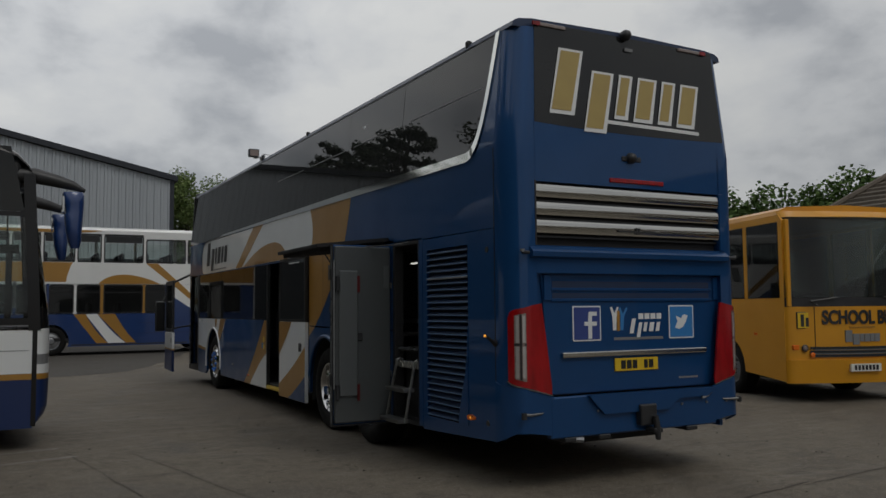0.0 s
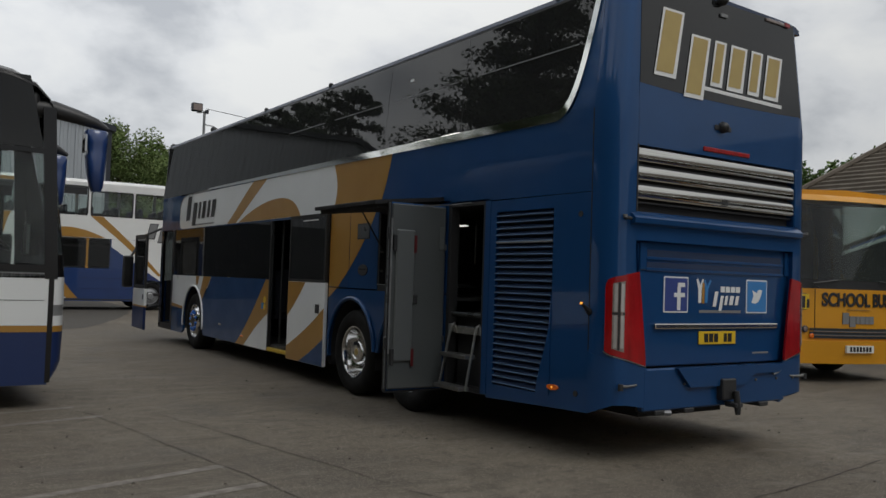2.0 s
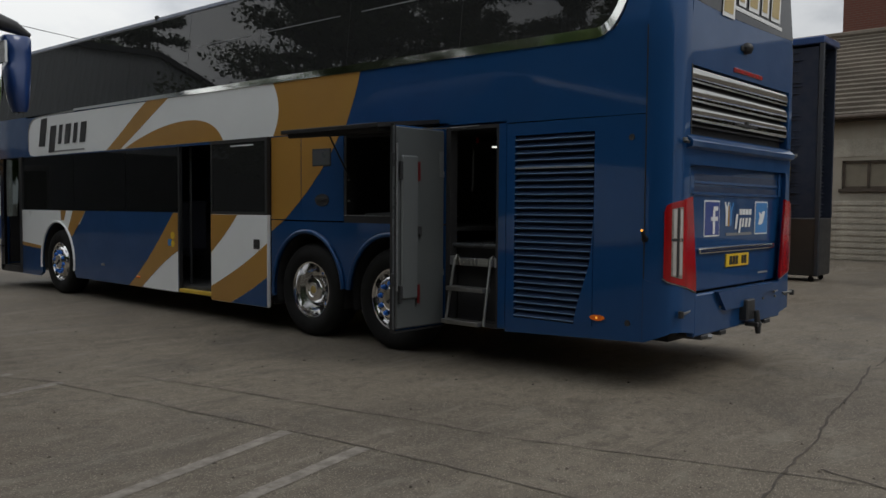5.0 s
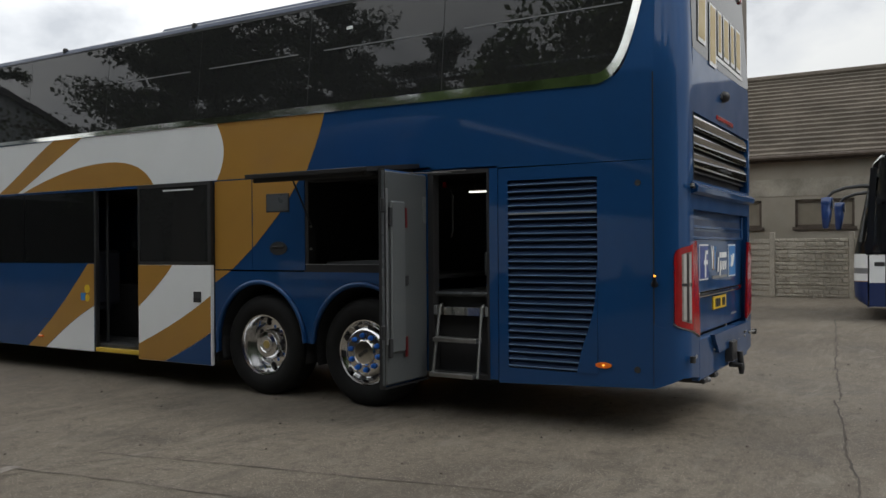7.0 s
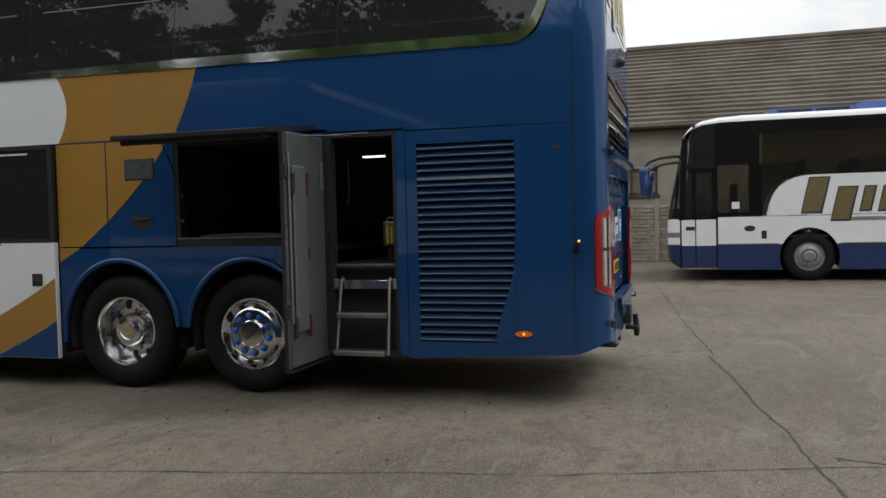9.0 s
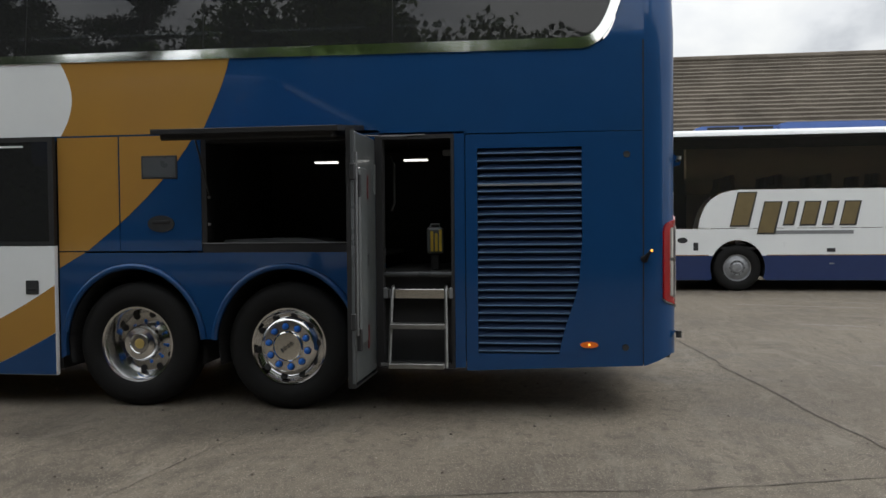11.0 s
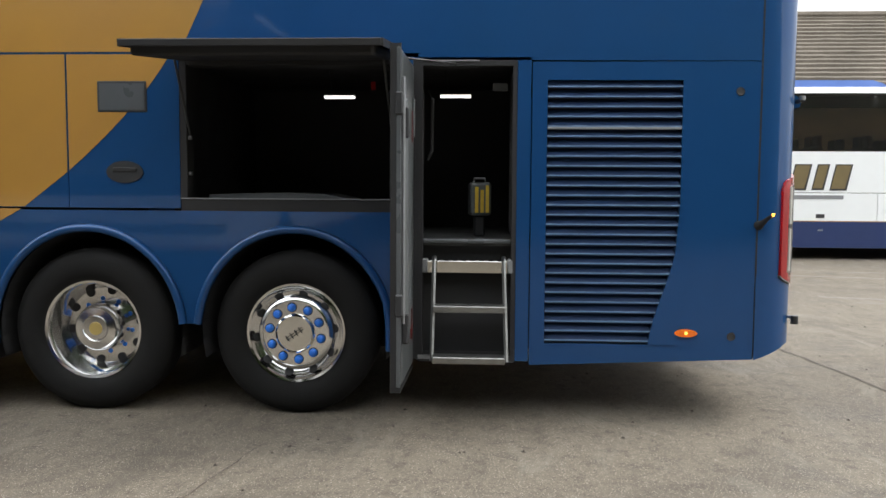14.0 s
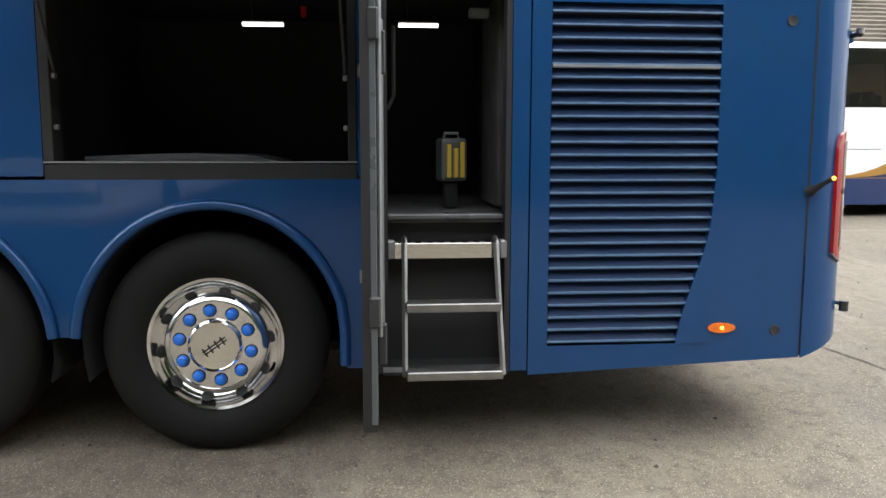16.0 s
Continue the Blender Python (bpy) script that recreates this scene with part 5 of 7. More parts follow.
    cp("bumper_step", extrude_poly(bmesh.new(), [(0.78, 0.72), (0.90, 0.60), (1.62, 0.60), (1.74, 0.69), (2.10, 0.69), (2.20, 0.765), (2.14, 0.765), (0.74, 0.765)], lambda x, z, d: (x, -0.045 + d, z), 0.04), NAVY)
    cp("bumper_trim", tube(bmesh.new(), [(2.03, -0.03, 0.672), (2.10, -0.035, 0.69), (2.17, -0.035, 0.75)], 0.010, 6), STEEL)
    for x in (0.85, 1.20, 1.50, 1.80, 2.10, 2.35):
        cp("bumper_bolt", lathe(bmesh.new(), [(0.012, -0.012), (0.009, -0.022)], (x, 0, 0.63), "y", 10), STEEL)
    tow = cp("tow_coupling", boxed(1.27, 1.45, -0.08, 0.02, 0.48, 0.66, 0.01), BLACK, "black tow coupling under the bumper")
    part("tow_pin", tube(bmesh.new(), [(1.40, -0.11, 0.56), (1.41, -0.12, 0.42), (1.415, -0.12, 0.36)], [0.025, 0.03, 0.022], 8), BLACK, tow, "", 60)
    part("tow_jaw", boxed(1.36, 1.46, -0.14, -0.02, 0.42, 0.46, 0.008), BLACK, tow)
    for a, b in ((0.50, 0.62), (0.86, 0.98), (1.85, 1.98)):
        cp("under_bracket", boxed(a, b, -0.02, 0.20, 0.39, 0.43, 0.008), BLACK)
    cp("exhaust", tube(bmesh.new(), [(0.55, 0.05, 0.41), (0.70, 0.0, 0.40)], 0.026, 8), GALV)
    # roof, far side, front and floors
    SHIFT["y"] = 0.0
    sect = [(0.10, 3.875), (0.115, 3.92), (0.16, 3.945), (0.30, 3.965), (W / 2, 3.985), (W - 0.30, 3.965), (W - 0.16, 3.945), (W - 0.115, 3.92), (W - 0.10, 3.875)]
    cp("roof", extrude_poly(bmesh.new(), sect, lambda x, z, d: (x, -0.02 + d, z), 12.865), NAVY_DARK, smooth=40)
    cp("roof_front", extrude_poly(bmesh.new(), [(12.845, 3.875), (12.845, 3.975), (12.98, 3.95), (13.06, 3.86)], lambda y, z, d: (0.12 + d, y, z), W - 0.24), BLACK)
    cp("roof_pod", boxed(0.35, W - 0.35, 3.2, 6.1, 3.97, 4.06, 0.03, 2), NAVY_DARK)
    for y in (0.75, 5.3, 7.6):
        cp("roof_knob", lathe(bmesh.new(), [(0.032, -0.03), (0.034, 0.015), (0.02, 0.03)], (0.125, y, 3.935), "z", 12), BLACK)
    cp("far_side", boxed(W - 0.04, W, 0.18, 13.0, 0.35, 2.90), NAVY)
    cp("far_window", extrude_poly(bmesh.new(), [(0.3, 2.90), (12.9, 2.90), (12.9, 3.88), (0.3, 3.88)], lambda y, z, d: (W - lean(z) - d, y, z), 0.01), GLASS_DARK)
    front = [(0.0, 12.86), *[(0.28 - 0.28 * math.cos(radians(a)), 12.86 + 0.24 * math.sin(radians(a))) for a in range(10, 91, 10)],
             *[(W - 0.28 + 0.28 * math.sin(radians(a)), 12.86 + 0.24 * math.cos(radians(a))) for a in range(0, 91, 10)]]
    cp("front_upper_glass", extrude_poly(bmesh.new(), front, lambda x, y, d: (x + (0.06 if x < 1 else -0.06) * (d > 0), y - 0.04 * (d > 0), 2.25 + d), 1.62), GLASS_DARK)
    cp("front_windscreen", extrude_poly(bmesh.new(), front[1:-1], lambda x, y, d: (x, y, 1.20 + d), 1.04), GLASS)
    cp("front_panel", extrude_poly(bmesh.new(), front, lambda x, y, d: (x, y, 0.27 + d), 0.94), NAVY)
    cp("front_bulkhead", boxed(0.1, W - 0.1, 12.72, 12.76, 0.4, 1.22), MATT_BLACK)
    cp("front_corner_post", boxed(0.0, 0.05, 12.70, 12.88, 2.24, 2.90, 0.012), NAVY)
    cp("front_corner_post", boxed(0.0, 0.05, 12.72, 12.88, 0.28, 2.24, 0.012), GLOSS_BLACK)
    cp("front_side_panel", side(rect(11.75, 12.87, 2.24, 2.905)), NAVY)
    cp("front_side_panel", side([(11.95, 0.25), (12.87, 0.25), (12.87, 0.36), (11.95, 0.36)]), BLACK)
    cp("deck", boxed(0.05, W - 0.05, 0.2, 12.85, 2.235, 2.27), MATT_BLACK)
    cp("lower_floor", boxed(0.06, W - 0.06, 4.95, 12.7, 0.34, 0.38), CARPET)
    cp("bulkhead", boxed(0.06, W - 0.06, 4.90, 4.94, 0.30, 2.23), MATT_BLACK)
    cp("chassis", boxed(0.75, W - 0.75, 0.3, 12.5, 0.30, 1.05), MATT_BLACK)
    cp("engine_block", boxed(0.12, W - 0.12, 0.15, 1.5, 0.48, 1.05), MATT_BLACK)
    cp("step_edge", boxed(-0.01, 0.06, 6.05, 6.87, 0.30, 0.345, 0.004), YELLOW, "yellow edge of the passenger doorway step")
    cp("doorway_step", boxed(0.05, 0.5, 6.05, 6.87, 0.28, 0.335), CARPET)
    # inside the lower deck, seen through the doorway and windows
    for y in (9.3, 6.95, 6.0):
        cp("grab_pole", tube(bmesh.new(), [(0.22, y, 0.38), (0.22, y, 2.23)], 0.02, 8), YELLOW if y > 7 else BLACK)
    cp("ceiling_lamp", lathe(bmesh.new(), [(0.05, 0.0), (0.045, -0.02)], (0.9, 6.55, 2.225), "z", 16), LED)
    for y in (6.3, 6.42):
        cp("ceiling_lamp", boxed(0.75, 0.77, y - 0.14, y - 0.02, 2.20, 2.21), LED)
    cp("cab_bulkhead", boxed(0.95, W - 0.08, 11.5, 11.54, 0.38, 2.23), MATT_BLACK)
    cp("grab_rail", tube(bmesh.new(), [(0.22, 9.3, 2.05), (0.24, 9.22, 2.12), (0.3, 9.0, 2.14), (0.3, 8.35, 2.14), (0.24, 8.2, 2.08)], 0.02, 8), YELLOW, "", 60)
    cp("stairwell", boxed(1.35, 2.4, 5.6, 7.4, 0.38, 2.23), MATT_BLACK)
    for y in (7.7, 8.5, 9.3, 10.1):
        for x in (0.55, 1.75):
            st = new("passenger_seat")
            st.parent = coach
            part("seat_base", boxed(x - 0.22, x + 0.22, y - 0.2, y + 0.25, 0.72, 0.86, 0.03), SEAT, st)
            part("seat_back", boxed(x - 0.22, x + 0.22, y - 0.3, y - 0.18, 0.8, 1.5, 0.04), SEAT, st)
    for x in (0.52, W - 0.52):
        for y0 in (1.2, 2.75, 4.3, 5.85, 7.4, 8.95, 10.5):
            cp("reading_lamp_strip", boxed(x - 0.012, x + 0.012, y0, y0 + 1.25, 3.52, 3.532), LED)


coach_body()

wheel(coach, 0.035, 2.93, HUB, False)
wheel(coach, 0.035, 4.23, HUB, True)
wheel(coach, 0.035, 10.55, HUB, False)
for yy in (2.93, 4.23, 10.55):
    wheel(coach, W - 0.035, yy, HUB, yy == 4.23, 1)


def coach_front_door():
    dr = new("front_door")
    dr.parent = coach
    dr.location = (-0.46, 13.08, 0)
    dr.rotation_euler = (0, 0, radians(88))
    for x0, x1 in ((-1.08, -0.98), (-0.09, 0.0)):
        part("door_stile", boxed(x0, x1, -0.02, 0.02, 1.05, 2.13, 0.008), BLACK, dr)
    part("door_rail", boxed(-0.98, -0.09, -0.02, 0.02, 2.04, 2.13, 0.006), BLACK, dr)
    part("door_rail", boxed(-0.98, -0.09, -0.02, 0.02, 1.05, 1.12, 0.006), BLACK, dr)
    part("door_glass", boxed(-0.98, -0.09, -0.004, 0.004, 1.12, 2.04), GLASS, dr)
    part("door_lower", boxed(-1.08, 0.0, -0.025, 0.025, 0.71, 1.05, 0.01), WHITE, dr)
    part("door_base", boxed(-1.06, 0.0, -0.025, 0.025, 0.25, 0.70, 0.01), SKIRT_NAVY, dr)
    part("door_stripe", boxed(-1.08, 0.0, -0.028, 0.028, 0.69, 0.715), GOLD, dr)
    part("door_lock", boxed(-1.0, -0.92, 0.02, 0.032, 0.84, 0.94), BLACK, dr)
    for z in (0.62, 1.10):
        part("door_arm", tube(bmesh.new(), [(-0.30, -0.02, z), (-0.15, -0.30, z + 0.05), (0.0, -0.58, z + 0.08)], 0.018, 6), BLACK, dr)
    mr = new("front_mirror")
    mr.parent = coach
    mr.location = (-0.56, 13.30, 1.38)
    part("mirror_housing", boxed(-0.10, 0.10, -0.10, 0.06, -0.33, 0.33, 0.04, 2), BLACK, mr, "", 40)
    part("mirror_glass", boxed(-0.085, 0.085, -0.105, -0.098, -0.30, 0.30), REAR_GLASS, mr)
    part("mirror_arm", tube(bmesh.new(), [(0.05, 0.0, 0.30), (0.3, 0.05, 0.75), (0.7, 0.02, 0.95)], 0.025, 8), BLACK, mr, "", 60)


coach_front_door()


def rake_upper_deck():
    """The upper deck rises a little towards the front."""
    for ob in coach.children:
        if ob.data is None:
            continue
        for v in ob.data.vertices:
            f = min(1.0, max(0.0, (v.co.z - 2.92) / 0.9))
            v.co.z += f * 0.0095 * max(0.0, v.co.y - 1.5)


rake_upper_deck()
kit = thing("first_aid_case", "grey first-aid case with yellow stripes in the compartment", "case", at=pose(0.50, 1.80, 1.10, 0, 0, 12))
part("case_body", boxed(-0.06, 0.06, -0.07, 0.07, 0.14, 0.36, 0.02, 2), GREY_DOOR, kit)
for yy, zt in ((-0.043, 0.34), (-0.008, 0.31), (0.028, 0.33)):
    part("case_stripe", boxed(-0.066, -0.058, yy - 0.009, yy + 0.014, 0.16, zt, 0.003), YELLOW, kit)
part("case_handle", tube(bmesh.new(), [(0, -0.04, 0.355), (0, -0.035, 0.385), (0, 0.035, 0.385), (0, 0.04, 0.355)], 0.009, 6), GREY_TRIM, kit)
part("case_stand", boxed(-0.02, 0.05, -0.035, 0.035, 0.0, 0.14, 0.01), SEAL, kit)


# ---- other vehicles in the yard ----
def simple_wheel(parent, x, y, r, out, rim=GALV):
    w = new("wheel")
    w.parent = parent
    w.location = (x, y, r)
    s = -out
    k = r / 0.515
    tyre = [(0.29, 0.03), (0.33, 0.0), (0.40, -0.008), (0.47, 0.004), (0.505, 0.03), (0.515, 0.05), (0.515, 0.26), (0.48, 0.29), (0.3, 0.28)]
    part("tyre", lathe(bmesh.new(), [(a * k, h * s) for a, h in tyre], (0, 0, 0), seg=44, close=False), RUBBER, w, smooth=40)
    face = [(0.295, 0.03), (0.30, 0.014), (0.285, 0.016), (0.27, 0.05), (0.21, 0.035), (0.17, 0.02), (0.13, 0.03), (0.12, -0.01), (0.085, -0.025), (0.08, -0.02)]
    part("rim", lathe(bmesh.new(), [(a * k, h * s) for a, h in face], (0, 0, 0), seg=40, close="end"), rim, w, smooth=35)
    for i in range(10):
        a = math.tau * i / 10
        ob = part("nut", lathe(bmesh.new(), [(0.014, 0.0), (0.012, -0.022 * s)], (0.027 * s, 0.15 * k * math.cos(a), 0.15 * k * math.sin(a)), seg=6), BLACK, w) if i == 0 else None
        if i == 0:
            nut = ob.data
        else:
            ob = new("nut", nut)
            ob.parent = w
            ob.rotation_euler = (a, 0, 0)
    return w


def touring_coach(label, at):
    """A single-deck touring coach: nearside at x = 0, rear at y = 0, front at y = 12."""
    c = thing("touring_coach", label, "coach", "parked touring coaches", at=at)
    pale = "cab surround" in label
    frame_mat = GLOSS_BLACK
    skirt_mat = SKIRT_NAVY
    Wc = 2.5
    def p(name, bm, mt, lab="", smooth=None, parent=None):
        return part(name, bm, mt, parent or c, lab, smooth)
    def plate(pts, sgn, x, depth, mt, name, lab=""):
        return p(name, extrude_poly(bmesh.new(), pts, lambda y, z, d: (x + d * sgn, y, z), depth), mt, lab)
    WF, WR = 9.2, 2.9
    gold_low, gold_high = (0.767, 0.829) if pale else (0.770, 0.782)
    for sgn, X in ((1, 0.0), (-1, Wc)):
        front_cut = 11.0 if sgn > 0 else 11.72
        # blue skirt between and beyond the wheels
        for y0, y1 in ((0.0, WR - 0.60), (WR + 0.60, WF - 0.60), (WF + 0.60, front_cut)):
            plate([(y0, 0.24), (y1, 0.24), (y1, gold_low - 0.002), (y0, gold_low - 0.002)], sgn, X, 0.04, skirt_mat, "skirt_panel")
            plate([(y0, gold_low), (y1, gold_low), (y1, gold_high), (y0, gold_high)], sgn, X - 0.002 * sgn, 0.03, GOLD, "gold_line")
        # white side with wheel cut-outs
        for y0, y1 in ((0.0, WR - 0.60), (WR + 0.60, 3.9), (3.912, 6.17), (6.182, WF - 0.60), (WF + 0.60, front_cut)):
            plate([(y0, gold_high + 0.003), (y1, gold_high + 0.003), (y1, 1.345), (y0, 1.345)], sgn, X, 0.04, WHITE, "side_panel")
        for cy in (WR, WF):
            outer = [(cy + 0.60, 0.76), (cy + 0.60, 1.345), (cy - 0.60, 1.345), (cy - 0.60, 0.76)]
            cut = [(cy + 0.57 * math.cos(radians(a)), 0.5 + 0.60 * math.sin(radians(a))) for a in range(154, 25, -8)]
            plate(outer + cut, sgn, X, 0.04, WHITE, "wheel_arch")
            for e in (1, -1):
                plate([(cy + 0.60 * e, 0.24), (cy + 0.60 * e, gold_low - 0.002), *[(cy + 0.57 * e * math.cos(radians(a)), 0.5 + 0.60 * math.sin(radians(a))) for a in range(26, -26, -6)]], sgn, X, 0.04, skirt_mat, "skirt_corner")
            bm = bmesh.new()
            rows = [[bm.verts.new((xx, cy + 0.585 * math.cos(radians(a)), 0.5 + 0.59 * math.sin(radians(a)))) for a in range(-20, 201, 10)] for xx in (X + 0.02 * sgn, X + 0.6 * sgn)]
            for i in range(22):
                bm.faces.new((rows[0][i], rows[0][i + 1], rows[1][i + 1], rows[1][i]))
            p("wheel_housing", bm, MATT_BLACK)
        sweep = [(0.0, 1.357), (10.02, 1.357), *bez((10.02, 1.357), (9.95, 1.75), (9.85, 2.15), (9.15, 2.18), 10), (0.0, 2.18)]
        if sgn > 0:
            plate(sweep, sgn, X, 0.04, WHITE, "upper_side_panel")
            plate([(0.0, 2.19), (9.2, 2.19), *bez((9.2, 2.19), (9.95, 2.16), (10.06, 1.75), (10.14, 1.32), 10), (11.0, 1.32), (11.0, 3.33), (0.0, 3.33)], sgn, X + 0.006 * sgn, 0.008, GLASS_COACH, "side_window")
            # front door
            plate([(11.42, 0.30), (11.44, 0.30), (11.44, 3.3), (11.42, 3.3)], sgn, X - 0.003, 0.05, frame_mat, "door_post")
            plate([(10.98, 0.28), (11.02, 0.28), (11.02, 3.3), (10.98, 3.3)], sgn, X - 0.003, 0.05, frame_mat, "door_post")
            plate([(11.02, 0.28), (11.72, 0.28), (11.72, 0.74), (11.02, 0.74)], sgn, X, 0.04, skirt_mat, "door_skirt")
            plate([(11.02, 0.75), (11.72, 0.75), (11.72, 1.30), (11.02, 1.30)], sgn, X, 0.04, WHITE, "door_panel")
            plate([(11.02, 1.31), (11.70, 1.31), (11.58, 2.35), (11.02, 2.35)], sgn, X + 0.01, 0.008, GLASS_PALE if pale else GLASS, "door_window")
            plate([(11.02, 2.36), (11.60, 2.36), (11.48, 3.3), (11.02, 3.3)], sgn, X + 0.006, 0.008, GLASS_PALE if pale else GLASS_DARK, "quarter_window")
            for y0, y1, z0, z1 in ((11.02, 11.10, 1.31, 2.36), (11.44, 11.50, 1.31, 2.36), (11.02, 11.58, 2.30, 2.42), (11.02, 11.72, 1.31, 1.37)):
                p("door_frame", boxed(X - 0.002, X + 0.03, y0, y1, z0, z1, 0.004), frame_mat)
            plate([(11.66, 1.30), (11.78, 1.30), (11.69, 3.03), (11.57, 3.03)], sgn, X - 0.002, 0.05, frame_mat, "door_post")
            p("door_lock", boxed(X - 0.01, X + 0.01, 11.45, 11.63, 1.08, 1.16), BLACK)
            p("service_oval", extrude_poly(bmesh.new(), [(10.35 + 0.11 * math.cos(math.tau * k / 20), 1.10 + 0.06 * math.sin(math.tau * k / 20)) for k in range(20)], lambda y, z, d: (X - 0.008 + d, y, z), 0.01), BLACK)
            p("service_lock", boxed(X - 0.008, X + 0.01, 10.02, 10.12, 0.88, 1.05), BLACK)
            for y in (4.94, 7.21):
                p("skirt_handle", boxed(X - 0.006, X + 0.01, y + 0.02, y + 0.12, 0.58, 0.61, 0.003), GREY_TRIM)
                p("service_lock", boxed(X - 0.008, X + 0.01, y, y + 0.17, 0.84, 0.92), BLACK)
            p("notice", boxed(X - 0.002, X + 0.004, 10.55, 10.70, 1.52, 1.66), STICKER)
            word_slabs(c, "trade_name", word(0.0, 2.72, 0.0, 0.69), lambda u, v, d: (X - 0.002 - d, 9.40 - u, 1.42 + v), OLIVE, BLACK, "dark-edged gold letter slab")
            p("address_bar", boxed(X - 0.006, X - 0.001, 6.85, 8.72, 1.225, 1.30), GREY_TRIM)
            arc_cut = [(WR + 0.57 * math.cos(radians(a)), 0.5 + 0.60 * math.sin(radians(a))) for a in range(154, 25, -8)]
            low_edge = bez((5.0, 0.784), (4.1, 0.79), (3.75, 0.88), (3.3, 1.12), 8) + bez((3.3, 1.12), (2.75, 1.45), (2.3, 1.85), (1.9, 2.176), 8)[1:]
            high_edge = bez((5.5, 0.784), (4.4, 0.80), (3.9, 1.05), (3.45, 1.48), 8) + bez((3.45, 1.48), (3.2, 1.72), (3.0, 1.95), (2.85, 2.176), 8)[1:]
            p("livery_blue", extrude_poly(bmesh.new(), low_edge + [(0.0, 2.176), (0.0, 0.784), (WR - 0.57, 0.784), *arc_cut, (WR + 0.57, 0.784)], lambda y, z, d: (X - 0.003 + d, y, z), 0.002), skirt_mat)
            p("livery_gold", extrude_poly(bmesh.new(), high_edge + low_edge[::-1], lambda y, z, d: (X - 0.006 + d, y, z), 0.004), GOLD)
        else:
            plate([(0.0, 1.357), (9.9, 1.357), (9.9, 2.18), (0.0, 2.18)], sgn, X, 0.04, WHITE, "upper_side_panel")
            plate([(0.0, 2.19), (9.9, 2.19), (9.9, 3.33), (0.0, 3.33)], sgn, X - 0.006, 0.008, GLASS_COACH, "side_window")
            plate([(9.9, 1.305), (11.72, 1.305), (11.72, 1.36), (9.9, 1.36)], sgn, X, 0.04, GREY_TRIM, "window_sill_strip")
            plate([(9.9, 1.362), (11.72, 1.362), (11.72, 1.44), (9.9, 1.44)], sgn, X, 0.04, GLOSS_BLACK, "window_frame")
            plate([(10.2, 1.45), (11.68, 1.45), (11.59, 2.55), (10.2, 2.55)], sgn, X - 0.012, 0.006, GLASS_PALE, "cab_window")
            plate([(9.95, 2.56), (11.60, 2.56), (11.59, 2.61), (9.95, 2.61)], sgn, X, 0.04, GLOSS_BLACK, "window_frame")
            plate([(9.95, 2.615), (11.59, 2.615), (11.44, 3.33), (9.95, 3.33)], sgn, X - 0.006, 0.008, GLASS_DARK, "quarter_window")
            plate([(9.9, 1.44), (10.2, 1.44), (10.2, 2.56), (9.9, 2.56)], sgn, X, 0.04, GLOSS_BLACK, "window_frame")
            plate([(11.66, 1.30), (11.78, 1.30), (11.69, 3.03), (11.57, 3.03)], sgn, X + 0.002, 0.05, GLOSS_BLACK, "cab_post")
            plate([(11.70, 0.26), (11.75, 0.26), (11.75, 1.31), (11.70, 1.31)], sgn, X + 0.003, 0.05, GLOSS_BLACK, "cab_post")
            plate([(10.5, 1.08), (11.66, 1.08), (11.66, 1.086), (10.5, 1.086)], sgn, X + 0.002, 0.004, SEAL, "panel_seam")
            p("fuel_flap", lathe(bmesh.new(), [(0.05, 0.0), (0.045, 0.008)], (X, 10.85, 0.62), seg=16), BLACK)
        for cy in (WF, WR):
            simple_wheel(c, X + 0.04 * sgn, cy, 0.5, -sgn)
    # roof with its rounded front, pale pods
    sect = [(0.0, 3.34), (0.01, 3.40), (0.06, 3.45), (0.25, 3.49), (Wc / 2, 3.51), (Wc - 0.25, 3.49), (Wc - 0.06, 3.45), (Wc - 0.01, 3.40), (Wc, 3.34)]
    p("roof", extrude_poly(bmesh.new(), sect, lambda x, z, d: (x, d, z), 10.5), WHITE, smooth=40)
    bm = bmesh.new()
    rings = []
    for y, zb, k in ((10.5, 3.34, 1.0), (10.95, 3.335, 0.85), (11.28, 3.30, 0.72), (11.50, 3.22, 0.52), (11.63, 3.10, 0.32), (11.68, 3.0, 0.06)):
        rings.append([bm.verts.new((x, y, zb + (z - 3.34) * k)) for x, z in sect])
    for r0, r1 in zip(rings, rings[1:]):
        for i in range(len(sect) - 1):
            bm.faces.new((r0[i], r0[i + 1], r1[i + 1], r1[i]))
        bm.faces.new((r0[-1], r0[0], r1[0], r1[-1]))
    bm.faces.new(rings[-1])
    p("roof_front", bm, GLOSS_BLACK if pale else WHITE, smooth=30)
    p("roof_pod", extrude_poly(bmesh.new(), [(5.80, 3.50), (5.95, 3.60), (6.15, 3.655), (8.05, 3.66), (8.2, 3.63), (8.22, 3.50)], lambda y, z, d: (0.5 + d, y, z), 1.5), POD_BLUE)
    p("roof_pod", extrude_poly(bmesh.new(), [(8.24, 3.50), (8.26, 3.61), (9.85, 3.61), (9.98, 3.57), (10.0, 3.50)], lambda y, z, d: (0.55 + d, y, z), 1.4), POD_BLUE)
    for y0, y1 in ((8.34, 8.98), (9.06, 9.74)):
        p("pod_grille", boxed(0.54, 1.96, y0, y1, 3.525, 3.585), BLACK)
    # front end
    def nose(bulge, y0=11.75, r=0.30):
        bulge *= 0.5 if pale else 1.0
        pts = [(0.0, y0)]
        for a in range(15, 91, 15):
            pts.append((r - r * math.cos(radians(a)), y0 + bulge * math.sin(radians(a))))
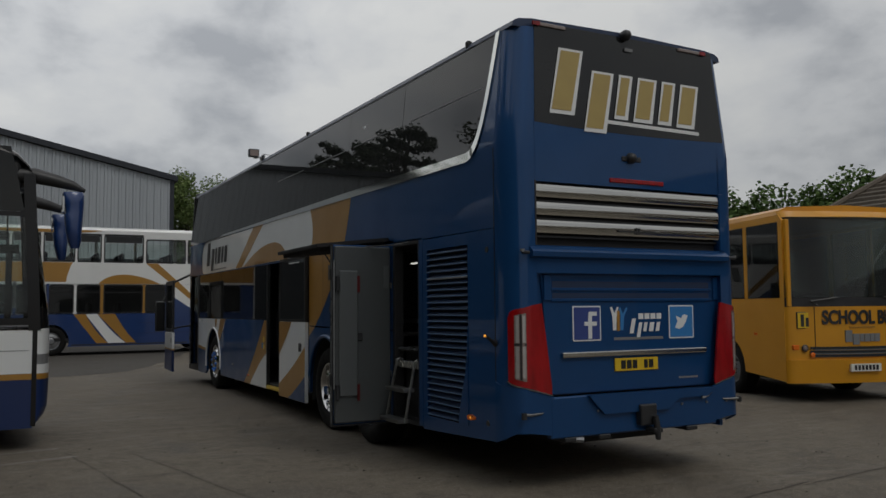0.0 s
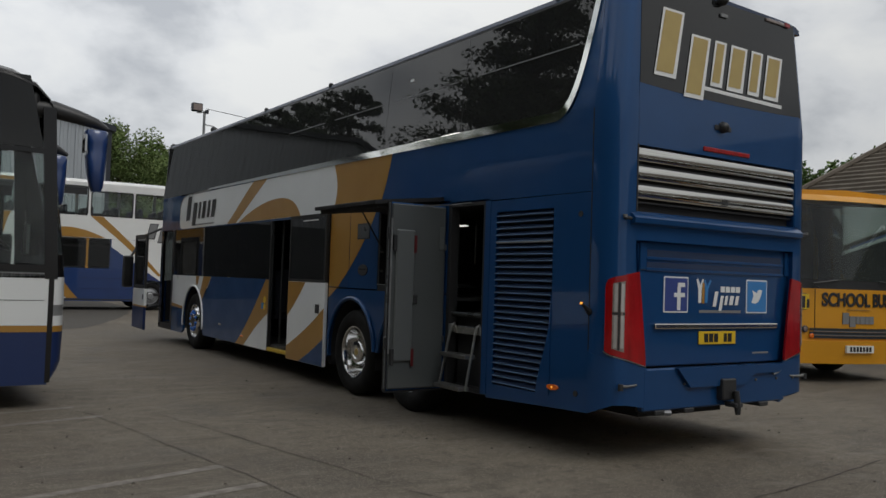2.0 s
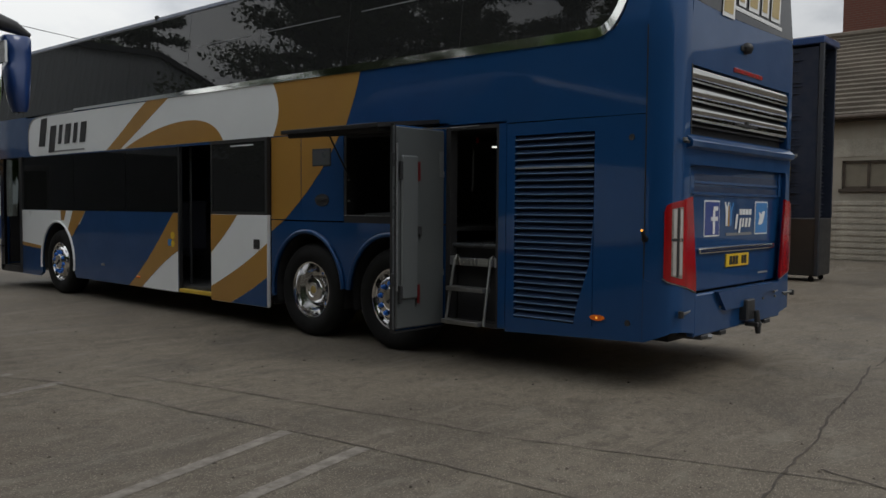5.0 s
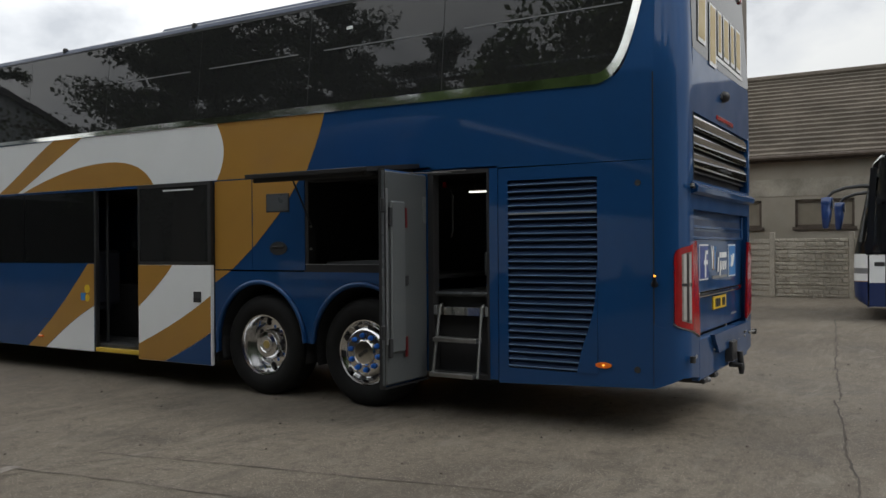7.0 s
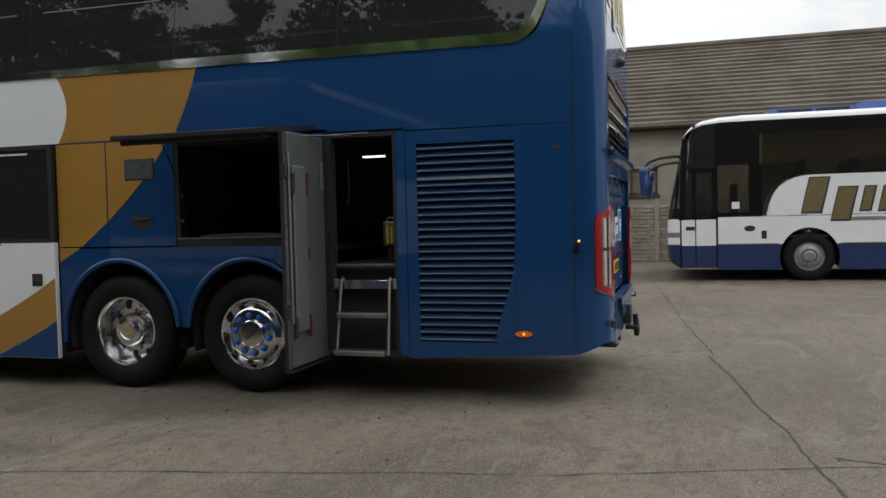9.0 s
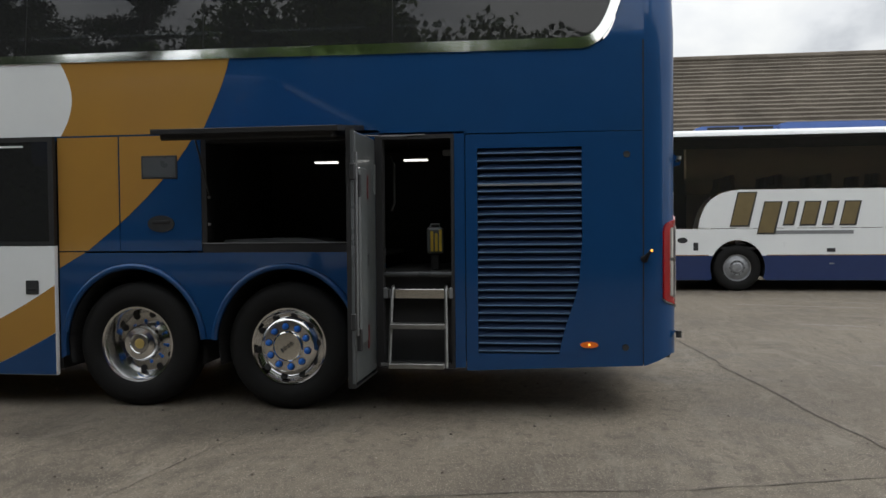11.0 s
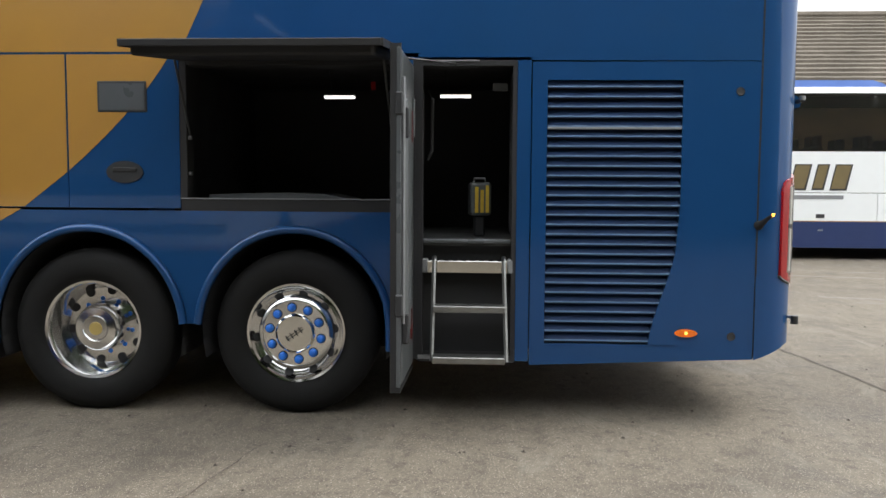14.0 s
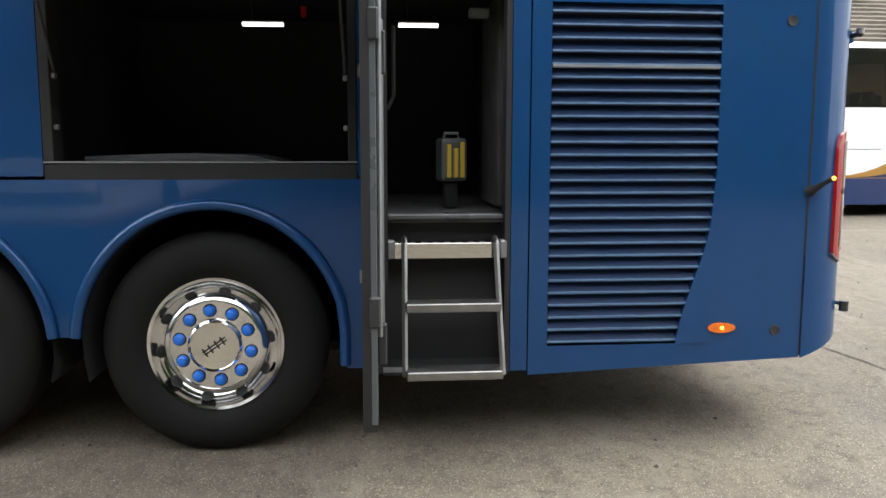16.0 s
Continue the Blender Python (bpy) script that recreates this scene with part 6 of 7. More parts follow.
        for a in range(0, 76, 15):
            pts.append((Wc - r + r * math.sin(radians(a)), y0 + bulge * math.cos(radians(a))))
        pts.append((Wc, y0))
        return pts
    def layer(name, z0, z1, b0, b1, mt, lab=""):
        bm = bmesh.new()
        lo, hi = nose(b0), nose(b1)
        a = [bm.verts.new((x, y, z0)) for x, y in lo]
        b = [bm.verts.new((x, y, z1)) for x, y in hi]
        bm.faces.new(a[::-1])
        bm.faces.new(b)
        for i in range(len(a)):
            bm.faces.new((a[i], a[(i + 1) % len(a)], b[(i + 1) % len(a)], b[i]))
        return p(name, bm, mt, lab, 50)
    layer("front_skirt", 0.26, 0.31, -0.06, 0.08, skirt_mat)
    layer("front_skirt", 0.31, 0.37, 0.08, 0.18, skirt_mat)
    layer("front_skirt", 0.37, 0.46, 0.18, 0.25, skirt_mat)
    layer("front_skirt", 0.46, gold_low - 0.002, 0.25, 0.27, skirt_mat)
    layer("gold_line", gold_low, gold_high, 0.272, 0.272, GOLD)
    layer("front_panel", gold_high, 0.93, 0.27, 0.27, WHITE)
    layer("front_band", 0.93, 1.04, 0.262, 0.262, GREY_TRIM)
    layer("front_panel", 1.04, 1.32, 0.27, 0.26, WHITE)
    layer("front_dash", 1.32, 1.55, 0.26, 0.22, GLOSS_BLACK)
    wsc = bmesh.new()
    lo, hi = nose(0.22)[1:-1], nose(0.05, 11.63)[1:-1]
    a = [wsc.verts.new((x, y, 1.55)) for x, y in lo]
    b = [wsc.verts.new((x, y, 3.03)) for x, y in hi]
    for i in range(len(a) - 1):
        wsc.faces.new((a[i], a[i + 1], b[i + 1], b[i]))
    p("windscreen", wsc, GLASS_PALE if pale else GLASS)
    p("windscreen_top", boxed(0.02, Wc - 0.02, 11.37, 11.54, 2.85, 3.18, 0.03), BLACK)
    # mirrors on swan-neck arms
    fy, fz = (0.0, 0.0) if pale else (0.40, -0.38)
    for x, s in ((0.12, -1), (Wc - 0.12, 1)):
        m = new("mirror")
        m.parent = c
        if pale:
            way = [(x, 11.33, 3.02), (x + 0.02 * s, 11.68, 3.03), (x + 0.05 * s, 11.90, 2.98), (x + 0.08 * s, 12.08, 2.93), (x + 0.09 * s, 12.20, 2.875)]
            thick = [0.095, 0.09, 0.074, 0.055, 0.022]
        else:
            way = [(x, 11.62, 2.66), (x + 0.03 * s, 11.85, 2.68), (x + 0.06 * s, 12.15, 2.65), (x + 0.08 * s, 12.38, 2.57), (x + 0.09 * s, 12.47, 2.46)]
            thick = [0.045, 0.04, 0.035, 0.035, 0.03]
        part("mirror_arm", tube(bmesh.new(), way, thick, 10), BLACK, m, "", 60)
        bm, rings = bmesh.new(), []
        for zz, ya, yb, hx in ((0.0, 11.975, 12.185, 0.10), (-0.02, 11.962, 12.19, 0.115), (-0.13, 11.985, 12.19, 0.12), (-0.24, 12.0, 12.185, 0.115), (-0.26, 11.985, 12.185, 0.12), (-0.45, 12.01, 12.175, 0.115), (-0.58, 12.04, 12.165, 0.10), (-0.63, 12.06, 12.15, 0.07)):
            ym, hy = (ya + yb) / 2, (yb - ya) / 2
            rings.append([bm.verts.new((x + 0.09 * s + hx * math.copysign(abs(math.cos(a)) ** 0.55, math.cos(a)), ym + fy + hy * math.copysign(abs(math.sin(a)) ** 0.75, math.sin(a)), 2.85 + fz + zz)) for a in [math.tau * k / 20 for k in range(20)]])
        for r0, r1 in zip(rings, rings[1:]):
            for k in range(20):
                bm.faces.new((r0[k], r0[(k + 1) % 20], r1[(k + 1) % 20], r1[k]))
        bm.faces.new(rings[0])
        bm.faces.new(rings[-1][::-1])
        part("mirror_housing", bm, BLUE_BUS, m, "glossy deep blue mirror housing", 50)
        part("mirror_glass", boxed(x + 0.09 * s - 0.08, x + 0.09 * s + 0.08, 11.965 + fy, 11.985 + fy, 2.62 + fz, 2.80 + fz), CHROME, m)
    # inside
    p("floor", boxed(0.06, Wc - 0.06, 0.1, 11.7, 0.9, 0.95), MATT_BLACK)
    p("ceiling_lining", boxed(0.05, Wc - 0.05, 0.1, 11.0, 3.28, 3.33), GREY_TRIM)
    p("underbody", boxed(0.5, Wc - 0.5, 0.2, 11.6, 0.3, 0.9), MATT_BLACK)
    p("rear_panel", boxed(0.0, Wc, -0.05, 0.02, 0.3, 3.45, 0.03), WHITE)
    for y in range(1, 10):
        for x in (0.6, Wc - 0.6):
            st = p("seat", boxed(x - 0.45, x + 0.45, y + 0.2, y + 0.36, 1.0, 2.30, 0.06, 2), COACH_SEAT)
            for dx in (-0.22, 0.22):
                part("headrest", boxed(x + dx - 0.15, x + dx + 0.15, y + 0.21, y + 0.32, 2.28, 2.52, 0.04, 2), COACH_SEAT, st)
    p("driver_seat", boxed(Wc - 0.95, Wc - 0.45, 10.5, 10.65, 1.0, 2.1, 0.05), SEAT)
    p("steering_wheel", tube(bmesh.new(), [(Wc - 0.7 + 0.24 * math.cos(math.tau * k / 20), 11.28 + 0.12 * math.sin(math.tau * k / 20), 1.68 + 0.2 * math.sin(math.tau * k / 20) * -0.45) for k in range(21)], 0.016, 6, False), BLACK)
    p("dash_screen", boxed(Wc - 0.5, Wc - 0.2, 11.5, 11.53, 1.55, 1.85), GREY_TRIM)
    return c


touring_coach("white coach with navy skirt and gold lettering, parked by the fence", pose(12.08, -12.25, 0))
touring_coach("white and blue coach with black cab surround and swan-neck mirrors", pose(-15.02, 6.93, 0, 0, 0, -90))


def school_bus():
    """A yellow midibus: offside at x = Wb, front at y = Lb."""
    Lb, Wb = 8.0, 2.40
    ang = -107.5
    c = thing("school_bus", "yellow school midibus with black window surrounds", "bus", at=Matrix.Translation((7.05, 2.95, 0)) @ pose(0, 0, 0, 0, 0, ang - 90) @ Matrix.Translation((-Wb, -Lb, 0)))
    def p(name, bm, mt, lab="", smooth=None, parent=None):
        return part(name, bm, mt, parent or c, lab, smooth)
    def plate(name, pts, X, sgn, mt, depth=0.04):
        return p(name, extrude_poly(bmesh.new(), pts, lambda y, z, d: (X + d * sgn, y, z), depth), mt)
    for X, sgn in ((Wb, -1), (0.0, 1)):
        cut = [(6.15 + 0.48 * math.cos(radians(a)), 0.42 + 0.52 * math.sin(radians(a))) for a in range(190, -11, -12)]
        plate("side_panel", [(0, 0.32), *cut, (7.8, 0.32), (7.8, 1.46), (0, 1.46)], X, sgn, SCHOOL)
        plate("cant_panel", [(0, 2.84), (7.8, 2.84), (7.72, 2.93), (0, 2.93)], X, sgn, SCHOOL)
        for y0, y1, zb in ((6.80, 7.70, 1.62), (5.7, 6.68, 1.64), (4.3, 5.6, 1.64), (2.9, 4.2, 1.64), (1.5, 2.8, 1.64)):
            plate("window", [(y0, zb), (y1, zb), (y1, 2.82), (y0, 2.82)], X + 0.004 * -sgn, sgn, GLASS, 0.01)
            plate("window_frame", [(y1, 1.60), (y1 + 0.1, 1.60), (y1 + 0.1, 2.84), (y1, 2.84)], X, sgn, SCHOOL)
        plate("window_frame", [(0, 1.46), (7.8, 1.46), (7.8, 1.62), (0, 1.62)], X, sgn, SCHOOL)
        plate("window_frame", [(0, 2.815), (7.72, 2.815), (7.72, 2.842), (0, 2.842)], X, sgn, SCHOOL)
        simple_wheel(c, X + 0.03 * sgn, 6.15, 0.42, -sgn)
        simple_wheel(c, X + 0.03 * sgn, 1.7, 0.42, -sgn)
        plate("marker_lamp", [(6.95, 1.02), (7.03, 1.02), (7.03, 1.06), (6.95, 1.06)], X - 0.012 * sgn * 1, sgn, AMBER, 0.012)
    sect = [(0.0, 2.90), (0.03, 3.0), (0.18, 3.06), (Wb / 2, 3.10), (Wb - 0.18, 3.06), (Wb - 0.03, 3.0), (Wb, 2.90)]
    p("roof", extrude_poly(bmesh.new(), sect, lambda x, z, d: (x, d, z), 7.7), SCHOOL, smooth=40)
    # front: bowed layers
    def bow(b, y0=7.78, r=0.28):
        pts = [(0.0, y0)]
        for a in range(18, 91, 18):
            pts.append((r - r * math.cos(radians(a)), y0 + 0.10 * math.sin(radians(a))))
        for k in range(1, 8):
            u = k / 8
            pts.append((r + (Wb - 2 * r) * u, y0 + 0.10 + b * math.sin(math.pi * u)))
        for a in range(0, 73, 18):
            pts.append((Wb - r + r * math.sin(radians(a)), y0 + 0.10 * math.cos(radians(a))))
        pts.append((Wb, y0))
        return pts
    def layer(name, z0, z1, b0, b1, mt, y0=7.78, y1=7.78):
        bm = bmesh.new()
        a = [bm.verts.new((x, y, z0)) for x, y in bow(b0, y0)]
        b = [bm.verts.new((x, y, z1)) for x, y in bow(b1, y1)]
        bm.faces.new(a[::-1])
        bm.faces.new(b)
        for i in range(len(a)):
            bm.faces.new((a[i], a[(i + 1) % len(a)], b[(i + 1) % len(a)], b[i]))
        return p(name, bm, mt, "", 50)
    layer("bumper", 0.30, 0.66, 0.10, 0.12, SCHOOL, 7.80, 7.82)
    layer("front_panel", 0.66, 1.48, 0.12, 0.12, SCHOOL)
    layer("windscreen_base", 1.48, 1.62, 0.12, 0.12, BLACK)
    layer("windscreen", 1.62, 2.89, 0.12, 0.08, SCREEN, 7.785, 7.70)
    layer("front_cap", 2.89, 2.99, 0.08, 0.04, SCHOOL, 7.72, 7.66)
    for x in (0.03, Wb - 0.10):
        p("screen_post", boxed(x, x + 0.07, 7.66, 7.86, 1.48, 2.85, 0.01), SCHOOL)
    yf = lambda x: 7.88 + 0.12 * math.sin(math.pi * min(1, max(0, (x - 0.28) / (Wb - 0.56)))) + 0.006
    # lettering: words read from the offside
    cu = bpy.data.curves.new("lettering", "FONT")
    cu.body, cu.size, cu.extrude, cu.align_x, cu.offset = "SCHOOL BUS", 0.29, 0.006, "CENTER", 0.009
    tmp = new("lettering_source", cu)
    me = bpy.data.meshes.new_from_object(tmp.evaluated_get(bpy.context.evaluated_depsgraph_get()))
    bpy.data.objects.remove(tmp)
    me.materials.clear()
    me.materials.append(BLACK)
    for v in me.vertices:
        v.co.x *= 0.745
    t = new("lettering", me)
    t.parent = c
    for v in me.vertices:
        x = Wb / 2 - v.co.x
        v.co = Vector((x, yf(x) + v.co.z + 0.004, 1.215 + v.co.y))
    t["label"] = "black lettering that reads SCHOOL BUS"
    for u0, u1, v0, v1 in word(0.0, 0.62, 0.0, 0.20):
        x = Wb / 2 + 0.31 - (u0 + u1) / 2
        p("trade_name", boxed(x - (u1 - u0) / 2, x + (u1 - u0) / 2, yf(x) - 0.01, yf(x) + 0.006, 0.93 + v0 * 0.9, 0.93 + v1 * 0.9), GREY_TRIM)
    p("small_print_bar", boxed(Wb / 2 - 0.22, Wb / 2 + 0.22, 7.9, yf(Wb / 2) + 0.002, 1.15, 1.165), GOLD)
    for x in (Wb - 0.28, 0.28):
        s = p("sign", boxed(x - 0.125, x + 0.125, 7.84, yf(x) + 0.004, 1.14, 1.40, 0.01), BLACK, "square yellow sign with black figures as plain shapes")
        part("sign_field", boxed(x - 0.113, x + 0.113, 7.85, yf(x) + 0.008, 1.152, 1.388), PLATE, s)
        part("sign_shape", boxed(x + 0.005, x + 0.065, 7.85, yf(x) + 0.012, 1.17, 1.36, 0.004), BLACK, s)
        part("sign_shape", boxed(x - 0.075, x - 0.02, 7.85, yf(x) + 0.012, 1.17, 1.31, 0.004), BLACK, s)
    for x in (Wb - 0.44, 0.44):
        p("panel_seam", boxed(x - 0.004, x + 0.004, 7.9, yf(x) + 0.001, 0.86, 1.47), SEAL)
    for z in (0.70, 0.76, 0.82):
        bm = bmesh.new()
        xs = [0.35 + (Wb - 0.7) * k / 12 for k in range(13)]
        rows = [[bm.verts.new((x, yf(x) + 0.012 - q, z + dz)) for q, dz in ((0, 0), (0, 0.04), (0.03, 0.04), (0.03, 0))] for x in xs]
        for r0, r1 in zip(rows, rows[1:]):
            for k in range(4):
                bm.faces.new((r0[k], r0[(k + 1) % 4], r1[(k + 1) % 4], r1[k]))
        p("grille_slat", bm, BLACK)
    for z in (0.746, 0.806):
        bm = bmesh.new()
        xs = [0.42 + (Wb - 0.84) * k / 12 for k in range(13)]
        rows = [[bm.verts.new((x, yf(x) + 0.010 - q, z + dz)) for q, dz in ((0, 0), (0, 0.012), (0.02, 0.012), (0.02, 0))] for x in xs]
        for r0, r1 in zip(rows, rows[1:]):
            for k in range(4):
                bm.faces.new((r0[k], r0[(k + 1) % 4], r1[(k + 1) % 4], r1[k]))
        p("grille_strip", bm, GREY_TRIM)
    pl = p("number_plate", boxed(Wb / 2 - 0.26, Wb / 2 + 0.26, 7.95, 8.055, 0.48, 0.595), PLATE_WHITE)
    for k in range(7):
        part("plate_bar", boxed(Wb / 2 - 0.21 + k * 0.062, Wb / 2 - 0.17 + k * 0.062, 8.055, 8.059, 0.50, 0.575), SEAL, pl)
    for x in (Wb - 0.25, 0.25):
        e = 1 if x > 1 else -1
        xc = Wb if x > 1 else 0.0
        p("turn_lamp", boxed(min(xc - 0.19 * e, xc - 0.08 * e), max(xc - 0.19 * e, xc - 0.08 * e), 7.80, 7.882, 0.815, 0.89, 0.006), AMBER)
        hl = p("headlamp", lathe(bmesh.new(), [(0.052, 0.0), (0.056, 0.02), (0.048, 0.026)], (xc - 0.27 * e, 7.885, 0.84), "y", 18), BLACK)
        part("lens", lathe(bmesh.new(), [(0.040, 0.0), (0.036, 0.032), (0.015, 0.037)], (xc - 0.27 * e, 7.885, 0.84), "y", 18), CLEAR_LENS, hl)
        p("fog_lamp", lathe(bmesh.new(), [(0.038, 0.0), (0.04, 0.02), (0.02, 0.028)], (xc - 0.38 * e, 7.91, 0.735), "y", 18), AMBER)
        p("wiper", tube(bmesh.new(), [(x - 0.2, 7.98, 1.50), (x - 0.1, 7.97, 1.56), (x - 0.55 if x > 1 else x + 0.55, 7.99, 1.62)], 0.015, 6), BLACK)
    p("floor", boxed(0.05, Wb - 0.05, 0.1, 7.7, 0.55, 0.6), MATT_BLACK)
    p("underbody", boxed(0.4, Wb - 0.4, 0.2, 7.7, 0.28, 0.6), MATT_BLACK)
    p("rear_panel", boxed(0, Wb, -0.04, 0.02, 0.35, 2.95), SCHOOL)
    for y in (1.6, 2.6, 3.6, 4.6, 5.4):
        for x in (0.5, Wb - 0.5):
            p("seat", boxed(x - 0.4, x + 0.4, y, y + 0.14, 0.7, 1.75, 0.04), SEAT)
    p("driver_seat", boxed(Wb - 0.85, Wb - 0.4, 6.5, 6.64, 0.8, 1.9, 0.05), SEAT)
    p("steering_wheel", tube(bmesh.new(), [(Wb - 0.62 + 0.22 * math.cos(math.tau * k / 20), 7.30 + 0.1 * math.sin(math.tau * k / 20), 1.52 - 0.1 * math.sin(math.tau * k / 20)) for k in range(21)], 0.016, 6, False), BLACK)


school_bus()


def double_decker():
    """A white and blue double-deck service bus seen on its offside; front at local y = Ld."""
    Ld, Wd = 9.6, 2.5
    c = thing("double_decker_bus", "white and blue double-deck bus with gold swooshes", "bus", at=pose(-4.70, 27.64, 0, 0, 0, -90))
    X = Wd
    def p(name, bm, mt, lab="", smooth=None, parent=None):
        return part(name, bm, mt, parent or c, lab, smooth)
    def plate(name, pts, mt, x=0.0, depth=0.04):
        return p(name, extrude_poly(bmesh.new(), pts, lambda y, z, d: (X + x - d, y, z), depth), mt)
    WRr, WFr = 2.52, 7.62
    def arch(cy):
        return [(cy + 0.56 * math.cos(radians(a)), 0.5 + 0.56 * math.sin(radians(a))) for a in range(200, -21, -10)]
    plate("lower_side", [(0, 0.33), *arch(WRr), *arch(WFr), (Ld - 0.25, 0.33), (Ld - 0.25, 1.42), (0, 1.42)], BLUE_BUS)
    plate("lower_edge", [(WRr + 0.62, 0.34), (WFr - 0.62, 0.34), (WFr - 0.62, 0.38), (WRr + 0.62, 0.38)], BLACK, 0.004)
    plate("mid_band", [(0, 2.44), (Ld - 0.2, 2.44), (Ld - 0.2, 3.19), (0, 3.19)], CREAM)
    plate("cant_band", [(0, 4.19), (5.49, 4.19), (5.49, 4.06), (Ld - 0.35, 4.06), (Ld - 0.4, 4.31), (0, 4.31)], CREAM)
    lower_w = ((0.5, 1.35), (1.45, 2.35), (2.44, 3.20), (3.30, 4.04), (4.157, 5.44), (5.53, 6.21))
    upper_w = ((0.35, 1.2), (1.3, 2.15), (2.24, 3.215), (3.30, 4.055), (4.146, 5.447), (5.54, 6.905), (6.98, 8.2), (8.3, 9.25))
    for wins, z0, z1, tone in ((lower_w, 1.42, 2.44, GLASS), (upper_w[:5], 3.19, 4.19, GLASS_PALE), (upper_w[5:], 3.19, 4.06, GLASS_PALE)):
        edges = [0.0 if wins[0][0] < 1 else 5.49] + [v for w in wins for v in w] + [5.49 if wins is not lower_w and z1 > 4.1 else Ld - 0.3]
        for a, b in zip(edges[::2], edges[1::2]):
            if b > a:
                mt = CREAM if z0 > 3 or 3 < a < 3.3 else GOLD if 3.3 < a < 6 else BLUE_BUS
                plate("window_pillar", [(a, z0), (b, z0), (b, z1), (a, z1)], mt)
        for a, b in wins:
            f = p("window", ring_plate(round_rect(a - 0.01, b + 0.01, z0 + 0.02, z1 - 0.02, 0.09), round_rect(a + 0.03, b - 0.03, z0 + 0.06, z1 - 0.06, 0.07), lambda y, z, d: (X + 0.006 - d, y, z), 0.03), SEAL)
            part("pane", extrude_poly(bmesh.new(), round_rect(a + 0.03, b - 0.03, z0 + 0.06, z1 - 0.06, 0.07), lambda y, z, d: (X + 0.008 - d, y, z), 0.004), tone, f)
            if z1 > 4.1 or z0 < 2:
                part("vent_bar", boxed(X + 0.006, X + 0.012, a + 0.05, b - 0.05, z1 - 0.30, z1 - 0.27), SEAL, f)
            if z1 > 4.1:
                part("vent_pane", boxed(X + 0.009, X + 0.013, a + 0.05, b - 0.05, z1 - 0.27, z1 - 0.07), REAR_GLASS, f)
    # livery
    def paint(pts, mt, x=0.004):
        p("livery_panel", extrude_poly(bmesh.new(), pts, lambda y, z, d: (X + x - d, y, z), 0.003), mt)
    paint([(0.0, 2.51), (2.95, 2.51), *bez((2.95, 2.51), (3.0, 2.8), (3.05, 3.0), (3.15, 3.18), 5), (0.0, 3.18)], GOLD)
    paint([(0.0, 4.20), (3.2, 4.20), *bez((3.2, 4.20), (3.6, 4.22), (3.9, 4.26), (4.1, 4.305), 5)[1:], (0.0, 4.305)], GOLD)
    paint([*bez((3.97, 2.45), (4.35, 2.88), (5.1, 2.90), (6.05, 2.45), 12)], GOLD)
    paint([(5.54, 3.185), (5.94, 3.185), (6.76, 2.45), (6.44, 2.45)], GOLD)
    paint([(6.25, 2.435), (Ld - 0.3, 2.435), (Ld - 0.3, 1.05), (7.9, 1.05), (7.29, 1.46), (6.25, 2.16)], CREAM, 0.005)
    paint([(6.44, 2.45), (6.76, 2.45), (7.60, 1.62), (7.98, 1.2), (7.86, 1.2), (7.36, 1.66)], GOLD, 0.007)
    paint([(3.2, 1.41), (3.58, 1.41), *bez((3.58, 1.41), (3.76, 1.05), (4.0, 0.7), (4.33, 0.40), 6), (3.95, 0.40)], GOLD)
    paint([(3.58, 1.41), (3.96, 1.41), *bez((3.96, 1.41), (4.22, 1.05), (4.5, 0.7), (4.90, 0.40), 6), (4.33, 0.40)], CREAM, 0.005)
    paint([(3.96, 1.41), (4.54, 1.41), *bez((4.54, 1.41), (4.75, 1.0), (4.95, 0.7), (5.25, 0.40), 6), (4.90, 0.40)], GOLD, 0.006)
    for z in (0.72, 1.08):
        plate("panel_rib", [(5.3, z), (7.2, z), (7.2, z + 0.015), (5.3, z + 0.015)], SKIRT_NAVY, 0.010, 0.012)
    word_slabs(c, "trade_name", word(0.0, 1.9, 0.0, 0.5), lambda u, v, d: (X + 0.004 + d, 7.37 + u, 2.53 + v), GREY_TRIM, BLACK)
    p("front_end", boxed(0.0, Wd, Ld - 0.35, Ld, 0.35, 4.31, 0.12, 3), CREAM, "", 40)
    p("rear_end", boxed(0.0, Wd, -0.05, 0.05, 0.4, 4.31, 0.04), CREAM)
    sect = [(0.0, 4.29), (0.05, 4.38), (0.3, 4.44), (Wd / 2, 4.46), (Wd - 0.3, 4.44), (Wd - 0.05, 4.38), (Wd, 4.29)]
    p("roof", extrude_poly(bmesh.new(), sect, lambda x, z, d: (x, d, z), Ld - 0.1), CREAM, smooth=40)
    p("far_side", boxed(0.0, 0.04, 0.0, Ld - 0.2, 0.35, 3.20), CREAM)
    for a, b in upper_w:
        p("far_window", boxed(0.0, 0.01, a, b, 3.2, 4.04), GLASS_PALE)
        p("far_pillar", boxed(0.0, 0.04, b, b + 0.10, 3.2, 4.3), CREAM)
    p("deck", boxed(0.05, Wd - 0.05, 0.1, Ld - 0.4, 2.30, 2.36), MATT_BLACK)
    p("floor", boxed(0.05, Wd - 0.05, 0.1, Ld - 0.4, 0.5, 0.6), MATT_BLACK)
    for i in range(10):
        for x in (0.6, Wd - 0.6):
            p("seat", boxed(x - 0.42, x + 0.42, 0.6 + i * 0.82, 0.74 + i * 0.82, 2.6, 3.55, 0.06), SEAT)
    for i in range(5):
        p("seat", boxed(Wd - 1.0, Wd - 0.2, 0.8 + i * 0.95, 0.95 + i * 0.95, 0.9, 1.8, 0.06), SEAT)
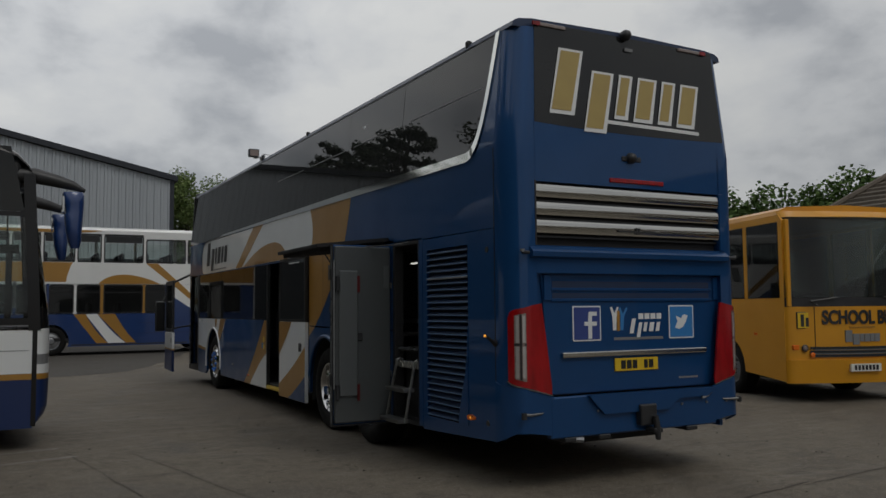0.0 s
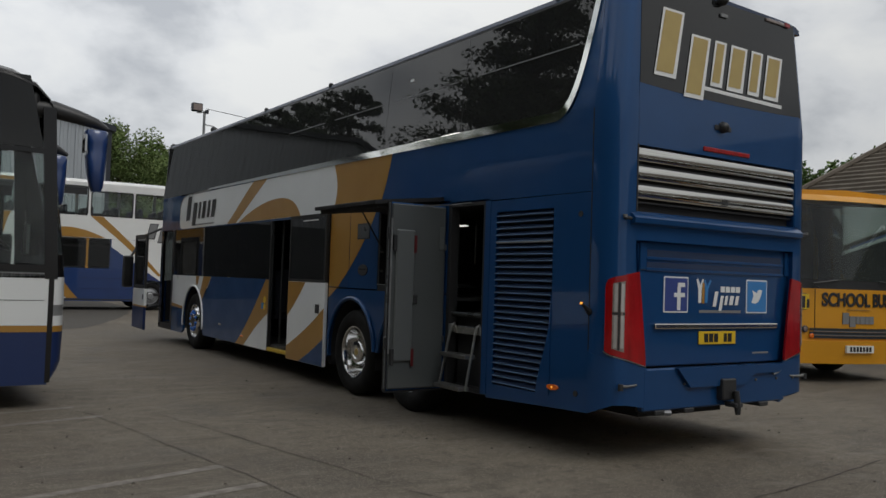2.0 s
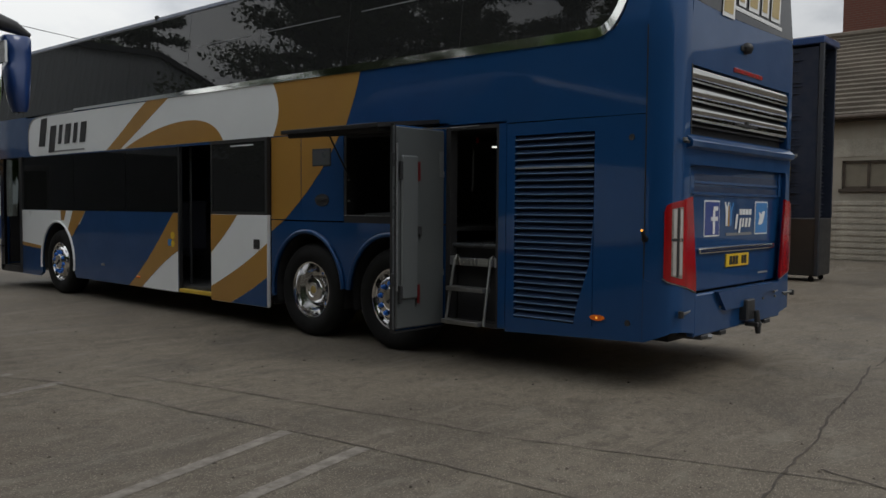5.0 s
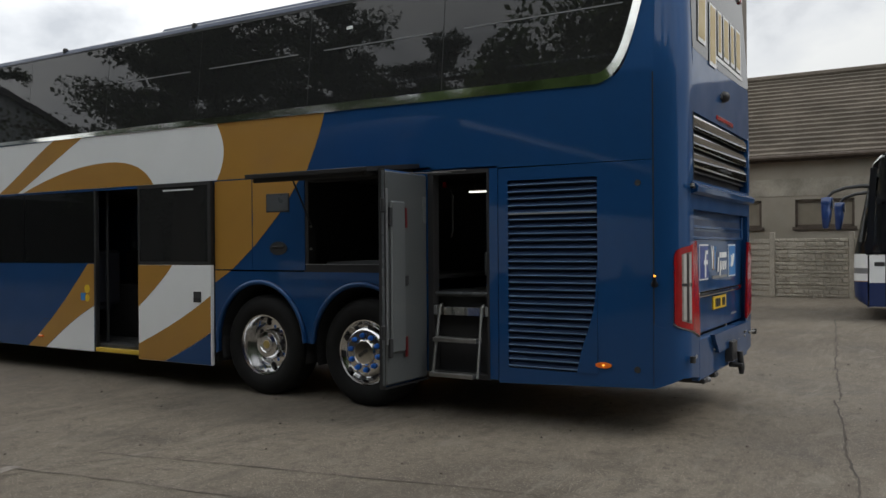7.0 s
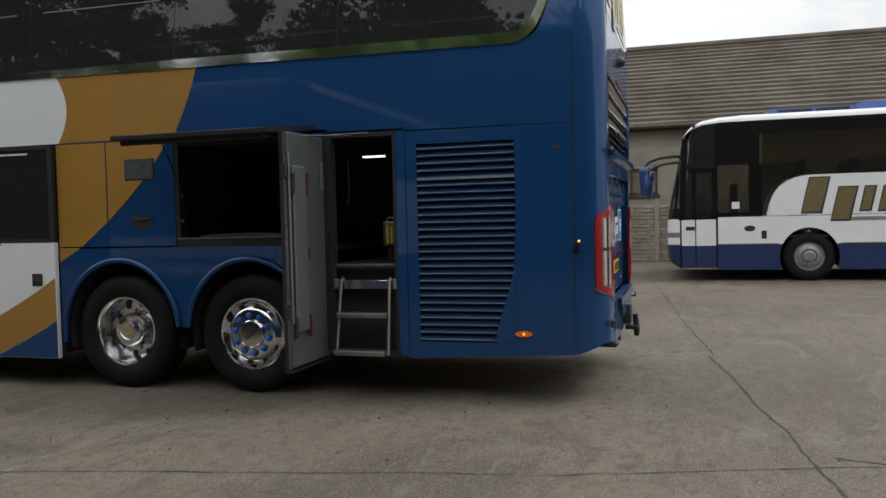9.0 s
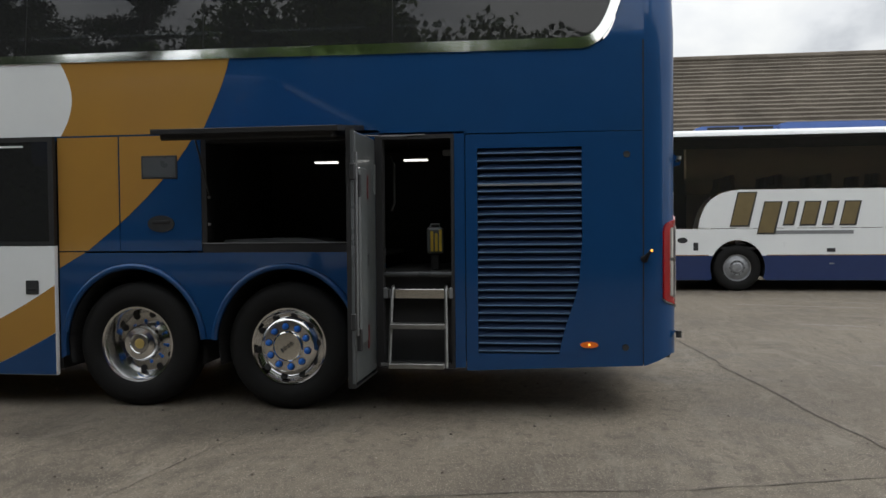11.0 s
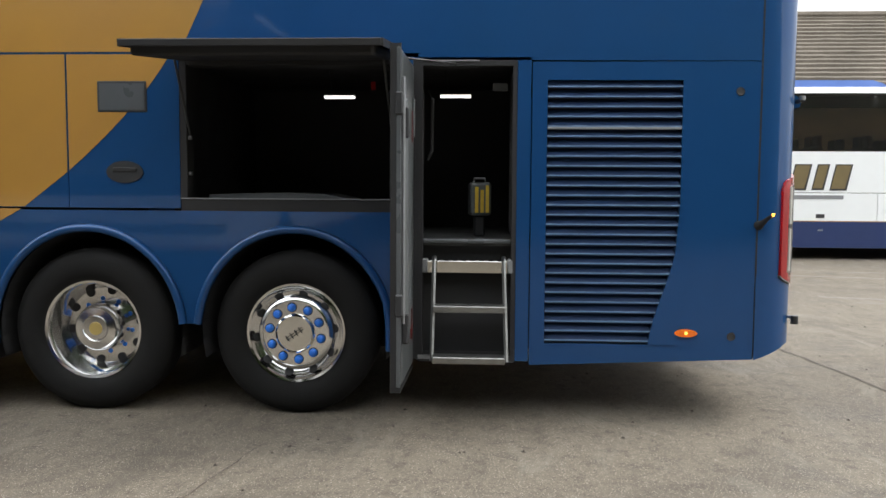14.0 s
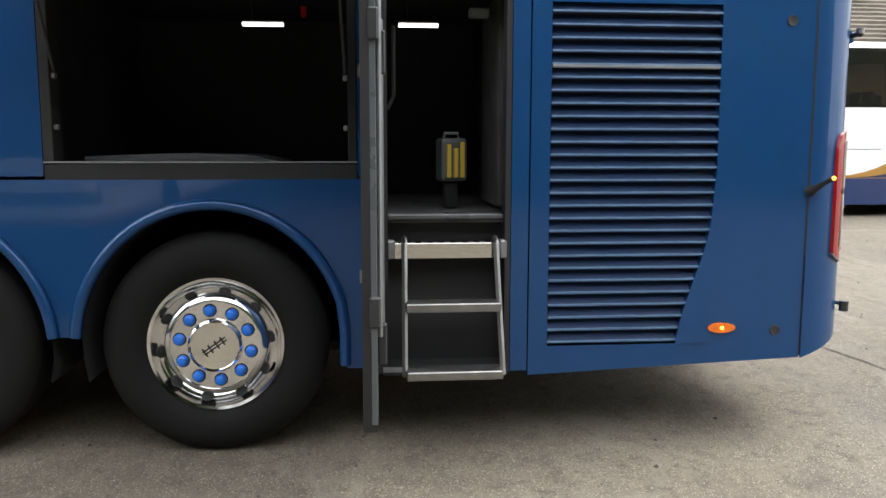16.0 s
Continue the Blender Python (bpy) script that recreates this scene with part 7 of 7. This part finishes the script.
    for cy in (WRr, WFr):
        simple_wheel(c, X - 0.04, cy, 0.5, 1)
        simple_wheel(c, 0.04, cy, 0.5, -1)


double_decker()


# ---- buildings ----
def yard_building():
    """A long low building with a hipped tile roof, boarded windows, and a brick chimney stack behind."""
    b = thing("workshop_building", "long low rendered building with hipped grey tile roof", "building", kind="")
    x0, x1, ridge_x, y_left, y_right = 17.0, 25.0, 21.0, 10.1, -34.0
    e, rz = 4.0, 6.62
    wins = [(1.52, 0.12), (3.6, 2.35), (-2.2, -3.6), (-4.8, -6.2), (6.2, 4.9)]
    z0, z1 = 1.98, 2.70
    def pb(name, bm, mt, lab="", parent=None):
        return part(name, bm, mt, parent or b, lab)
    pb("wall", boxed(x0, x0 + 0.25, y_right, y_left - 0.3, 0.0, z0), RENDER)
    pb("wall", boxed(x0, x0 + 0.25, y_right, y_left - 0.3, z1, e), RENDER)
    edges = sorted([y for w in wins for y in w] + [y_right, y_left - 0.3])
    for a, c in zip(edges[::2], edges[1::2]):
        pb("wall", boxed(x0, x0 + 0.25, a, c, z0, z1), RENDER)
    pb("wall", boxed(x0, x1, y_left - 0.55, y_left - 0.3, 0.0, e), RENDER)
    pb("wall", boxed(x1 - 0.25, x1, y_right, y_left - 0.3, 0.0, e), RENDER)
    pb("lintel_course", boxed(x0 - 0.02, x0, y_right, y_left - 0.3, 2.80, 3.25), CONCRETE_PANEL)
    for hi, lo in wins:
        w = new("window")
        w.parent = b
        part("board", boxed(x0 + 0.08, x0 + 0.10, lo, hi, z0, z1), BOARD, w)
        for a, c, p, q in ((lo, hi, z0, z0 + 0.06), (lo, hi, z1 - 0.06, z1), (lo, lo + 0.06, z0, z1), (hi - 0.06, hi, z0, z1), ((lo + hi) / 2 - 0.03, (lo + hi) / 2 + 0.03, z0, z1)):
            part("frame", boxed(x0 + 0.03, x0 + 0.09, a, c, p, q), BROWN_FRAME, w)
        part("sill", boxed(x0 - 0.06, x0 + 0.08, lo - 0.06, hi + 0.06, z0 - 0.08, z0), BROWN_FRAME, w)
    # roof courses: lapped slabs up to the ridge
    n = 19
    for k in range(n):
        t0, t1 = k / n, (k + 1) / n
        xa, xb = x0 - 0.35 + (ridge_x - x0 + 0.35) * t0, x0 - 0.35 + (ridge_x - x0 + 0.35) * t1
        za, zb = e - 0.2 + (rz - e + 0.2) * t0, e - 0.2 + (rz - e + 0.2) * t1
        ya, yb = y_left - (y_left - 7.6) * t0, y_left - (y_left - 7.6) * t1
        bm = bmesh.new()
        rng = random.Random(k)
        low, high = [], []
        m = 150
        for i in range(m + 1):
            u = i / m
            dz = rng.uniform(-0.006, 0.006)
            low.append((xa, y_right + (ya - y_right) * u, za + 0.085 + dz))
            high.append((xb + 0.04, y_right + (yb - y_right) * u, zb + 0.020 + dz))
        A = [bm.verts.new(q) for q in low]
        B = [bm.verts.new(q) for q in high]
        C = [bm.verts.new((x, y, z - 0.085)) for x, y, z in low]
        for i in range(m):
            bm.faces.new((A[i], A[i + 1], B[i + 1], B[i]))
            bm.faces.new((A[i], C[i], C[i + 1], A[i + 1]))
        part("tile_course", bm, TILE, b)
        # hip end
        bm = bmesh.new()
        xc, xd = x1 + 0.35 - (x1 + 0.35 - ridge_x) * t0, x1 + 0.35 - (x1 + 0.35 - ridge_x) * t1
        q = [bm.verts.new(v) for v in ((xa, ya, za + 0.055), (xc, ya, za + 0.055), (xd, yb, zb + 0.03), (xb, yb, zb + 0.03), (xa, ya, za), (xc, ya, za))]
        bm.faces.new((q[0], q[1], q[2], q[3]))
        bm.faces.new((q[0], q[4], q[5], q[1]))
        part("tile_course", bm, TILE, b)
    bm = tube(bmesh.new(), [(ridge_x, y_right, rz + 0.05), (ridge_x, 7.6, rz + 0.05)], 0.12, 8)
    pb("ridge_tile", bm, TILE)
    pb("ridge_tile", tube(bmesh.new(), [(x0 - 0.35, y_left, e - 0.12), (ridge_x, 7.6, rz + 0.05)], 0.10, 8), TILE)
    bm = bmesh.new()
    vs = [bm.verts.new(v) for v in ((ridge_x, y_right, rz), (ridge_x, 7.6, rz), (x1 + 0.35, y_left, e - 0.2), (x1 + 0.35, y_right, e - 0.2))]
    bm.faces.new(vs)
    pb("rear_slope", bm, TILE)
    pb("gutter", tube(bmesh.new(), [(x0 - 0.40, y_right, e - 0.22), (x0 - 0.40, y_left, e - 0.22)], 0.06, 8), BROWN_FRAME)
    pb("fascia", boxed(x0 - 0.30, x0 + 0.02, y_right, y_left - 0.2, e - 0.30, e - 0.17), BROWN_FRAME)


yard_building()


def chimney():
    c = thing("chimney_stack", "tall red brick chimney stack behind the roof", "chimney")
    x, y, z0, z1, half = 23.6, 4.75, 0.0, 12.0, 0.66
    part("chimney_core", boxed(x - half, x + half, y - half, y + half, z0, z1), MORTAR, c)
    data = {}
    rng = random.Random(5)
    bw, bh = 0.225, 0.075
    for k in range(int((11.6 - 6.2) / bh)):
        z = 6.2 + k * bh
        off = bw / 2 if k % 2 else 0.0
        yy = y - half - off
        while yy < y + half - 0.01:
            a, c2 = max(yy, y - half), min(yy + bw - 0.012, y + half)
            if c2 - a > 0.05:
                key = round(c2 - a, 3)
                if key not in data:
                    ob = part("brick", boxed(-0.012, 0.02, 0, c2 - a, 0, bh - 0.012), BRICK, c)
                    data[key] = ob.data
                else:
                    ob = new("brick", data[key])
                    ob.parent = c
                ob.location = (x - half + rng.uniform(-0.004, 0.004), a, z)
            yy += bw
    part("lamp_bracket", boxed(x - half - 0.12, x - half - 0.04, y - 0.42, y - 0.32, 8.3, 8.9, 0.01), CREAM, c)


def fence():
    f = thing("concrete_fence", "rock-faced concrete panel fence with posts", "fence")
    x, bay = 16.2, 1.83
    rng = random.Random(3)

    def rock_panel(seed):
        """Two courses of rough stones proud of a thin slab."""
        r = random.Random(seed)
        bm = bmesh.new()
        box(bm, -0.012, 0.03, 0.06, bay - 0.06, 0.002, 0.294)
        for z0, z1 in ((0.006, 0.085), (0.088, 0.20), (0.203, 0.290)):
            y = 0.062
            while y < bay - 0.09:
                y1 = min(bay - 0.062, y + r.uniform(0.06, 0.24))
                d, c = r.uniform(0.012, 0.034), r.uniform(0.012, 0.022)
                lo = [bm.verts.new((-0.012, yy, zz)) for yy, zz in ((y, z0), (y1, z0), (y1, z1), (y, z1))]
                hi = [bm.verts.new((-0.012 - d * r.uniform(0.7, 1.2), yy, zz)) for yy, zz in ((y + c, z0 + c), (y1 - c, z0 + c), (y1 - c, z1 - c), (y + c, z1 - c))]
                bm.faces.new((hi[0], hi[1], hi[2]))
                bm.faces.new((hi[0], hi[2], hi[3]))
                for k in range(4):
                    bm.faces.new((lo[k], lo[(k + 1) % 4], hi[(k + 1) % 4], hi[k]))
                y = y1 + 0.002
        return bm

    def ribbed_panel():
        bm = bmesh.new()
        box(bm, -0.015, 0.03, 0.06, bay - 0.06, 0.002, 0.294)
        for z in (0.02, 0.17):
            box(bm, -0.034, -0.015, 0.06, bay - 0.06, z, z + 0.10, 0.006)
        return bm

    first = {"post": part("post", boxed(-0.07, 0.07, -0.06, 0.06, 0.0, 1.74, 0.012), CONCRETE_PANEL, f), "rib": part("panel", ribbed_panel(), CONCRETE_PANEL, f)}
    for v in range(6):
        first[v] = part("panel", rock_panel(v), CONCRETE_PANEL, f)
    used = set()

    def place(kind, name, at):
        if kind in used:
            ob = new(name, first[kind].data)
            ob.parent = f
        else:
            used.add(kind)
            ob = first[kind]
        ob.location = at

    for i in range(-9, 5):
        y = 1.95 + i * bay
        place("post", "post", (x, y, 0.1))
        for k in range(5):
            place("rib" if i >= 0 else (k + 5 * i + rng.randrange(2)) % 6, "panel", (x, y, 0.19 + k * 0.298))


def steel_shed():
    s = thing("steel_shed", "large grey corrugated steel shed with dark edge trim", "shed")
    y, xr, xl, zr = 38.3, 4.0, -40.0, 8.23
    peak = -16.0
    slope = 0.2145
    roof_z = lambda x: zr + (xr - x) * slope if x > peak else zr + (xr - peak) * slope - (peak - x) * slope
    bm = bmesh.new()
    pitch = 0.34
    n = int((xr - xl) / pitch)
    prev = None
    for i in range(n):
        x = xr - i * pitch
        prof = ((0, 0.0), (0.10, 0.0), (0.14, -0.05), (0.24, -0.05), (0.28, 0.0))
        for dx, dy in prof:
            cx = x - dx
            cur = (bm.verts.new((cx, y + dy, 0.0)), bm.verts.new((cx, y + dy, roof_z(cx) - 0.05)))
            if prev:
                bm.faces.new((prev[0], cur[0], cur[1], prev[1]))
            prev = cur
    part("gable_wall", bm, CLAD, s)
    part("plinth_wall", boxed(xl, xr - 0.02, y - 0.12, y - 0.06, 0, 4.1), CLAD_DARK, s)
    part("side_wall", boxed(xr - 0.1, xr, y, y + 30, 0, zr - 0.05), CLAD, s)
    for a, b in ((xr + 0.2, peak), (peak, xl)):
        bm = extrude_poly(bmesh.new(), [(a, roof_z(a) - 0.02), (b, roof_z(b) - 0.02), (b, roof_z(b) + 0.26), (a, roof_z(a) + 0.26)], lambda x, z, d: (x, y - 0.25 + d, z), 30.0)
        part("roof_slope", bm, CLAD_DARK, s)
    part("corner_flashing", boxed(xr - 0.16, xr + 0.04, y - 0.10, y, 0, zr), CLAD_DARK, s)


chimney()
fence()
steel_shed()


def flood_pole():
    c = thing("floodlight_pole", "grey steel pole with a floodlight and a camera dome", "lamp post")
    x, y, h = 8.75, 38.8, 9.95
    part("pole", tube(bmesh.new(), [(x, y, 0), (x, y, h)], [0.10, 0.07], 10), GALV, c, "", 60)
    part("cross_arm", tube(bmesh.new(), [(x - 0.40, y, h - 0.12), (x + 0.16, y, h - 0.02)], 0.035, 8), GALV, c)
    part("junction_box", boxed(x + 0.02, x + 0.20, y - 0.12, y + 0.04, h - 0.12, h + 0.08, 0.02), CLAD_DARK, c)
    lamp = part("floodlight", boxed(x - 0.72, x - 0.16, y - 0.25, y + 0.05, h - 0.08, h + 0.36, 0.04), CLAD_DARK, c)
    part("lens", boxed(x - 0.67, x - 0.21, y - 0.26, y - 0.24, h - 0.03, h + 0.30), CLEAR_LENS, lamp)
    part("camera_dome", lathe(bmesh.new(), [(0.05, 0.2), (0.16, 0.12), (0.18, 0.0), (0.12, -0.14), (0.04, -0.18)], (x + 0.55, y, h - 0.95), "z", 14), BLACK, c, "", 60)
    part("bracket", tube(bmesh.new(), [(x, y, h - 0.7), (x + 0.55, y, h - 0.75)], 0.03, 6), GALV, c)
    tagged(part("overhead_wire", tube(bmesh.new(), [(x + 0.1 + 30 * t, y - 6 * t, h + 0.15 - 4.0 * t + 2.2 * (t * t)) for t in [k / 14 for k in range(15)]], 0.018, 5), BLACK), "thin black overhead wire from the pole", "cable")


flood_pole()


def wash_tower():
    c = thing("bus_wash_tower", "tall dark navy bus-wash brush tower with yellow handle", "bus wash", at=pose(11.35, 2.40, 0) @ Matrix.Diagonal((1, 1, 0.98, 1)))
    part("base_box", boxed(0.0, 0.85, 0.0, 1.08, 0.12, 1.3, 0.02), BLACK, c)
    for dx in (0.12, 0.73):
        for dy in (0.14, 0.94):
            part("castor", lathe(bmesh.new(), [(0.05, -0.02), (0.055, -0.015), (0.055, 0.015), (0.05, 0.02)], (dx, dy, 0.055), "x", 16), RUBBER, c)
            part("castor_fork", boxed(dx - 0.03, dx + 0.03, dy - 0.02, dy + 0.02, 0.08, 0.125), MATT_BLACK, c)
    for y in (0.0, 1.05):
        part("frame_post", boxed(-0.03, 0.05, y - 0.03, y + 0.05, 0.12, 4.85, 0.008), CLAD_DARK, c)
    bm = bmesh.new()
    rng = random.Random(9)
    for i in range(46):
        z = 1.32 + i * 0.075
        lathe(bm, [(0.40, z), (0.44 + rng.uniform(0, 0.04), z + 0.03), (0.40, z + 0.07)], (0.46, 0.53, 0), "z", 20, True)
    part("brush", bm, WASH_BLUE, c, "dark navy bristle brush column", 50)
    part("back_panel", boxed(0.80, 0.86, 0.0, 1.08, 1.3, 4.85), WASH_BLUE, c)
    part("curtain", boxed(0.02, 0.05, 0.08, 1.02, 1.3, 4.75), WASH_BLUE, c)
    part("top_cap", boxed(-0.05, 0.90, -0.05, 1.13, 4.80, 4.95, 0.02), BLUE_BUS, c)
    part("edge_strip", boxed(-0.045, -0.03, 1.075, 1.10, 0.4, 4.80), GALV, c, "thin pale steel edge strip")
    part("handle", boxed(-0.08, -0.02, 0.55, 0.63, 2.02, 2.52, 0.015), YELLOW, c, "yellow pull handle")


wash_tower()


# ---- trees ----
def leaf_clump(bm, centre, r, n, rng, size, flat=1.0):
    for _ in range(n):
        d = Vector((rng.gauss(0, 1), rng.gauss(0, 1), rng.gauss(0, 1) * flat)).normalized() * (r * rng.uniform(0.25, 1.0) ** 0.6)
        p = Vector(centre) + d
        a = Vector((rng.uniform(-1, 1), rng.uniform(-1, 1), rng.uniform(-0.7, 0.7))).normalized()
        b = a.cross(Vector((rng.uniform(-1, 1), rng.uniform(-1, 1), rng.uniform(-1, 1)))).normalized()
        s = size * rng.uniform(0.6, 1.3)
        vs = [bm.verts.new(p + a * s * u + b * s * 0.6 * v) for u, v in ((-1, 0), (0, -1), (1, 0), (0, 1))]
        bm.faces.new(vs)


def broad_tree(seed, h, spread, leaf, density=6.5, size=0.094):
    rng = random.Random(seed)
    t = thing("tree", "broad-leaved tree in full spring leaf", "tree", "yard trees")
    bm = tube(bmesh.new(), [(0, 0, 0), (0.05, 0.03, h * 0.2), (0.1, -0.05, h * 0.45), (0.0, 0.05, h * 0.8)], [0.04 * h, 0.03 * h, 0.02 * h, 0.006 * h], 8)
    tips = []
    for i in range(9):
        z = h * rng.uniform(0.25, 0.7)
        a = i * 2.4 + rng.uniform(-0.4, 0.4)
        ln = spread * rng.uniform(0.5, 0.95)
        end = (ln * math.cos(a), ln * math.sin(a), z + h * rng.uniform(0.08, 0.25))
        tube(bm, [(0.05, 0, z), (end[0] * 0.5, end[1] * 0.5, z + (end[2] - z) * 0.6), end], [0.012 * h, 0.008 * h, 0.003 * h], 6)
        tips.append(end)
    part("trunk", bm, BARK, t, "", 60)
    bm = bmesh.new()
    for end in tips + [(0, 0, h * 0.85), (0.2, 0.1, h * 0.95)]:
        for _ in range(6):
            c = (end[0] + rng.gauss(0, spread * 0.20), end[1] + rng.gauss(0, spread * 0.20), end[2] + rng.gauss(0, h * 0.07))
            leaf_clump(bm, c, spread * rng.uniform(0.16, 0.30), int(55 * density), rng, size, 0.8)
    part("crown", bm, leaf, t)
    return t


def conifer(seed, h, spread, layers=17):
    """A cedar-like tree with flat tiers and gaps between them."""
    rng = random.Random(seed)
    t = thing("conifer", "dark spreading conifer with layered branches", "tree", "yard conifers")
    bm = tube(bmesh.new(), [(0, 0, 0), (0.2, 0.0, h * 0.4), (0.0, 0.2, h)], [0.035 * h, 0.022 * h, 0.004 * h], 8)
    leaves = bmesh.new()
    for i in range(layers):
        f = i / (layers - 1)
        z = h * (0.16 + 0.82 * f)
        reach = spread * (1.0 - 0.62 * f * f) * rng.uniform(0.55, 1.15)
        for k in range(5 if f < 0.85 else 3):
            a = rng.uniform(0, math.tau)
            ln = reach * rng.uniform(0.45, 1.1)
            ex, ey = ln * math.cos(a), ln * math.sin(a)
            ez = z + ln * rng.uniform(-0.02, 0.20)
            tube(bm, [(0, 0, z), (ex * 0.6, ey * 0.6, z + (ez - z) * 0.7), (ex, ey, ez)], [0.007 * h, 0.005 * h, 0.002 * h], 5)
            for j in range(8):
                q = 0.28 + 0.72 * j / 7
                leaf_clump(leaves, (ex * q + rng.gauss(0, 0.25), ey * q + rng.gauss(0, 0.25), z + (ez - z) * q + 0.05), ln * 0.15 + 0.26, 58, rng, 0.125, 0.30)
    part("trunk", bm, BARK, t, "", 60)
    part("crown", leaves, NEEDLE, t)
    return t


def place_trees():
    rng = random.Random(21)
    kinds = [broad_tree(1, 8.5, 3.4, LEAF), broad_tree(2, 9.5, 3.9, LEAF_PALE), broad_tree(3, 7.5, 3.1, LEAF)]
    con = [conifer(4, 21.0, 8.2, 21), conifer(5, 17.0, 4.8)]
    spots = [(7.0, 50.0, 1.0), (11.5, 51.0, 1.02), (4.5, 51.0, 1.05), (16.0, 53.0, 1.0), (1.0, 56.0, 1.1), (21.0, 54.0, 1.0), (9.5, 54.0, 1.12), (14.0, 56.0, 1.1), (-3.0, 58.0, 1.1), (26.0, 52.0, 0.95), (6.0, 56.0, 1.1),
             # along the open side of the yard
             (-19.0, -3.0, 1.35), (-20.0, -8.5, 1.3), (-19.5, 1.5, 1.4), (-20.0, -14.0, 1.25), (-20.0, -20.0, 1.25), (-19.0, 6.0, 1.45), (-21.0, -27.0, 1.3), (-24.0, -5.0, 1.5), (-24.0, 1.0, 1.55), (-19.0, 10.5, 1.45), (-23.0, 7.5, 1.5), (-20.0, 15.0, 1.35)]
    for i, (x, y, s) in enumerate(spots):
        src = kinds[(i * 7 + 1) % 3]
        copy_thing(src, pose(x, y, 0, 0, 0, rng.uniform(0, 360)) @ Matrix.Diagonal((s, s, s * rng.uniform(0.92, 1.1), 1)))
    for i, (x, y, s) in enumerate(((-18.5, 26.0, 1.0), (-17.5, 42.5, 0.98), (-24.0, 35.0, 0.9), (-18.0, 52.0, 1.05), (-23.0, 17.0, 0.72), (-18.0, 57.5, 1.08), (-27.0, 26.0, 0.95), (-20.0, 66.0, 1.1))):
        copy_thing(con[i % 2], pose(x, y, 0, 0, 0, rng.uniform(0, 360)) @ Matrix.Diagonal((s, s, s, 1)))
    for t in kinds + con:
        for o in (*t.children, t):
            bpy.data.objects.remove(o)


place_trees()


def boundary_hedge():
    """Dense hedge and scrub that closes the yard behind the trees."""
    rng = random.Random(41)
    bm = bmesh.new()
    for i in range(84):
        y = -48 + i * 1.35
        for row in range(5):
            h = 1.1 + row * 1.55 + rng.uniform(-0.4, 0.5)
            leaf_clump(bm, (-27 + rng.uniform(-1.2, 1.2), y + rng.uniform(-0.7, 0.7), h), rng.uniform(1.2, 1.8), 110, rng, 0.17, 0.8)
    tagged(part("boundary_hedge", bm, LEAF), "tall dense green hedge along the yard edge", "hedge", kind="stuff")
    # added backing sheet, dark green in place of the hedge's inner shade
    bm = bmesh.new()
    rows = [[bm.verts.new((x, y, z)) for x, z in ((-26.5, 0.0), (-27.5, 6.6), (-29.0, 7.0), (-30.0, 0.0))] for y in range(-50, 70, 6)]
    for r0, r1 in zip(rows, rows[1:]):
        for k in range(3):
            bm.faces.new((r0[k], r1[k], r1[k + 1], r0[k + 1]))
    tagged(part("hedge_bank", bm, BANK_SHADE), "green bank coloured dark as the shade inside the hedge", "bank", kind="structure")


boundary_hedge()


def hillside():
    """A wooded rise beyond the building, its crowns run together."""
    rng = random.Random(77)
    line = [(22, 52, 7.0), (30, 46, 7.7), (36, 40, 8.6), (40.6, 35, 8.9), (43, 31.5, 8.6), (46.6, 27.3, 9.9), (50, 20, 10.6), (55, 10, 10.6), (60, -6, 10.4)]
    bm = bmesh.new()
    for (xa, ya, ha), (xb, yb, hb) in zip(line, line[1:]):
        n = int(math.hypot(xb - xa, yb - ya) / 1.1)
        for i in range(n):
            t = i / n
            x, y, h = xa + (xb - xa) * t, ya + (yb - ya) * t, ha + (hb - ha) * t
            for row in range(5):
                zc = h * (0.25 + 0.17 * row) + rng.uniform(-0.5, 0.35)
                r = rng.uniform(1.1, 1.9)
                leaf_clump(bm, (x + (row - 4) * 0.8 + rng.uniform(-1, 1), y + (row - 4) * 0.6 + rng.uniform(-1, 1), zc), r, 380, rng, 0.18, 0.75)
    tagged(part("hillside_wood", bm, LEAF), "dense green wooded hillside beyond the yard", "wood", kind="stuff")
    # added slope behind the crowns, its dark green painted as shade
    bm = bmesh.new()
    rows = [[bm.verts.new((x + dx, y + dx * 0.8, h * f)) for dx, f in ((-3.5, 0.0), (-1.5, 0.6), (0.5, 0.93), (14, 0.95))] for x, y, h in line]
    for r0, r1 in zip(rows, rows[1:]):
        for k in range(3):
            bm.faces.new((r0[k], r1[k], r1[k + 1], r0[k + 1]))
    tagged(part("hillside_bank", bm, BANK_SHADE), "green bank coloured dark as the shade under the trees", "bank", kind="structure")


hillside()
